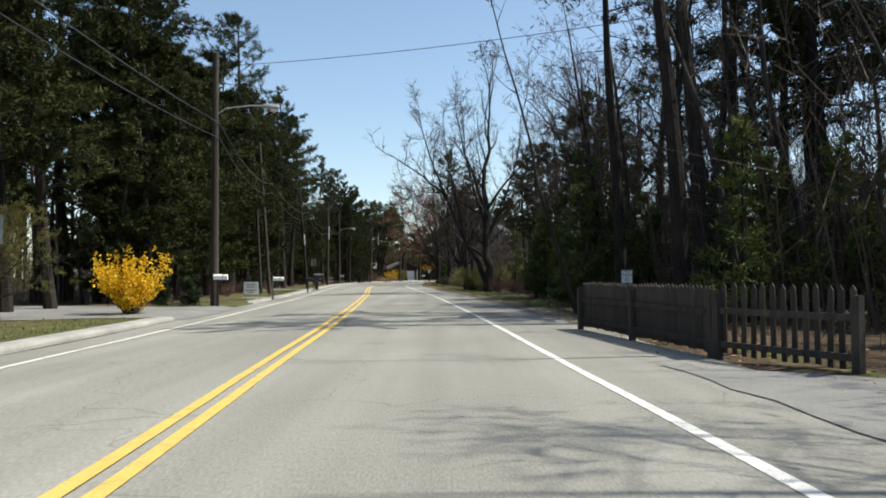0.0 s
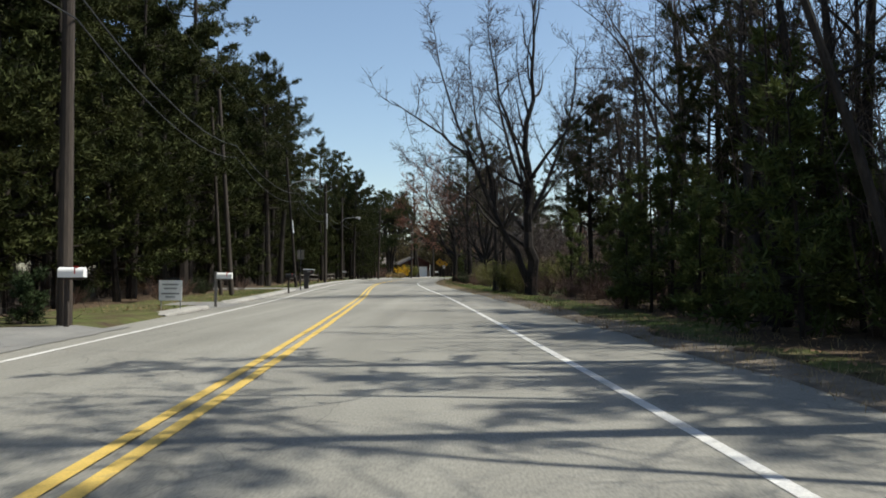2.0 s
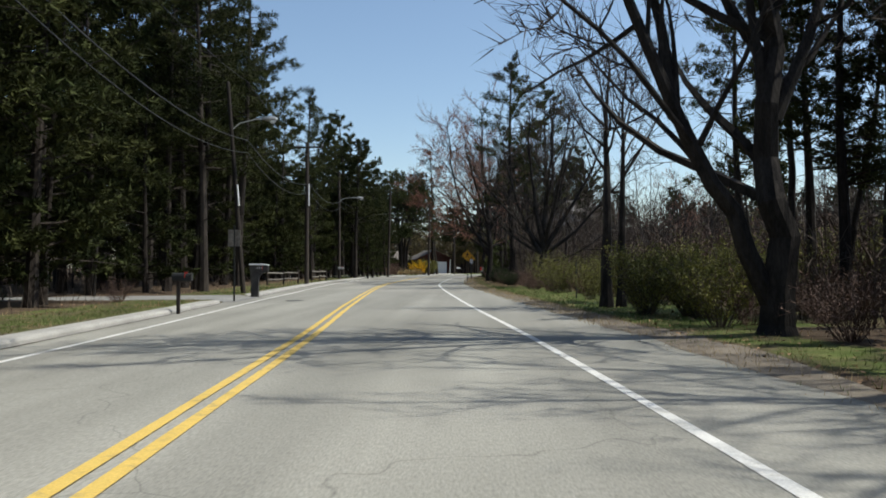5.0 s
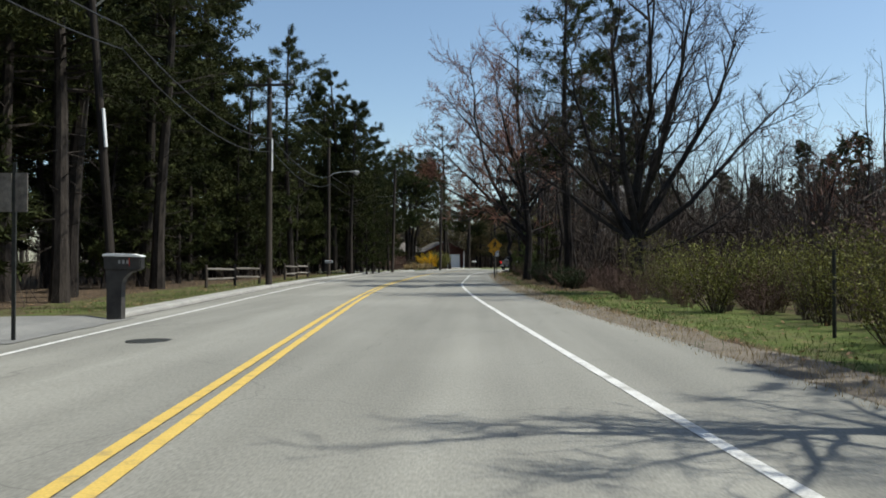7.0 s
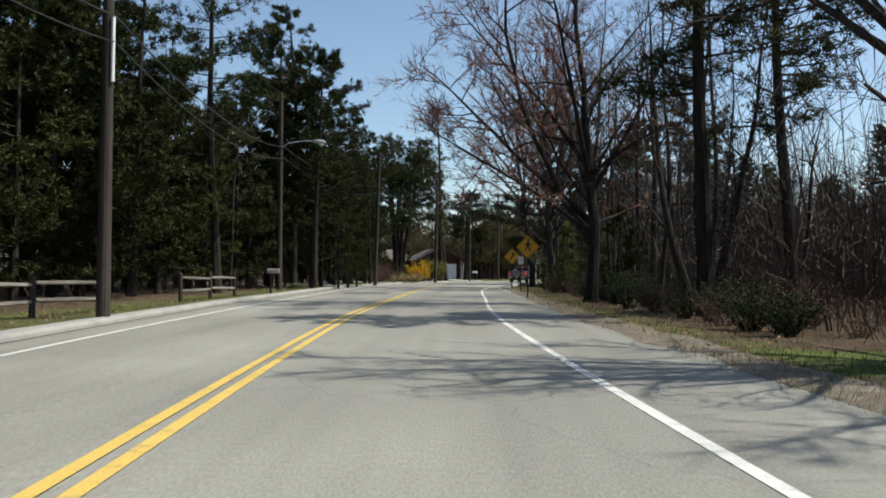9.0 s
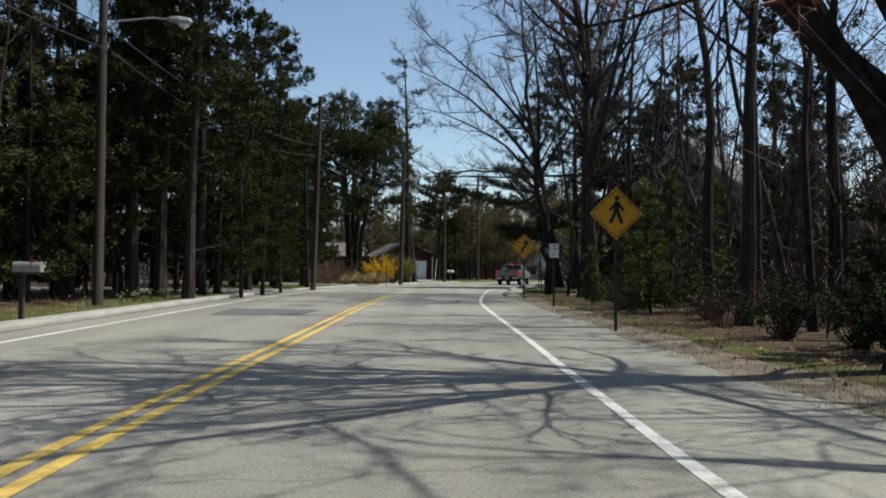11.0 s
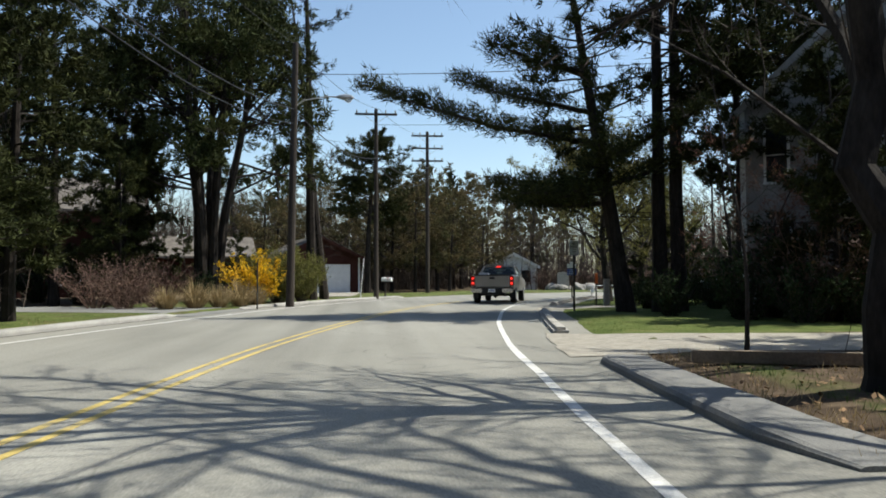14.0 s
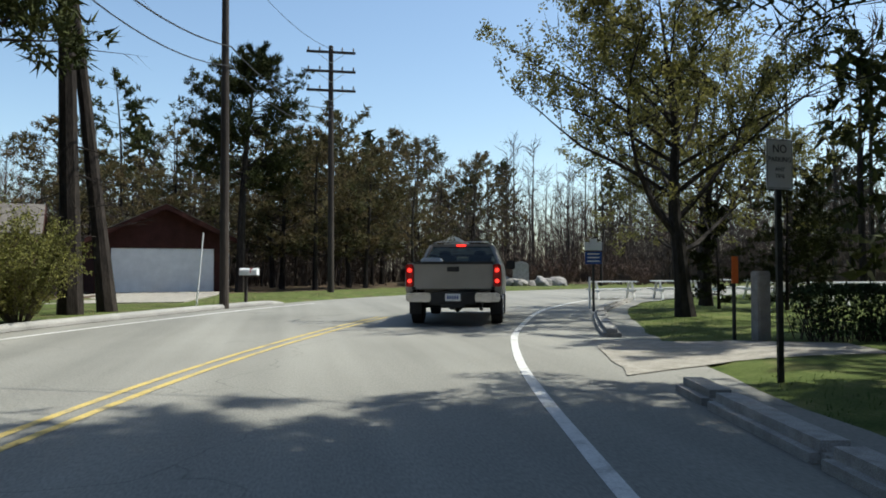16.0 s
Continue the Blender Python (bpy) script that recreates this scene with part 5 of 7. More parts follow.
plant(RUSSET_SHRUB, 7.0, 139.6, 1.8, label="russet-brown shrub in front of the grey house")
plant(SLIM[2], -0.4, 132.4, 0.5, label="thin leafless sapling in a timber-edged bed")
for k, (x, y) in enumerate(((-12.6, 150.6), (-11.8, 151.6), (-11.1, 152.4), (-10.5, 153.6), (-10.0, 154.6))):
    plant(CLUMP, x, y, 0.95 + 0.2 * (k % 2))
for x, y in ((-14.2, 151.2), (-15.4, 151.8), (-13.4, 152.6), (-14.8, 153.0)):
    plant(RUSSET_SHRUB, x, y, 1.5)

for x, y, k, s in ((-17.0, 120.6, 0, 1.1), (-16.4, 121.6, 1, 1.1), (-14.6, 119.4, 2, 1.1), (-15.6, 124.0, 1, 1.0), (-18.8, 125.2, 2, 1.1)):
    plant(PINES[k], x, y, s)
for x, y, s in ((-17.6, 124.4, 1.0), (-15.4, 125.8, 0.85), (-20.0, 121.0, 1.0), (-19.6, 127.0, 0.9), (-22.6, 126.2, 1.0), (-25.5, 137.5, 0.9), (-22.5, 139.0, 0.8), (-20.0, 141.0, 0.8)):
    plant(LOW_PINES[1], x, y, s)
# left of the road: a dark pine wood
scatter(LOW_PINES, 33, 66, -12.5, -9.0, 22, 1.7, 0.9, 1.25, group="pines on the left of the road")
scatter(LOW_PINES, 72, 122, -15, -9.8, 29, 1.7, 0.9, 1.25, group="pines on the left of the road")
scatter([BROWNED], 34, 62, -12.5, -10, 3, 2.0, 0.6, 0.9)
scatter(PINES, 36, 66, -15, -9.6, 16, 2.0, 1.05, 1.3, group="pines on the left of the road")
scatter(PINES, 4, 36, -16, -10.0, 14, 2.0, 0.95, 1.15, group="pines on the left of the road")
scatter(PINES, 72, 114, -17, -10.4, 22, 2.0, 1.05, 1.3, group="pines on the left of the road")
scatter(MID_PINES, 0, 128, -32, -17, 52, 2.4, 0.85, 1.1, group="pines on the left of the road")
scatter(SLIM, 0, 125, -22, -9.5, 24, 1.0)
scatter(MID_PINES, 128, 150, -36, -19, 6, 2.5, 0.7, 0.9)
scatter(BARE, 130, 150, -34, -17, 9, 2.2, 0.8, 1.0)
scatter(LOW_PINES + PINES[:1], 134, 146, -17, -12, 3, 2.0, 0.75, 1.0)
scatter(SLIM, 134, 145, -18, -11, 6, 1.2)
scatter(LOW_PINES, 120, 127, -13, -9.5, 3, 1.8, 0.6, 0.8)
scatter(SLIM + BARE[:1], 112, 127, -16, -9.5, 9, 1.4)
scatter(PINES, 113, 127, -18, -11, 3, 2.4)
scatter(BARE[:1] + BARE[2:3] + SLIM[1:2], 112, 130, -20, -11, 9, 1.6)
scatter(MID_PINES, 158, 196, -40, -30, 10, 2.5)
# right of the road: bare trees and pines
scatter(MID_PINES[2:], 0, 34, 20, 40, 18, 2.6, 0.9, 1.1)
scatter(PINES[3:], 14, 34, 13.0, 24, 7, 2.2, group="pines on the right of the road")
scatter(SLIM, 4, 39, 8.5, 34, 34, 0.9)
scatter(SLIM, 40, 62, 11.0, 15, 5, 0.9, 0.7, 0.95)
scatter(BARE, 0, 20, 11, 24, 8, 2.2)
scatter(BARE, 14, 40, 10, 26, 12, 2.3)
scatter(BARE, 42, 60, 11, 15, 3, 2.3, 0.7, 0.9)
scatter(BARE + [BUDDING], 52, 84, 30, 52, 16, 2.3, 0.5, 0.75)
scatter(YOUNG_PINES, 23, 40, 8.2, 18, 24, 1.1, 0.8, 1.3)
scatter(YOUNG_PINES, 11, 23, 8.6, 15, 12, 1.1, 0.8, 1.3)
scatter(SLIM, 56, 90, 24, 46, 24, 1.2, 0.55, 0.8)
scatter(BARE + [BUDDING], 88, 134, 12, 28, 15, 2.4, 0.55, 0.78)
scatter(SLIM, 96, 124, 8.0, 14, 18, 0.9, 0.75, 1.05)
scatter(SLIM, 83, 122, 14, 30, 34, 0.9, 0.45, 0.7)
scatter(SLIM, 122, 133.5, 9.5, 16, 6, 1.4)
scatter(PINES, 128, 142, 13.5, 24, 4, 2.5, 0.85, 1.0)
scatter(LOW_PINES, 96, 116, 7.8, 13, 6, 2.2, 0.28, 0.42)
# shrubs
scatter([RUSSET_SHRUB], 36, 60, 8.4, 16, 30, 0.8, 0.7, 1.0)
scatter([RUSSET_SHRUB], 46, 80, 15, 28, 46, 1.2, 1.7, 2.6)
scatter([RUSSET_SHRUB, RUSSET_SHRUB, SHRUB], 57, 74, 8.1, 12, 18, 0.5, 0.6, 0.9)
scatter([FEATHER], 60, 77, 9.0, 13.0, 40, 0.5, 0.3, 0.72)
scatter([THICKET_SHRUB, RUSSET_SHRUB, THICKET_SHRUB, FEATHER], 60, 79, 8.9, 15, 34, 0.7, 0.3, 1.0, tilt=9)
scatter([FEATHER], 57, 80, 12.5, 18, 26, 0.6, 0.8, 1.1)
scatter([RUSSET_SHRUB], 73, 88, 10.0, 20, 26, 0.8, 0.8, 1.3)
scatter([SHRUB], 74, 84, 11.0, 18, 6, 0.9, 0.5, 0.8)
scatter([RUSSET_SHRUB], 76, 90, 8.2, 11.0, 14, 0.7, 0.5, 0.95)
scatter([FEATHER], 70, 79, 8.6, 11.5, 9, 0.7, 0.25, 0.5)
scatter([EVERGREEN, RUSSET_SHRUB], 84, 94, 8.2, 10.5, 9, 0.7, 0.6, 0.9)
scatter([SHRUB], 50, 60, 7.4, 8.8, 5, 0.8, 0.8, 1.0)
scatter([RUSSET_SHRUB, EVERGREEN, EVERGREEN], 94, 122, 7.9, 12, 26, 0.8, 0.7, 1.1)
scatter([RUSSET_SHRUB], 120, 131, 7.6, 13, 8, 0.8, 0.5, 0.8)
scatter([EVERGREEN, RUSSET_SHRUB], 34, 66, -11.5, -8.2, 12, 1.0, 0.45, 0.75)
# in front of the red house
for x, y, k in ((-18.2, 155.2, 0.95), (-20.8, 156.6, 1.0), (-16.6, 158.8, 0.85), (-23.5, 155.8, 1.0), (-15.4, 154.6, 0.5), (-26.0, 158.0, 1.0)):
    plant(LOW_PINES[1], x, y, k, label="dense dark conifer in front of the red house")
for x, y, k in ((-17.5, 161.0, 0), (-19.5, 158.5, 3), (-22.0, 163.0, 1)):
    plant(PINES[k], x, y, 0.95)
for x, y, k in ((-16.4, 160.4, 0.72), (-18.2, 163.6, 0.75)):
    plant(LOW_PINES[1], x, y, k, rot=30 * y, label="dense dark conifer in front of the red house")
for x, y, k in ((-16.0, 157.5, 1.5), (-18.5, 159.0, 1.8), (-21.0, 160.5, 1.7), (-23.5, 162.0, 2.0), (-13.0, 159.0, 1.2), (-11.5, 161.0, 1.0)):
    plant(EVERGREEN, x, y, k)
for x, y, k in ((-24.0, 166.0, 0.5), (-20.0, 165.0, 0.45), (-17.5, 164.0, 0.5), (-15.5, 166.0, 0.4), (-12.6, 165.0, 0.4)):
    plant(LOW_PINES[0], x, y, k, label="small dark conifer in front of the red house")
for x, y, k in ((4.6, 133.0, 0.6), (6.4, 131.6, 0.7)):
    plant(LOW_PINES[0], x, y, k)
for x, y, k in ((-14.7, 143.3, 1.0), (-13.6, 138.6, 0.8), (-16.2, 141.0, 1.05), (-18.0, 144.4, 1.0), (-15.0, 136.0, 0.75)):
    plant(LOW_PINES[1], x, y, k)
for x, y in ((15.5, 152.0), (18.5, 148.5), (15.0, 147.0), (20.0, 153.0)):
    plant(BARE[0], x, y, 0.9)
for x, y, k in ((-2.5, 199.0, 0.95), (0.5, 203.0, 1.0), (3.0, 198.0, 0.8), (-6.0, 204.0, 1.0), (6.0, 194.0, 0.75), (-9.5, 199.0, 0.9), (-13.0, 196.0, 0.8)):
    plant(RUSTY_PINE, x, y, k)
for x, y, k in ((-4.0, 193.5, 1.2), (0.8, 191.5, 1.25), (4.0, 200.5, 1.3), (8.0, 210.0, 1.4), (13.5, 211.0, 1.3), (-11.5, 202.0, 1.3), (-19.0, 201.0, 1.3), (-1.0, 209.0, 1.4)):
    plant(RUSTY_PINE, x, y, k, label="pine with rust-tinged needles beyond the bend")
plant(PINES[2], 7.6, 141.2, 0.7, label="dark pine in front of the grey house")
plant(LOW_PINES[0], 6.2, 140.6, 0.75, label="dense dark pine in front of the grey house")
for x, y, k in ((9.0, 195.0, 1.7), (11.5, 195.6, 1.9), (14.0, 195.2, 1.8), (16.5, 194.6, 2.0), (19.0, 193.5, 1.9), (21.5, 192.5, 1.8)):
    plant(RUSSET_SHRUB, x, y, k, label="russet-brown leafless shrub behind a heap of rocks")
for x, y, k in ((4.6, 149.4, 1.0), (5.9, 149.9, 1.2), (7.2, 149.6, 1.1), (8.6, 150.2, 1.2), (10.0, 150.2, 1.1), (6.6, 148.2, 0.9)):
    plant(EVERGREEN, x, y, k, label="low dark evergreen bush under the roadside pines")
for x, y, k in ((6.9, 36.3, 0.62), (7.6, 35.2, 0.55), (6.9, 63.0, 0.7), (7.3, 59.0, 0.7), (-17.0, 108.5, 1.08)):
    plant(HERO_PINE, x, y, k, rot=40 * k * y)
for x, y, k in ((-13.8, 123.6, 0.5), (-13.7, 127.0, 0.55), (-13.6, 130.6, 0.5)):
    plant(LOW_PINES[1], x, y, k, rot=70 * y)
for x, y, k in ((3.6, 121.0, 0.42), (5.6, 122.6, 0.5), (7.2, 120.4, 0.55), (4.4, 125.4, 0.48), (6.6, 126.8, 0.55), (8.6, 124.2, 0.6), (3.0, 128.6, 0.4), (5.4, 117.6, 0.5)):
    plant(LOW_PINES[0], x, y, k, rot=80 * y, label="small dark conifer under the roadside trees")
for x, y, k in ((2.2, 121.4, 1.0), (3.2, 123.6, 1.2), (2.4, 125.6, 1.1), (3.9, 118.8, 1.1), (2.6, 116.4, 1.0), (1.9, 127.6, 0.9), (4.6, 120.2, 1.3)):
    plant(EVERGREEN, x, y, k, rot=60 * y)
for x, y, k in ((-1.5, 187.0, 1.0), (-3.4, 190.0, 1.1), (1.6, 189.0, 0.95), (-14.5, 190.0, 0.9)):
    plant(RUSTY_PINE, x, y, k, rot=50 * y, label="pine with rust-tinged needles beyond the bend")
for _ in range(40):
    x, y = rng.uniform(-32, 10), rng.uniform(191, 203)
    if free(x, y, 2.0) and not (-14 < x < -4 and y < 194):
        plant(rng.choice((BARE[0], BARE[2], SLIM[1])), x, y, rng.uniform(0.5, 0.7))
# beyond the bend
for _ in range(80):
    x, y = rng.uniform(-34, 36), rng.uniform(188, 214)
    if free(x, y, 2.4) and not (4 < x < 24 and y > 196) and not (-14 < x < -4 and y < 194):
        plant(rng.choice(SLIM + BARE[:1] + [BUDDING, RUSTY_PINE]), x, y, rng.uniform(0.6, 0.85))
for x, y in ((19.0, 160.0), (22.0, 156.0), (17.0, 166.5), (20.0, 170.0), (24.0, 163.0), (14.5, 172.5), (18.0, 153.0), (22.0, 168.0)):
    plant(rng.choice(BARE[:3] + SLIM), x, y, rng.uniform(0.8, 1.0))


def far_wood():
    """The wood beyond, as one mass of trees."""
    r = random.Random(77)
    groups = []
    for _ in range(430):
        groups.append((r.uniform(-110, 120), r.uniform(206, 250)))
    for _ in range(60):
        groups.append((r.uniform(16, 60), r.uniform(150, 182)))
    for _ in range(120):
        groups.append((r.uniform(-70, -34), r.uniform(-20, 196)))
    for _ in range(170):
        groups.append((r.uniform(34, 90), r.uniform(-10, 190)))
    for _ in range(40):
        groups.append((r.uniform(-60, 60), r.uniform(-90, -50)))
    field = len(groups)
    for _ in range(150):
        groups.append((r.uniform(26, 52), r.uniform(34, 112)))
    for _ in range(110):
        groups.append((r.uniform(12, 60), r.uniform(98, 150)))
    wood, leaf, twig = Geo(), Geo(), Geo()
    arrays = {id(wood): [], id(leaf): [], id(twig): []}
    faces = {id(wood): [], id(leaf): [], id(twig): []}
    count = {id(wood): 0, id(leaf): 0, id(twig): 0}

    def take(dst, src, m):
        a = np.array(src.v) @ m[0].T + m[1]
        k = id(dst)
        arrays[k].append(a)
        faces[k] += [tuple(i + count[k] for i in f) for f in src.f]
        count[k] += len(src.v)

    def light_pine(seed, h, low):
        q = random.Random(seed)
        w, lf = Geo(), Geo()
        w.tube([V(0, 0, -0.2), V(0.1, 0, h * 0.5), V(0, 0.1, h)], [0.18, 0.13, 0.02], 5)
        for _ in range(150):
            t = low + (1 - low) * q.random()
            k = (t - low) / (1 - low)
            rad = 2.9 * (1.0 - 0.75 * k) * math.sqrt(q.random())
            a = q.uniform(0, 6.283)
            c = V(math.cos(a) * rad, math.sin(a) * rad, t * h + q.uniform(-0.3, 0.3))
            for _k in range(3):
                d = rand_dir(q, 0.2)
                sd = d.cross(rand_dir(q))
                sd = sd.normalized() if sd.length > 1e-3 else V(1, 0, 0)
                lf.needle(c, c + d * q.uniform(0.5, 1.1), q.uniform(0.25, 0.5), sd)
        return w, lf

    def light_bare(seed, h):
        q = random.Random(seed)
        w, tw = Geo(), Geo()
        w.tube([V(0, 0, -0.2), V(0.15, 0, h * 0.5), V(0, 0.2, h)], [0.14, 0.09, 0.015], 5)
        for _ in range(34):
            t = 0.15 + 0.83 * q.random()
            p = V(0.1, 0.1, t * h)
            a = q.uniform(0, 6.283)
            e = p + V(math.cos(a), math.sin(a), q.uniform(0.5, 1.3)).normalized() * h * 0.34 * (1.15 - t) * q.uniform(0.6, 1.3)
            tw.spike(p, e, 0.035)
            for _k in range(5):
                b0 = p.lerp(e, q.uniform(0.25, 0.95))
                tw.tip(b0, b0 + ((e - p).normalized() + rand_dir(q, 0.3) * 0.8).normalized() * q.uniform(0.5, 1.5), 0.022)
        return w, tw
    pine = [light_pine(401, 12, 0.08), light_pine(402, 14.5, 0.25), light_pine(403, 16, 0.4)]
    bare = [light_bare(421, 12), light_bare(422, 14)]
    for k, (x, y) in enumerate(groups):
        if road_offset(x, y) < 9 and road_offset(x, y) > -9:
            continue
        a, s = r.uniform(0, 6.28), r.uniform(0.75, 1.1) * (0.6 if k >= field else 1)
        m = (np.array([[math.cos(a), -math.sin(a), 0], [math.sin(a), math.cos(a), 0], [0, 0, 1]]) * s, np.array([x, y, 0.0]))
        if r.random() < (0.10 if y > 200 else 0.6 if x < 0 else 0.3):
            g = r.choice(pine)
            take(wood, g[0], m)
            take(leaf, g[1], m)
        else:
            g = r.choice(bare)
            take(wood, g[0], m)
            take(twig, g[1], m)
    root = thing("far_wood", Matrix(), "distant mixed wood of pines and leafless trees", "trees", kind="stuff")
    for name, g, mat in (("trunks", wood, BARK), ("needles", leaf, NEEDLES), ("twigs", twig, TWIG)):
        me = bpy.data.meshes.new(name)
        me.from_pydata(np.concatenate(arrays[id(g)]).tolist(), [], faces[id(g)])
        me.materials.append(mat)
        tagged(part(name, me, mat, root), kind="stuff")


far_wood()


# ---------------------------------------------------------------- utility poles, lamps and wires
def utility_pole(x, y, h, r=0.15, lean=(0, 0), arms=0, lamp=None, conduit=None, label="weathered wooden utility pole beside the road", mat=None):
    """lean: degrees; lamp: (height, reach, turn); arms: number of cross arms."""
    p = thing("utility_pole", Matrix.Translation((x, y, spot(x, y))) @ Euler((radians(lean[1]), radians(lean[0]), 0)).to_matrix().to_4x4(), label, "utility pole",
              "poles along the road")
    g = Geo().tube([V(0, 0, -0.3), V(0, 0, h * 0.5), V(0, 0, h - 0.05), V(0, 0, h)], [r, r * 0.85, r * 0.68, r * 0.5], 12)
    part("pole", g, mat or POLE_WOOD, p, smooth=False)
    for a in range(arms):
        z = h - 0.35 - a * 0.95
        part("cross_arm", Geo().box(0, -r * 0.7, z, 2.4, 0.1, 0.12), POLE_WOOD, p, bevel=0.012)
        for k in (-1.1, -0.55, 0.55, 1.1):
            part("insulator", Geo().tube([V(k, -r * 0.7, z + 0.05), V(k, -r * 0.7, z + 0.13), V(k, -r * 0.7, z + 0.16), V(k, -r * 0.7, z + 0.24)],
                                         [0.02, 0.045, 0.05, 0.03], 8), CERAMIC, p)
        for k in (-1, 1):
            part("arm_brace", Geo().tube([V(0, -r * 0.8, z - 0.55), V(k * 0.7, -r * 0.8, z - 0.05)], [0.015, 0.015], 4), STEEL, p)
    if lamp:
        z, reach, turn = lamp
        lp = part("lamp_arm", Geo().tube([V(0, 0, z - 0.35), V(0.4, 0, z - 0.05), V(reach * 0.6, 0, z + 0.1), V(reach - 0.35, 0, z + 0.08)],
                                         [0.03, 0.03, 0.028, 0.028], 6), STEEL, p, "curved grey steel lamp arm",
                  at=Matrix.Rotation(radians(turn), 4, "Z"))
        head = Geo().tube([V(reach - 0.5, 0, z + 0.08), V(reach - 0.4, 0, z + 0.09), V(reach - 0.15, 0, z + 0.07), V(reach + 0.15, 0, z + 0.05), V(reach + 0.22, 0, z + 0.04)],
                          [0.04, 0.085, 0.13, 0.11, 0.03], 8)
        part("lamp_head", head, STEEL, lp, "pale grey street lamp head")
        bowl = Geo().tube([V(reach - 0.12, 0, z - 0.03), V(reach, 0, z - 0.09), V(reach + 0.12, 0, z - 0.03)], [0.07, 0.09, 0.07], 8)
        part("lamp_lens", bowl, WHITE_PAINT, lp)
    if conduit:
        z0, z1 = conduit
        part("conduit", Geo().tube([V(r * 0.95, -0.06, z0), V(r * 0.95, -0.06, z1)], [0.045, 0.045], 6), SIGN_WHITE, p, "pale plastic cable guard")
    return p


POLES = [(-7.0, -10.0, 10.3), (-9.1, 30.6, 10.2), (-11.8, 52.3, 10.4), (-13.0, 73.6, 10.2), (-13.5, 90.0, 9.9), (-15.4, 114.0, 10.8), (-12.9, 136.4, 11.2),
         (-8.7, 155.0, 11.2), (-5.0, 166.4, 11.0), (-1.0, 180.0, 12.2)]
utility_pole(*POLES[0], 0.14)
utility_pole(*POLES[1], 0.165, lamp=(8.0, 2.3, 8), label="brown wooden utility pole with a street lamp and mailbox beside it")
utility_pole(*POLES[2], 0.13, lean=(-4, 0), arms=0, label="leaning grey utility pole at the wood's edge")
utility_pole(-12.5, 52.8, 9.6, 0.1, lean=(-3.2, 0), label="thin stub pole standing beside a leaning utility pole")
utility_pole(*POLES[3], 0.12, lean=(-4.5, 0), lamp=(8.2, 2.0, 5), conduit=(4.2, 5.2), mat=DARK_POLE, label="thin dark leaning pole with a street lamp")
utility_pole(*POLES[4], 0.16, arms=1, conduit=(5.5, 7.0), label="brown utility pole with one cross arm and cable guard")
utility_pole(*POLES[5], 0.15, lamp=(8.1, 2.2, 8), label="wooden utility pole with a street lamp on a long arm")
utility_pole(*POLES[6], 0.16, lean=(1.5, 0), label="grey wooden utility pole with a side bracket at the top")
utility_pole(*POLES[7], 0.18, lean=(1, 0), lamp=(8.8, 2.3, -10), label="stout wooden utility pole with a street lamp by the bushes")
utility_pole(*POLES[8], 0.15, arms=1, label="wooden utility pole with a single cross arm near the garage")
utility_pole(*POLES[9], 0.17, arms=3, label="tall wooden utility pole with three cross arms")


def wire(a, b, sag, r=0.014):
    pts = []
    for k in range(15):
        t = k / 14
        p = a.lerp(b, t)
        p.z -= sag * 4 * t * (1 - t)
        pts.append(p)
    ob = part("power_line", Geo().tube(pts, [r] * 15, 4, cap=False), WIRE)
    return tagged(ob, "black overhead cable slung between wooden poles", "cable", "overhead cables")


for i in range(len(POLES) - 1):
    a, b = POLES[i], POLES[i + 1]
    for dz, r, sag in ((-0.1, 0.010, 0.5), (-2.9, 0.022, 0.7), (-3.5, 0.018, 0.8)):
        wire(V(a[0] + 0.17, a[1], a[2] + dz), V(b[0] + 0.17, b[1], b[2] + dz), sag, r)
wire(V(POLES[1][0], POLES[1][1], 9.6), V(13.0, 20.0, 9.2), 0.4, 0.012)
wire(V(POLES[8][0], POLES[8][1], 10.0), V(22.0, 150.0, 9.5), 0.7, 0.014)
wire(V(POLES[7][0], POLES[7][1], 9.8), V(20.0, 141.0, 9.0), 0.7, 0.014)


# ---------------------------------------------------------------- undergrowth, grass and litter
DEAD_WOOD = material("bleached_dead_wood", two((0.20, 0.17, 0.14), (0.36, 0.32, 0.27)), 6.0, 0.9, bump=0.5, fine=0.3, fine_scale=30, stretch=(3, 3, 0.3), object_random=0.2, spec=0.15)


def fallen_branch(x, y, turn, length, seed):
    """A dead crooked branch on the ground, with broken side twigs."""
    r = random.Random(seed)
    g = Geo()
    pts = [V((i / 5 - 0.5) * length, r.gauss(0, 0.05) * length, 0.05 + 0.03 * r.random() + 0.05 * i * r.random()) for i in range(6)]
    g.tube(pts, [0.035 * (1 - 0.13 * i) for i in range(6)], 6)
    for i in (2, 3, 4):
        d = V(r.uniform(0.3, 0.8), r.choice((-1, 1)) * r.uniform(0.3, 0.8), r.uniform(0.0, 0.35)) * length * 0.22
        g.tube([pts[i], pts[i] + d * 0.5 + V(0, 0, 0.02), pts[i] + d], [0.016, 0.012, 0.006], 5)
    ob = part("fallen_branch", g, DEAD_WOOD, at=Matrix.Translation((x, y, spot(x, y) + 0.02)) @ Matrix.Rotation(radians(turn), 4, "Z"))
    tagged(ob, "bleached dead branch lying on the ground under trees", "branch", "fallen branches by the road")


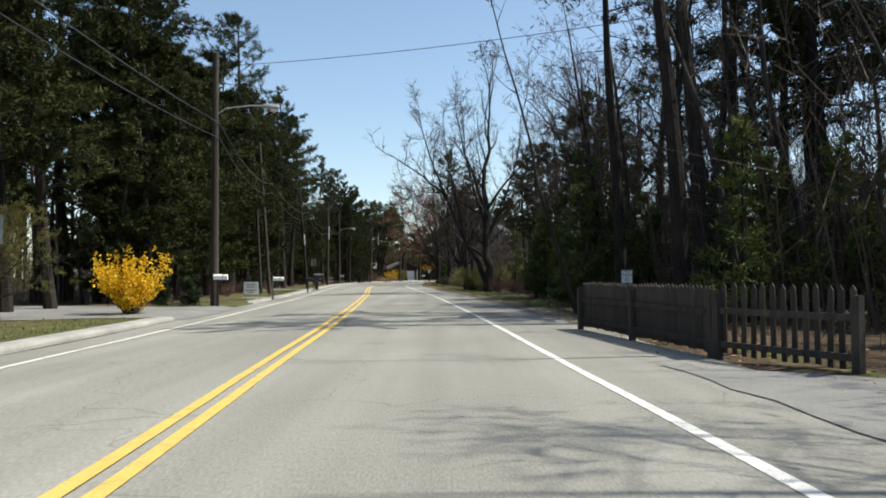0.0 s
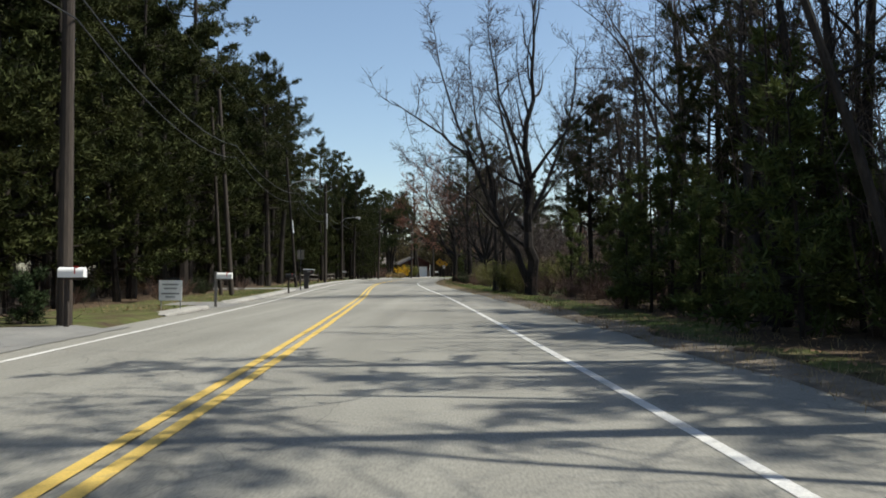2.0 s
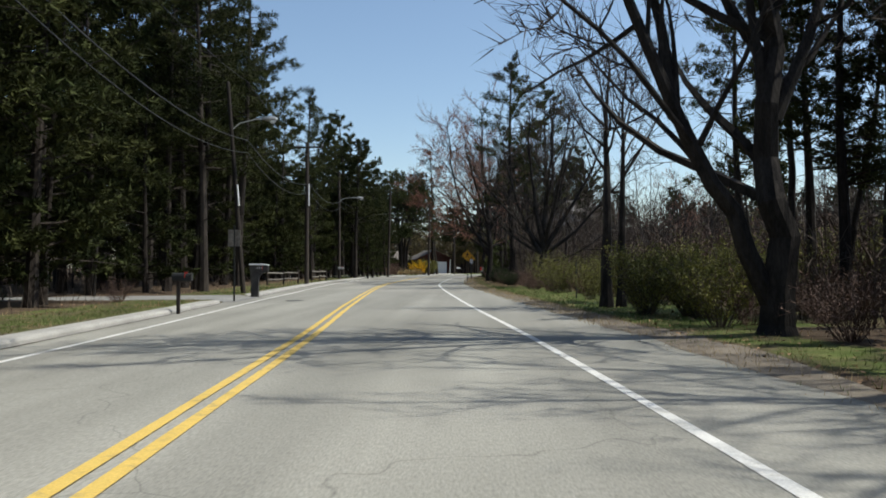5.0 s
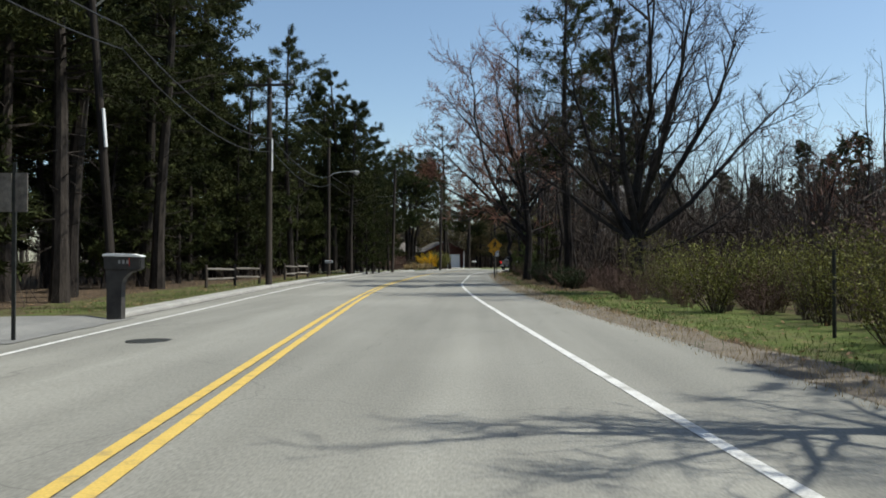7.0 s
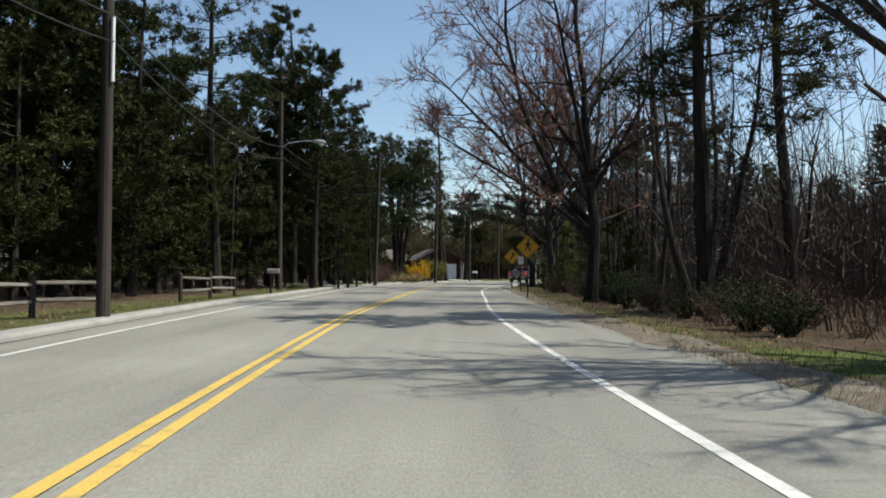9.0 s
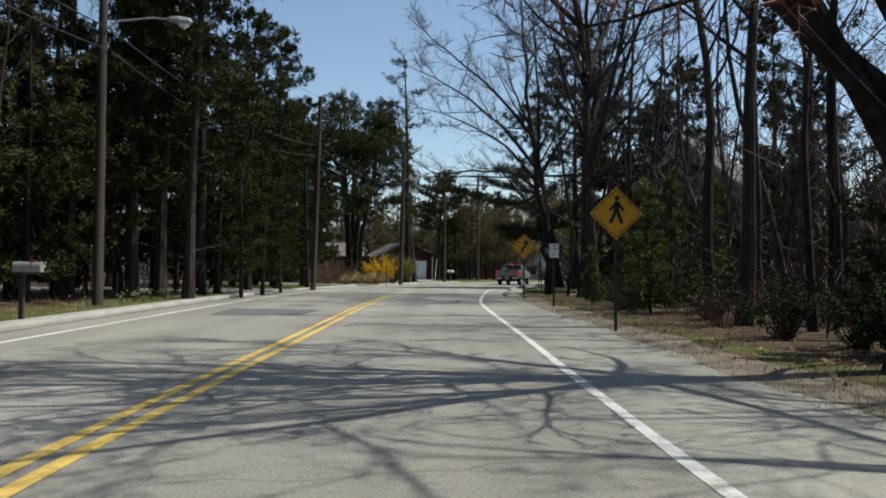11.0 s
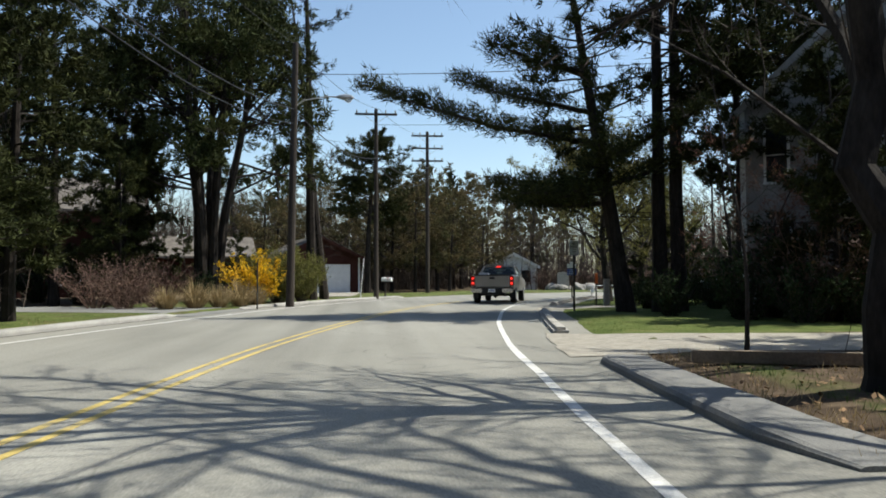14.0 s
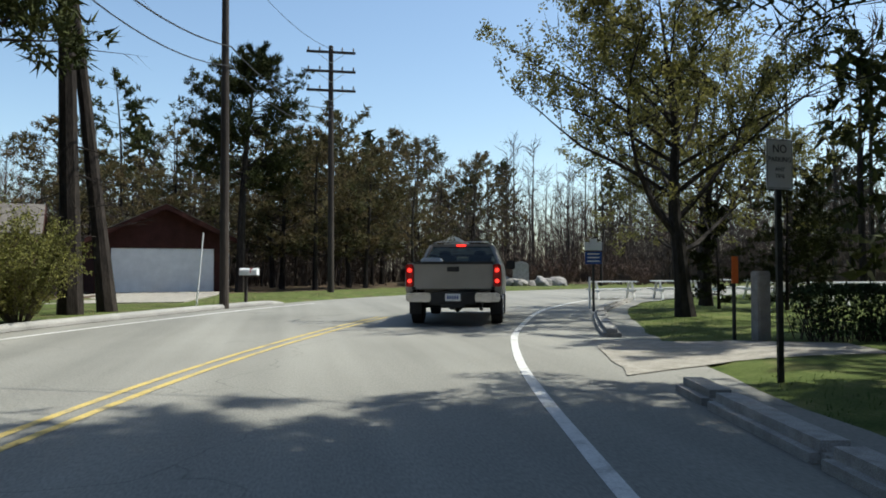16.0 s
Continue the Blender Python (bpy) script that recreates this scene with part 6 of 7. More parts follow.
for n, (x, y, turn, length) in enumerate(((1.1, 128.4, 150, 1.6), (0.6, 126.9, 20, 1.2), (2.2, 127.2, 160, 1.5), (1.7, 125.4, 75, 1.0), (2.6, 123.6, 10, 1.7), (-0.3, 121.4, 120, 0.8),
                                          (0.8, 120.2, 35, 0.7), (3.2, 120.6, 140, 1.4), (2.3, 116.8, 170, 1.3), (4.1, 126.4, 95, 1.8))):
    fallen_branch(x, y, turn, length, 400 + n)


def stuff(name, geo, mat, label, category):
    return tagged(part(name, geo, mat), label, category, kind="stuff")


def underbrush():
    r = random.Random(21)
    g = Geo()
    for _ in range(15000):
        y = r.uniform(-5, 134)
        u = r.choice((-1, 1)) * r.uniform(8.2, 30)
        if u > 0 and 60 < y < 84 and u < 16:
            continue
        if u < 0 and (20 < y < 32 or 65.5 < y < 72.5 or y > 126):
            continue
        p = beside(y, u)
        p.z = spot(p.x, p.y)
        h = r.uniform(0.3, 1.9) * (0.7 if abs(u) < 9.5 else 1)
        g.spike(p, p + (V(0, 0, 1) + rand_dir(r) * 0.55).normalized() * h, r.uniform(0.004, 0.010))
    stuff("underbrush", g, TWIG, "thin brown leafless brush under the trees", "undergrowth")


def grass_and_litter():
    r = random.Random(22)
    g, dry, leafs = Geo(), Geo(), Geo()
    for _ in range(26000):
        y = r.uniform(3, 172) if r.random() < 0.8 else r.uniform(52, 84)
        right = r.random() < 0.62
        if right:
            u = 5.55 + abs(r.gauss(0, 1.4))
            if 134 < y < 139 or 151 < y < 155.5 or y < 10:
                continue
        else:
            u = -5.85 - left_extra(y) - abs(r.gauss(0, 1.3))
            if 22 < y < 36 or 40.4 < y < 44.6 or 65.8 < y < 72 or 126.8 < y < 134.3 or 145.4 < y < 151.4:
                continue
        p = beside(y, u)
        w = turf_share(road_offset(p.x, p.y), p.x, p.y) + 0.6 * noise.noise(V(p.x * 0.7, p.y * 0.7, 0))
        dest = g if w > 0.32 else dry
        p.z = spot(p.x, p.y) + 0.01
        for _k in range(2):
            q = p + V(r.gauss(0, 0.05), r.gauss(0, 0.05), 0)
            h = r.uniform(0.05, 0.13) * (1.6 if dest is dry else 1) * (0.6 if y > 137 else 1)
            dest.needle(q, q + (V(0, 0, 1) + rand_dir(r) * 0.6).normalized() * h, 0.012, V(r.gauss(0, 1), r.gauss(0, 1), 0.01).normalized())
    for _ in range(9000):
        y = r.uniform(3, 134)
        u = (5.4 + abs(r.gauss(0, 2.2))) if r.random() < 0.65 else -(6.0 + left_extra(y) + abs(r.gauss(0, 2.5)))
        if u < 0 and (22 < y < 36 or 65.8 < y < 72 or 126.8 < y < 134.3):
            continue
        p = beside(y, u)
        p.z = spot(p.x, p.y) + r.uniform(0.02, 0.05)
        d = V(r.gauss(0, 1), r.gauss(0, 1), r.gauss(0, 0.25)).normalized()
        leafs.blade(p, p + d * r.uniform(0.05, 0.11), 0.05, d.cross(V(r.gauss(0, 0.3), r.gauss(0, 0.3), 1)))
    stuff("grass", g, GRASS, "short green spring grass on the verges", "grass")
    stuff("dry_grass", dry, DRY_GRASS, "dry straw-coloured grass along the road's edge", "grass")
    stuff("leaf_litter", leafs, LITTER, "fallen brown leaves on the verges", "leaves")


def thicket():
    """Dense grey-brown brush and saplings that close the view under the trees."""
    r = random.Random(23)
    g = Geo()

    def stem(x, y, h, wide=1.0):
        p = V(x, y, -0.1)
        q = p + (V(0, 0, 1) + rand_dir(r) * 0.22).normalized() * h
        g.spike(p, q, r.uniform(0.012, 0.035) * wide)
        for _k in range(8):
            a = p.lerp(q, r.uniform(0.15, 0.95))
            g.tip(a, a + (V(0, 0, 0.8) + rand_dir(r) * 0.8).normalized() * h * r.uniform(0.12, 0.38), 0.012 * wide)
    for _ in range(5200):
        p = beside(r.uniform(-10, 134), r.uniform(17, 46))
        stem(p.x, p.y, r.uniform(2.0, 6.0))
    for _ in range(1300):
        p = beside(r.uniform(6, 38), r.uniform(9.5, 24))
        stem(p.x, p.y, r.uniform(2.5, 9.0))
    for _ in range(3800):
        p = beside(r.uniform(38, 104), r.uniform(15, 48))
        stem(p.x, p.y, r.uniform(2.0, 5.5), 1.5)
    for _ in range(500):
        p = beside(r.uniform(40, 56), r.uniform(10, 16))
        stem(p.x, p.y, r.uniform(0.8, 2.4))
    for _ in range(900):
        p = beside(r.uniform(86, 122), r.uniform(9.5, 22))
        stem(p.x, p.y, r.uniform(2.5, 8.0))
    for _ in range(2600):
        p = beside(r.uniform(0, 150), r.uniform(-40, -14))
        stem(p.x, p.y, r.uniform(1.5, 5.0))
    for _ in range(6500):
        x, y = r.uniform(-50, 70), r.uniform(194, 228)
        if 4 < x < 24 and 196 < y < 208 or -14 < x < -4 and y < 200:
            continue
        stem(x, y, r.uniform(2.5, 9.5), 1.9)
    for _ in range(3000):
        x, y = r.uniform(-50, 70), r.uniform(200, 226)
        if not (4 < x < 24 and y < 208):
            stem(x, y, r.uniform(1.0, 4.0), 3.0)
    for _ in range(700):
        stem(r.uniform(18, 45), r.uniform(146, 176), r.uniform(2.0, 6.0))
    stuff("thicket", g, TWIG, "dense grey-brown thicket of leafless saplings", "undergrowth")


underbrush()
thicket()
grass_and_litter()



# ---------------------------------------------------------------- the pickup truck
def pickup_truck(x, y, turn):
    """Crew and bed seen from behind; local +y is forward, the origin is under the tailgate."""
    t = thing("pickup_truck", Matrix.Translation((x, y, 0.0)) @ Matrix.Rotation(radians(turn), 4, "Z"),
              "silver-beige full-size pickup truck with its brake lamps lit", "truck")
    W = 1.0
    # bed sides with bulged shoulders
    prof = [(-W + 0.04, 0.62), (-W - 0.0, 0.80), (-W, 1.05), (-W + 0.03, 1.24), (-W + 0.07, 1.30), (-W + 0.16, 1.31), (-W + 0.18, 0.75)]
    for s, nm in ((1, "bed_side"), (-1, "bed_side")):
        g = Geo().prism([(a * s, z) for a, z in prof], 0.06, 2.1)
        part(nm, g, TRUCK_PAINT, t, bevel=0.012)
    part("bed_floor", Geo().box(0, 1.05, 0.78, 1.7, 2.05, 0.06), BLACK, t)
    part("tailgate", Geo().box(0, 0.05, 1.02, 1.60, 0.09, 0.55), TRUCK_PAINT, t, "silver-beige tailgate", bevel=0.025)
    # a black strip stands in for the rail's shadow on the tailgate's top
    tg = part("tailgate_cap", Geo().box(0, 0.045, 1.30, 1.64, 0.125, 0.05), BLACK, t, "black strip for the rail's shadow along the tailgate's top edge", bevel=0.008)
    part("tailgate_handle", Geo().box(0, -0.005, 1.17, 0.25, 0.03, 0.1), BLACK, t, "black handle bezel", bevel=0.01)
    for s in (-1, 1):
        lamp = part("tail_lamp", Geo().box(s * 0.895, 0.045, 1.04, 0.165, 0.13, 0.46), LENS_RED, t, "tall red tail lamp", bevel=0.02)
        for z in (0.93, 1.15):
            part("brake_lamp", Geo().tube([V(s * 0.895, -0.024, z), V(s * 0.895, -0.032, z)], [0.042, 0.038], 12), BRAKE, lamp, "glowing round brake lamp")
        part("bumper_end", Geo().box(s * 0.70, -0.07, 0.60, 0.52, 0.16, 0.19), CHROME, t, "bright chrome bumper end", bevel=0.03)
    part("bumper_step", Geo().box(0, -0.055, 0.58, 0.94, 0.15, 0.26), BLACK, t, "black bumper step pad", bevel=0.02)
    plate = part("number_plate", Geo().box(0, -0.127, 0.60, 0.31, 0.012, 0.15), SIGN_WHITE, t, "white number plate")
    for k in range(5):
        part("plate_bar", Geo().box(-0.1 + k * 0.05, -0.136, 0.6, 0.03, 0.004, 0.07), SIGN_BLUE, plate)
    part("tow_hitch", Geo().box(0, -0.09, 0.42, 0.5, 0.1, 0.07).box(0, -0.14, 0.40, 0.12, 0.14, 0.09), DARK_STEEL, t, bevel=0.01)
    # frame and axle
    part("rear_axle", Geo().tube([V(-0.8, 1.15, 0.39), V(-0.12, 1.15, 0.39), V(0, 1.15, 0.39), V(0.12, 1.15, 0.39), V(0.8, 1.15, 0.39)], [0.06, 0.07, 0.17, 0.07, 0.06], 10), DARK_STEEL, t)
    part("exhaust_pipe", Geo().tube([V(0.55, 0.9, 0.45), V(0.56, 0.1, 0.42), V(0.57, -0.02, 0.36)], [0.04, 0.04, 0.04], 8), DARK_STEEL, t)
    part("chassis", Geo().box(-0.5, 2.6, 0.55, 0.1, 5.0, 0.16).box(0.5, 2.6, 0.55, 0.1, 5.0, 0.16).box(0, 0.9, 0.55, 1.0, 0.9, 0.12), BLACK, t)
    # cab
    cab_low = [(-0.97, 0.55), (-1.0, 0.85), (-1.0, 1.08), (-0.97, 1.27), (0.97, 1.27), (1.0, 1.08), (1.0, 0.85), (0.97, 0.55)]
    part("cab_body", Geo().prism(cab_low, 2.14, 4.35), TRUCK_PAINT, t, bevel=0.02)
    part("bonnet", Geo().prism([(-0.97, 0.55), (-1.0, 0.9), (-0.93, 1.16), (0.93, 1.16), (1.0, 0.9), (0.97, 0.55)], 4.36, 5.65), TRUCK_PAINT, t, bevel=0.03)
    part("front_bumper", Geo().box(0, 5.72, 0.58, 1.95, 0.18, 0.3), CHROME, t, bevel=0.04)
    roof = Geo()
    ring_lo = [(-0.92, 2.2), (0.92, 2.2), (0.92, 4.1), (-0.92, 4.1)]
    ring_hi = [(-0.72, 2.42), (0.72, 2.42), (0.72, 3.55), (-0.72, 3.55)]
    roof.box(0, 2.98, 1.73, 1.46, 1.15, 0.06)
    part("roof", roof, TRUCK_PAINT, t, bevel=0.025)
    for (a, b), (c, d) in zip(ring_lo, ring_hi):
        part("roof_pillar", Geo().tube([V(a, b, 1.25), V(c, d, 1.72)], [0.06, 0.05], 6), TRUCK_PAINT, t)

    def pane(pts, nm):
        g = Geo()
        g.v = pts
        g.f = [(0, 1, 2, 3)]
        ob = part(nm, g, GLASS, t, "tinted glass")
        ob.visible_shadow = False
    pane([(-0.86, 2.2, 1.28), (0.86, 2.2, 1.28), (0.69, 2.41, 1.70), (-0.69, 2.41, 1.70)], "rear_window")
    pane([(0.86, 4.08, 1.28), (-0.86, 4.08, 1.28), (-0.69, 3.55, 1.70), (0.69, 3.55, 1.70)], "windscreen")
    for s in (-1, 1):
        pane([(s * 0.93, 2.3, 1.28), (s * 0.93, 4.0, 1.28), (s * 0.73, 3.5, 1.70), (s * 0.73, 2.5, 1.70)], "side_window")
        part("mirror", Geo().box(s * 1.14, 3.85, 1.28, 0.22, 0.1, 0.22).box(s * 1.0, 3.87, 1.22, 0.12, 0.05, 0.06), BLACK, t, "black door mirror", bevel=0.02)
        part("seat", Geo().box(s * 0.42, 2.95, 1.05, 0.55, 0.2, 0.72).box(s * 0.42, 2.95, 1.42, 0.28, 0.1, 0.2), BLACK, t, "dark seat with its head restraint", bevel=0.04)
    part("high_brake_lamp", Geo().box(0, 2.385, 1.727, 0.22, 0.02, 0.035), BRAKE, t, "lit high-level brake lamp")
    part("rear_shelf", Geo().box(0, 2.6, 1.2, 1.7, 0.5, 0.1), BLACK, t, "dark cab trim below the rear window")
    part("dashboard", Geo().box(0, 3.9, 1.2, 1.75, 0.4, 0.25), BLACK, t, "dark dashboard")
    part("headliner", Geo().box(0, 2.98, 1.68, 1.36, 1.05, 0.03), BLACK, t, "dark cab headliner")
    part("roof_rack", Geo().tube([V(-0.66, 2.5, 1.775), V(-0.6, 2.5, 1.815), V(0.6, 2.5, 1.815), V(0.66, 2.5, 1.775)], [0.014] * 4, 6), STEEL, t)
    part("tool_box", Geo().prism([(-0.87, 1.2), (-0.87, 1.38), (-0.82, 1.43), (-0.45, 1.43), (-0.40, 1.38), (-0.40, 1.2)], 1.6, 1.95), WHITE_PAINT, t, "white box in the truck bed", bevel=0.01)
    for s in (-1, 1):
        for yy in (1.15, 4.8):
            w = part("wheel", Geo().tube([V(s * 0.99, yy, 0.39), V(s * 0.97, yy, 0.39), V(s * 0.75, yy, 0.39), V(s * 0.73, yy, 0.39)], [0.34, 0.39, 0.39, 0.34], 28), RUBBER, t, "black tyre")
            part("rim", Geo().tube([V(s * 0.965, yy, 0.39), V(s * 1.0, yy, 0.39), V(s * 1.005, yy, 0.39)], [0.24, 0.23, 0.06], 18), CHROME, w)
            if yy < 2:
                part("mud_flap", Geo().box(s * 0.86, yy - 0.5, 0.42, 0.26, 0.02, 0.4), BLACK, t)
    return t


pickup_truck(TRUCK[0], TRUCK[1], TRUCK[2])


# ---------------------------------------------------------------- signs
def diamond(side, t=0.004):
    d = side / math.sqrt(2)
    return Geo().prism([(0, -d), (d, 0), (0, d), (-d, 0)], -t / 2, t / 2)


def sign_post(x, y, turn, h, label, category="road sign", mat=DARK_STEEL, r=0.03):
    s = thing("road_sign", Matrix.Translation((x, y, spot(x, y))) @ Matrix.Rotation(radians(turn), 4, "Z"), label, category)
    part("post", Geo().prism([(-r, -0.02), (-r * 0.4, -0.02), (-r * 0.4, 0.01), (r * 0.4, 0.01), (r * 0.4, -0.02), (r, -0.02), (r, 0.02), (-r, 0.02)], 0, 1)
         if False else Geo().box(0, 0.02, h / 2 - 0.15, r * 2, 0.035, h + 0.3), mat, s, "dark steel sign post", bevel=0.004)
    return s


def bar(geo, a, b, w, y0, y1):
    """A straight bar from a to b in the sign's plane."""
    a, b = Vector(a), Vector(b)
    d = (b - a).normalized()
    n = Vector((-d.y, d.x)) * w / 2
    geo.prism([tuple(a + n), tuple(a - n), tuple(b - n), tuple(b + n)], y0, y1)


def warning_diamond(x, y, turn, z, side, symbol, label):
    s = sign_post(x, y, turn, z + side * 0.6, label)
    plate = part("plate", diamond(side), SIGN_YELLOW, s, "yellow diamond plate", at=Matrix.Translation((0, -0.01, z)))
    b = Geo()
    d = side / math.sqrt(2) - 0.05
    for k in range(4):
        a0, a1 = math.pi / 2 * k, math.pi / 2 * (k + 1)
        bar(b, (d * math.cos(a0), d * math.sin(a0)), (d * math.cos(a1), d * math.sin(a1)), 0.014, -0.0075, -0.0045)
    part("border", b, SIGN_BLACK, plate)
    g = Geo()
    k = side / 0.76
    if symbol == "crossing":
        # a plain walking pictogram of straight bars
        for a, c, w in (((0.0, 0.06), (0.02, 0.24), 0.12), ((0.0, 0.08), (-0.12, -0.20), 0.07), ((0.01, 0.08), (0.12, -0.20), 0.07), ((0.02, 0.22), (-0.14, 0.06), 0.05), ((0.03, 0.22), (0.15, 0.06), 0.05)):
            bar(g, (a[0] * k, a[1] * k), (c[0] * k, c[1] * k), w * k, -0.0075, -0.0045)
        g.prism([(0.02 * k + 0.055 * k * math.cos(w * 0.524), 0.31 * k + 0.055 * k * math.sin(w * 0.524)) for w in range(12)], -0.0075, -0.0045)
    else:
        # an arrow that winds to the right
        path = [(-0.10, -0.26), (-0.10, -0.16), (-0.04, -0.06), (0.05, 0.0), (0.08, 0.08), (0.08, 0.14)]
        for a, c in zip(path, path[1:]):
            bar(g, (a[0] * k, a[1] * k), (c[0] * k, c[1] * k), 0.10 * k, -0.0075, -0.0045)
        g.prism([(-0.06 * k, 0.12 * k), (0.22 * k, 0.12 * k), (0.08 * k, 0.30 * k)], -0.0075, -0.0045)
    part("symbol", g, SIGN_BLACK, plate, "black painted symbol")
    return s


def text_mesh(txt, size, x, z, parent, mat, y=-0.006):
    c = bpy.data.curves.new("lettering", "FONT")
    c.body, c.size, c.align_x, c.align_y, c.extrude = txt, size, "CENTER", "CENTER", 0.001
    ob = bpy.data.objects.new("lettering", c)
    scene.collection.objects.link(ob)
    dg = bpy.context.evaluated_depsgraph_get()
    me = bpy.data.meshes.new_from_object(ob.evaluated_get(dg))
    bpy.data.objects.remove(ob)
    me.materials.clear()
    me.materials.append(mat)
    o = new("lettering", me)
    o.parent = parent
    o.matrix_basis = Matrix.Translation((x, y, z)) @ Matrix.Rotation(radians(90), 4, "X")
    return o


def no_parking(x, y, turn, z, w=0.305, h=0.457, bars=1):
    s = sign_post(x, y, turn, z + h * 0.45, "white no-parking sign on a dark steel post", r=0.035)
    p = part("plate", Geo().box(0, 0, 0, w, 0.004, h), SIGN_WHITE, s, "white plate with dark lettering", bevel=0.0015, at=Matrix.Translation((0, -0.006, z)))
    for txt, size, zz in (("NO", 0.115, 0.15), ("PARKING", 0.07, 0.045), ("ANY", 0.06, -0.055), ("TIME", 0.06, -0.125)):
        text_mesh(txt, size, 0, zz, p, SIGN_BLACK)
    b = Geo()
    for q in ((-1, 0), (1, 0)):
        b.box(q[0] * (w / 2 - 0.012), -0.003, 0, 0.005, 0.002, h - 0.02)
    for q in (-1, 1):
        b.box(0, -0.003, q * (h / 2 - 0.012), w - 0.02, 0.002, 0.005)
    part("border", b, SIGN_BLACK, p)
    return s


warning_diamond(-2.5, 107.3, 0, 2.34, 0.73, "crossing", "yellow diamond crossing warning sign at the wood's edge")
warning_diamond(-2.2, 124.95, 3, 2.26, 0.76, "curve", "yellow diamond winding-road warning sign on a dark post")
no_parking(-2.13, 117.3, 2, 1.87)
no_parking(1.75, 148.9, 8, 2.22, 0.34, 0.51)
no_parking(5.1, 21.3, 0, 1.06, 0.305, 0.36)


def blue_sign(x, y):
    s = sign_post(x, y, -10, 2.1, "small blue sign and pale panel on a thin post")
    part("plate", Geo().box(0, -0.01, 1.55, 0.46, 0.005, 0.34), SIGN_BLUE, s, "blue plate", bevel=0.002)
    part("top_plate", Geo().prism([(-0.24, 1.76), (0.24, 1.76), (0.24, 1.98), (0.1, 1.98), (0.1, 2.08), (-0.1, 2.08), (-0.1, 1.98), (-0.24, 1.98)], -0.012, -0.008), SIGN_WHITE, s, "pale plate")
    for k in range(3):
        part("writing_bar", Geo().box(0, -0.014, 1.66 - k * 0.1, 0.34, 0.003, 0.035), SIGN_WHITE, s)


blue_sign(5.2, 162.0)


def double_board(x, y):
    """Two boards on one post beside the drive."""
    s = sign_post(x, y, 5, 3.0, "two grey boards side by side on one dark post", r=0.03)
    for k in (-0.19, 0.19):
        part("board", Geo().box(k * 0.68, -0.015, 2.5, 0.2, 0.02, 0.64), RAIL_WOOD, s, bevel=0.004)


double_board(-11.2, 66.4)


def yard_sign(x, y):
    s = thing("yard_sign", Matrix.Translation((x, y, spot(x, y))), "white yard sign with small unreadable print", "sign")
    part("board", Geo().box(0, 0, 0.62, 0.72, 0.02, 0.62), SIGN_WHITE, s, bevel=0.004)
    for k in (-0.3, 0.3):
        part("leg", Geo().box(k, 0.02, 0.2, 0.03, 0.02, 0.7), STEEL, s)
    for z, w in ((0.8, 0.5), (0.68, 0.4), (0.52, 0.55), (0.42, 0.3)):
        part("writing_bar", Geo().box(0, -0.013, z, w, 0.004, 0.05), STEEL, s)
    part("top_rider", Geo().box(0.05, 0, 0.98, 0.5, 0.02, 0.06), BLACK, s)


yard_sign(-9.4, 37.6)


# ---------------------------------------------------------------- mailboxes
def mailbox(x, y, turn, z, mat, post_mat, label, length=0.52, w=0.2, tall_post=0.0):
    m = thing("mailbox", Matrix.Translation((x, y, spot(x, y))) @ Matrix.Rotation(radians(turn), 4, "Z"), label, "mailbox", "mailboxes along the road")
    prof = [(-w / 2, 0), (-w / 2, 0.13)] + [(-w / 2 * math.cos(k * math.pi / 6), 0.13 + w / 2 * 0.85 * math.sin(k * math.pi / 6)) for k in range(1, 6)] + [(w / 2, 0.13), (w / 2, 0)]
    body = part("box", Geo().prism(prof, -length / 2, length / 2, "x"), mat, m, bevel=0.006, at=Matrix.Translation((0, 0, z)))
    part("door", Geo().prism([(a * 1.03, b * 1.02) for a, b in prof], length / 2 + 0.002, length / 2 + 0.014, "x"), mat, body)
    part("flag", Geo().box(0.1, -w / 2 - 0.012, 0.16, 0.025, 0.006, 0.16).box(0.14, -w / 2 - 0.012, 0.22, 0.08, 0.006, 0.05), SIGN_RED, body)
    part("post", Geo().box(-0.1 if not tall_post else -0.3, 0, (z + tall_post) / 2 - 0.1, 0.09, 0.09, z + tall_post + 0.2), post_mat, m, bevel=0.008)
    part("arm", Geo().box(0, 0, z - 0.03, length * 0.9, 0.12, 0.04), post_mat, m, bevel=0.005)
    return m


mailbox(-8.75, 30.2, 5, 1.08, SIGN_WHITE, POLE_WOOD, "mailbox on a wooden post in front of a utility pole")
mailbox(-8.85, 41.3, 5, 1.08, WHITE_PAINT, RAIL_WOOD, "white mailbox on a tall pale wooden post", tall_post=0.25)


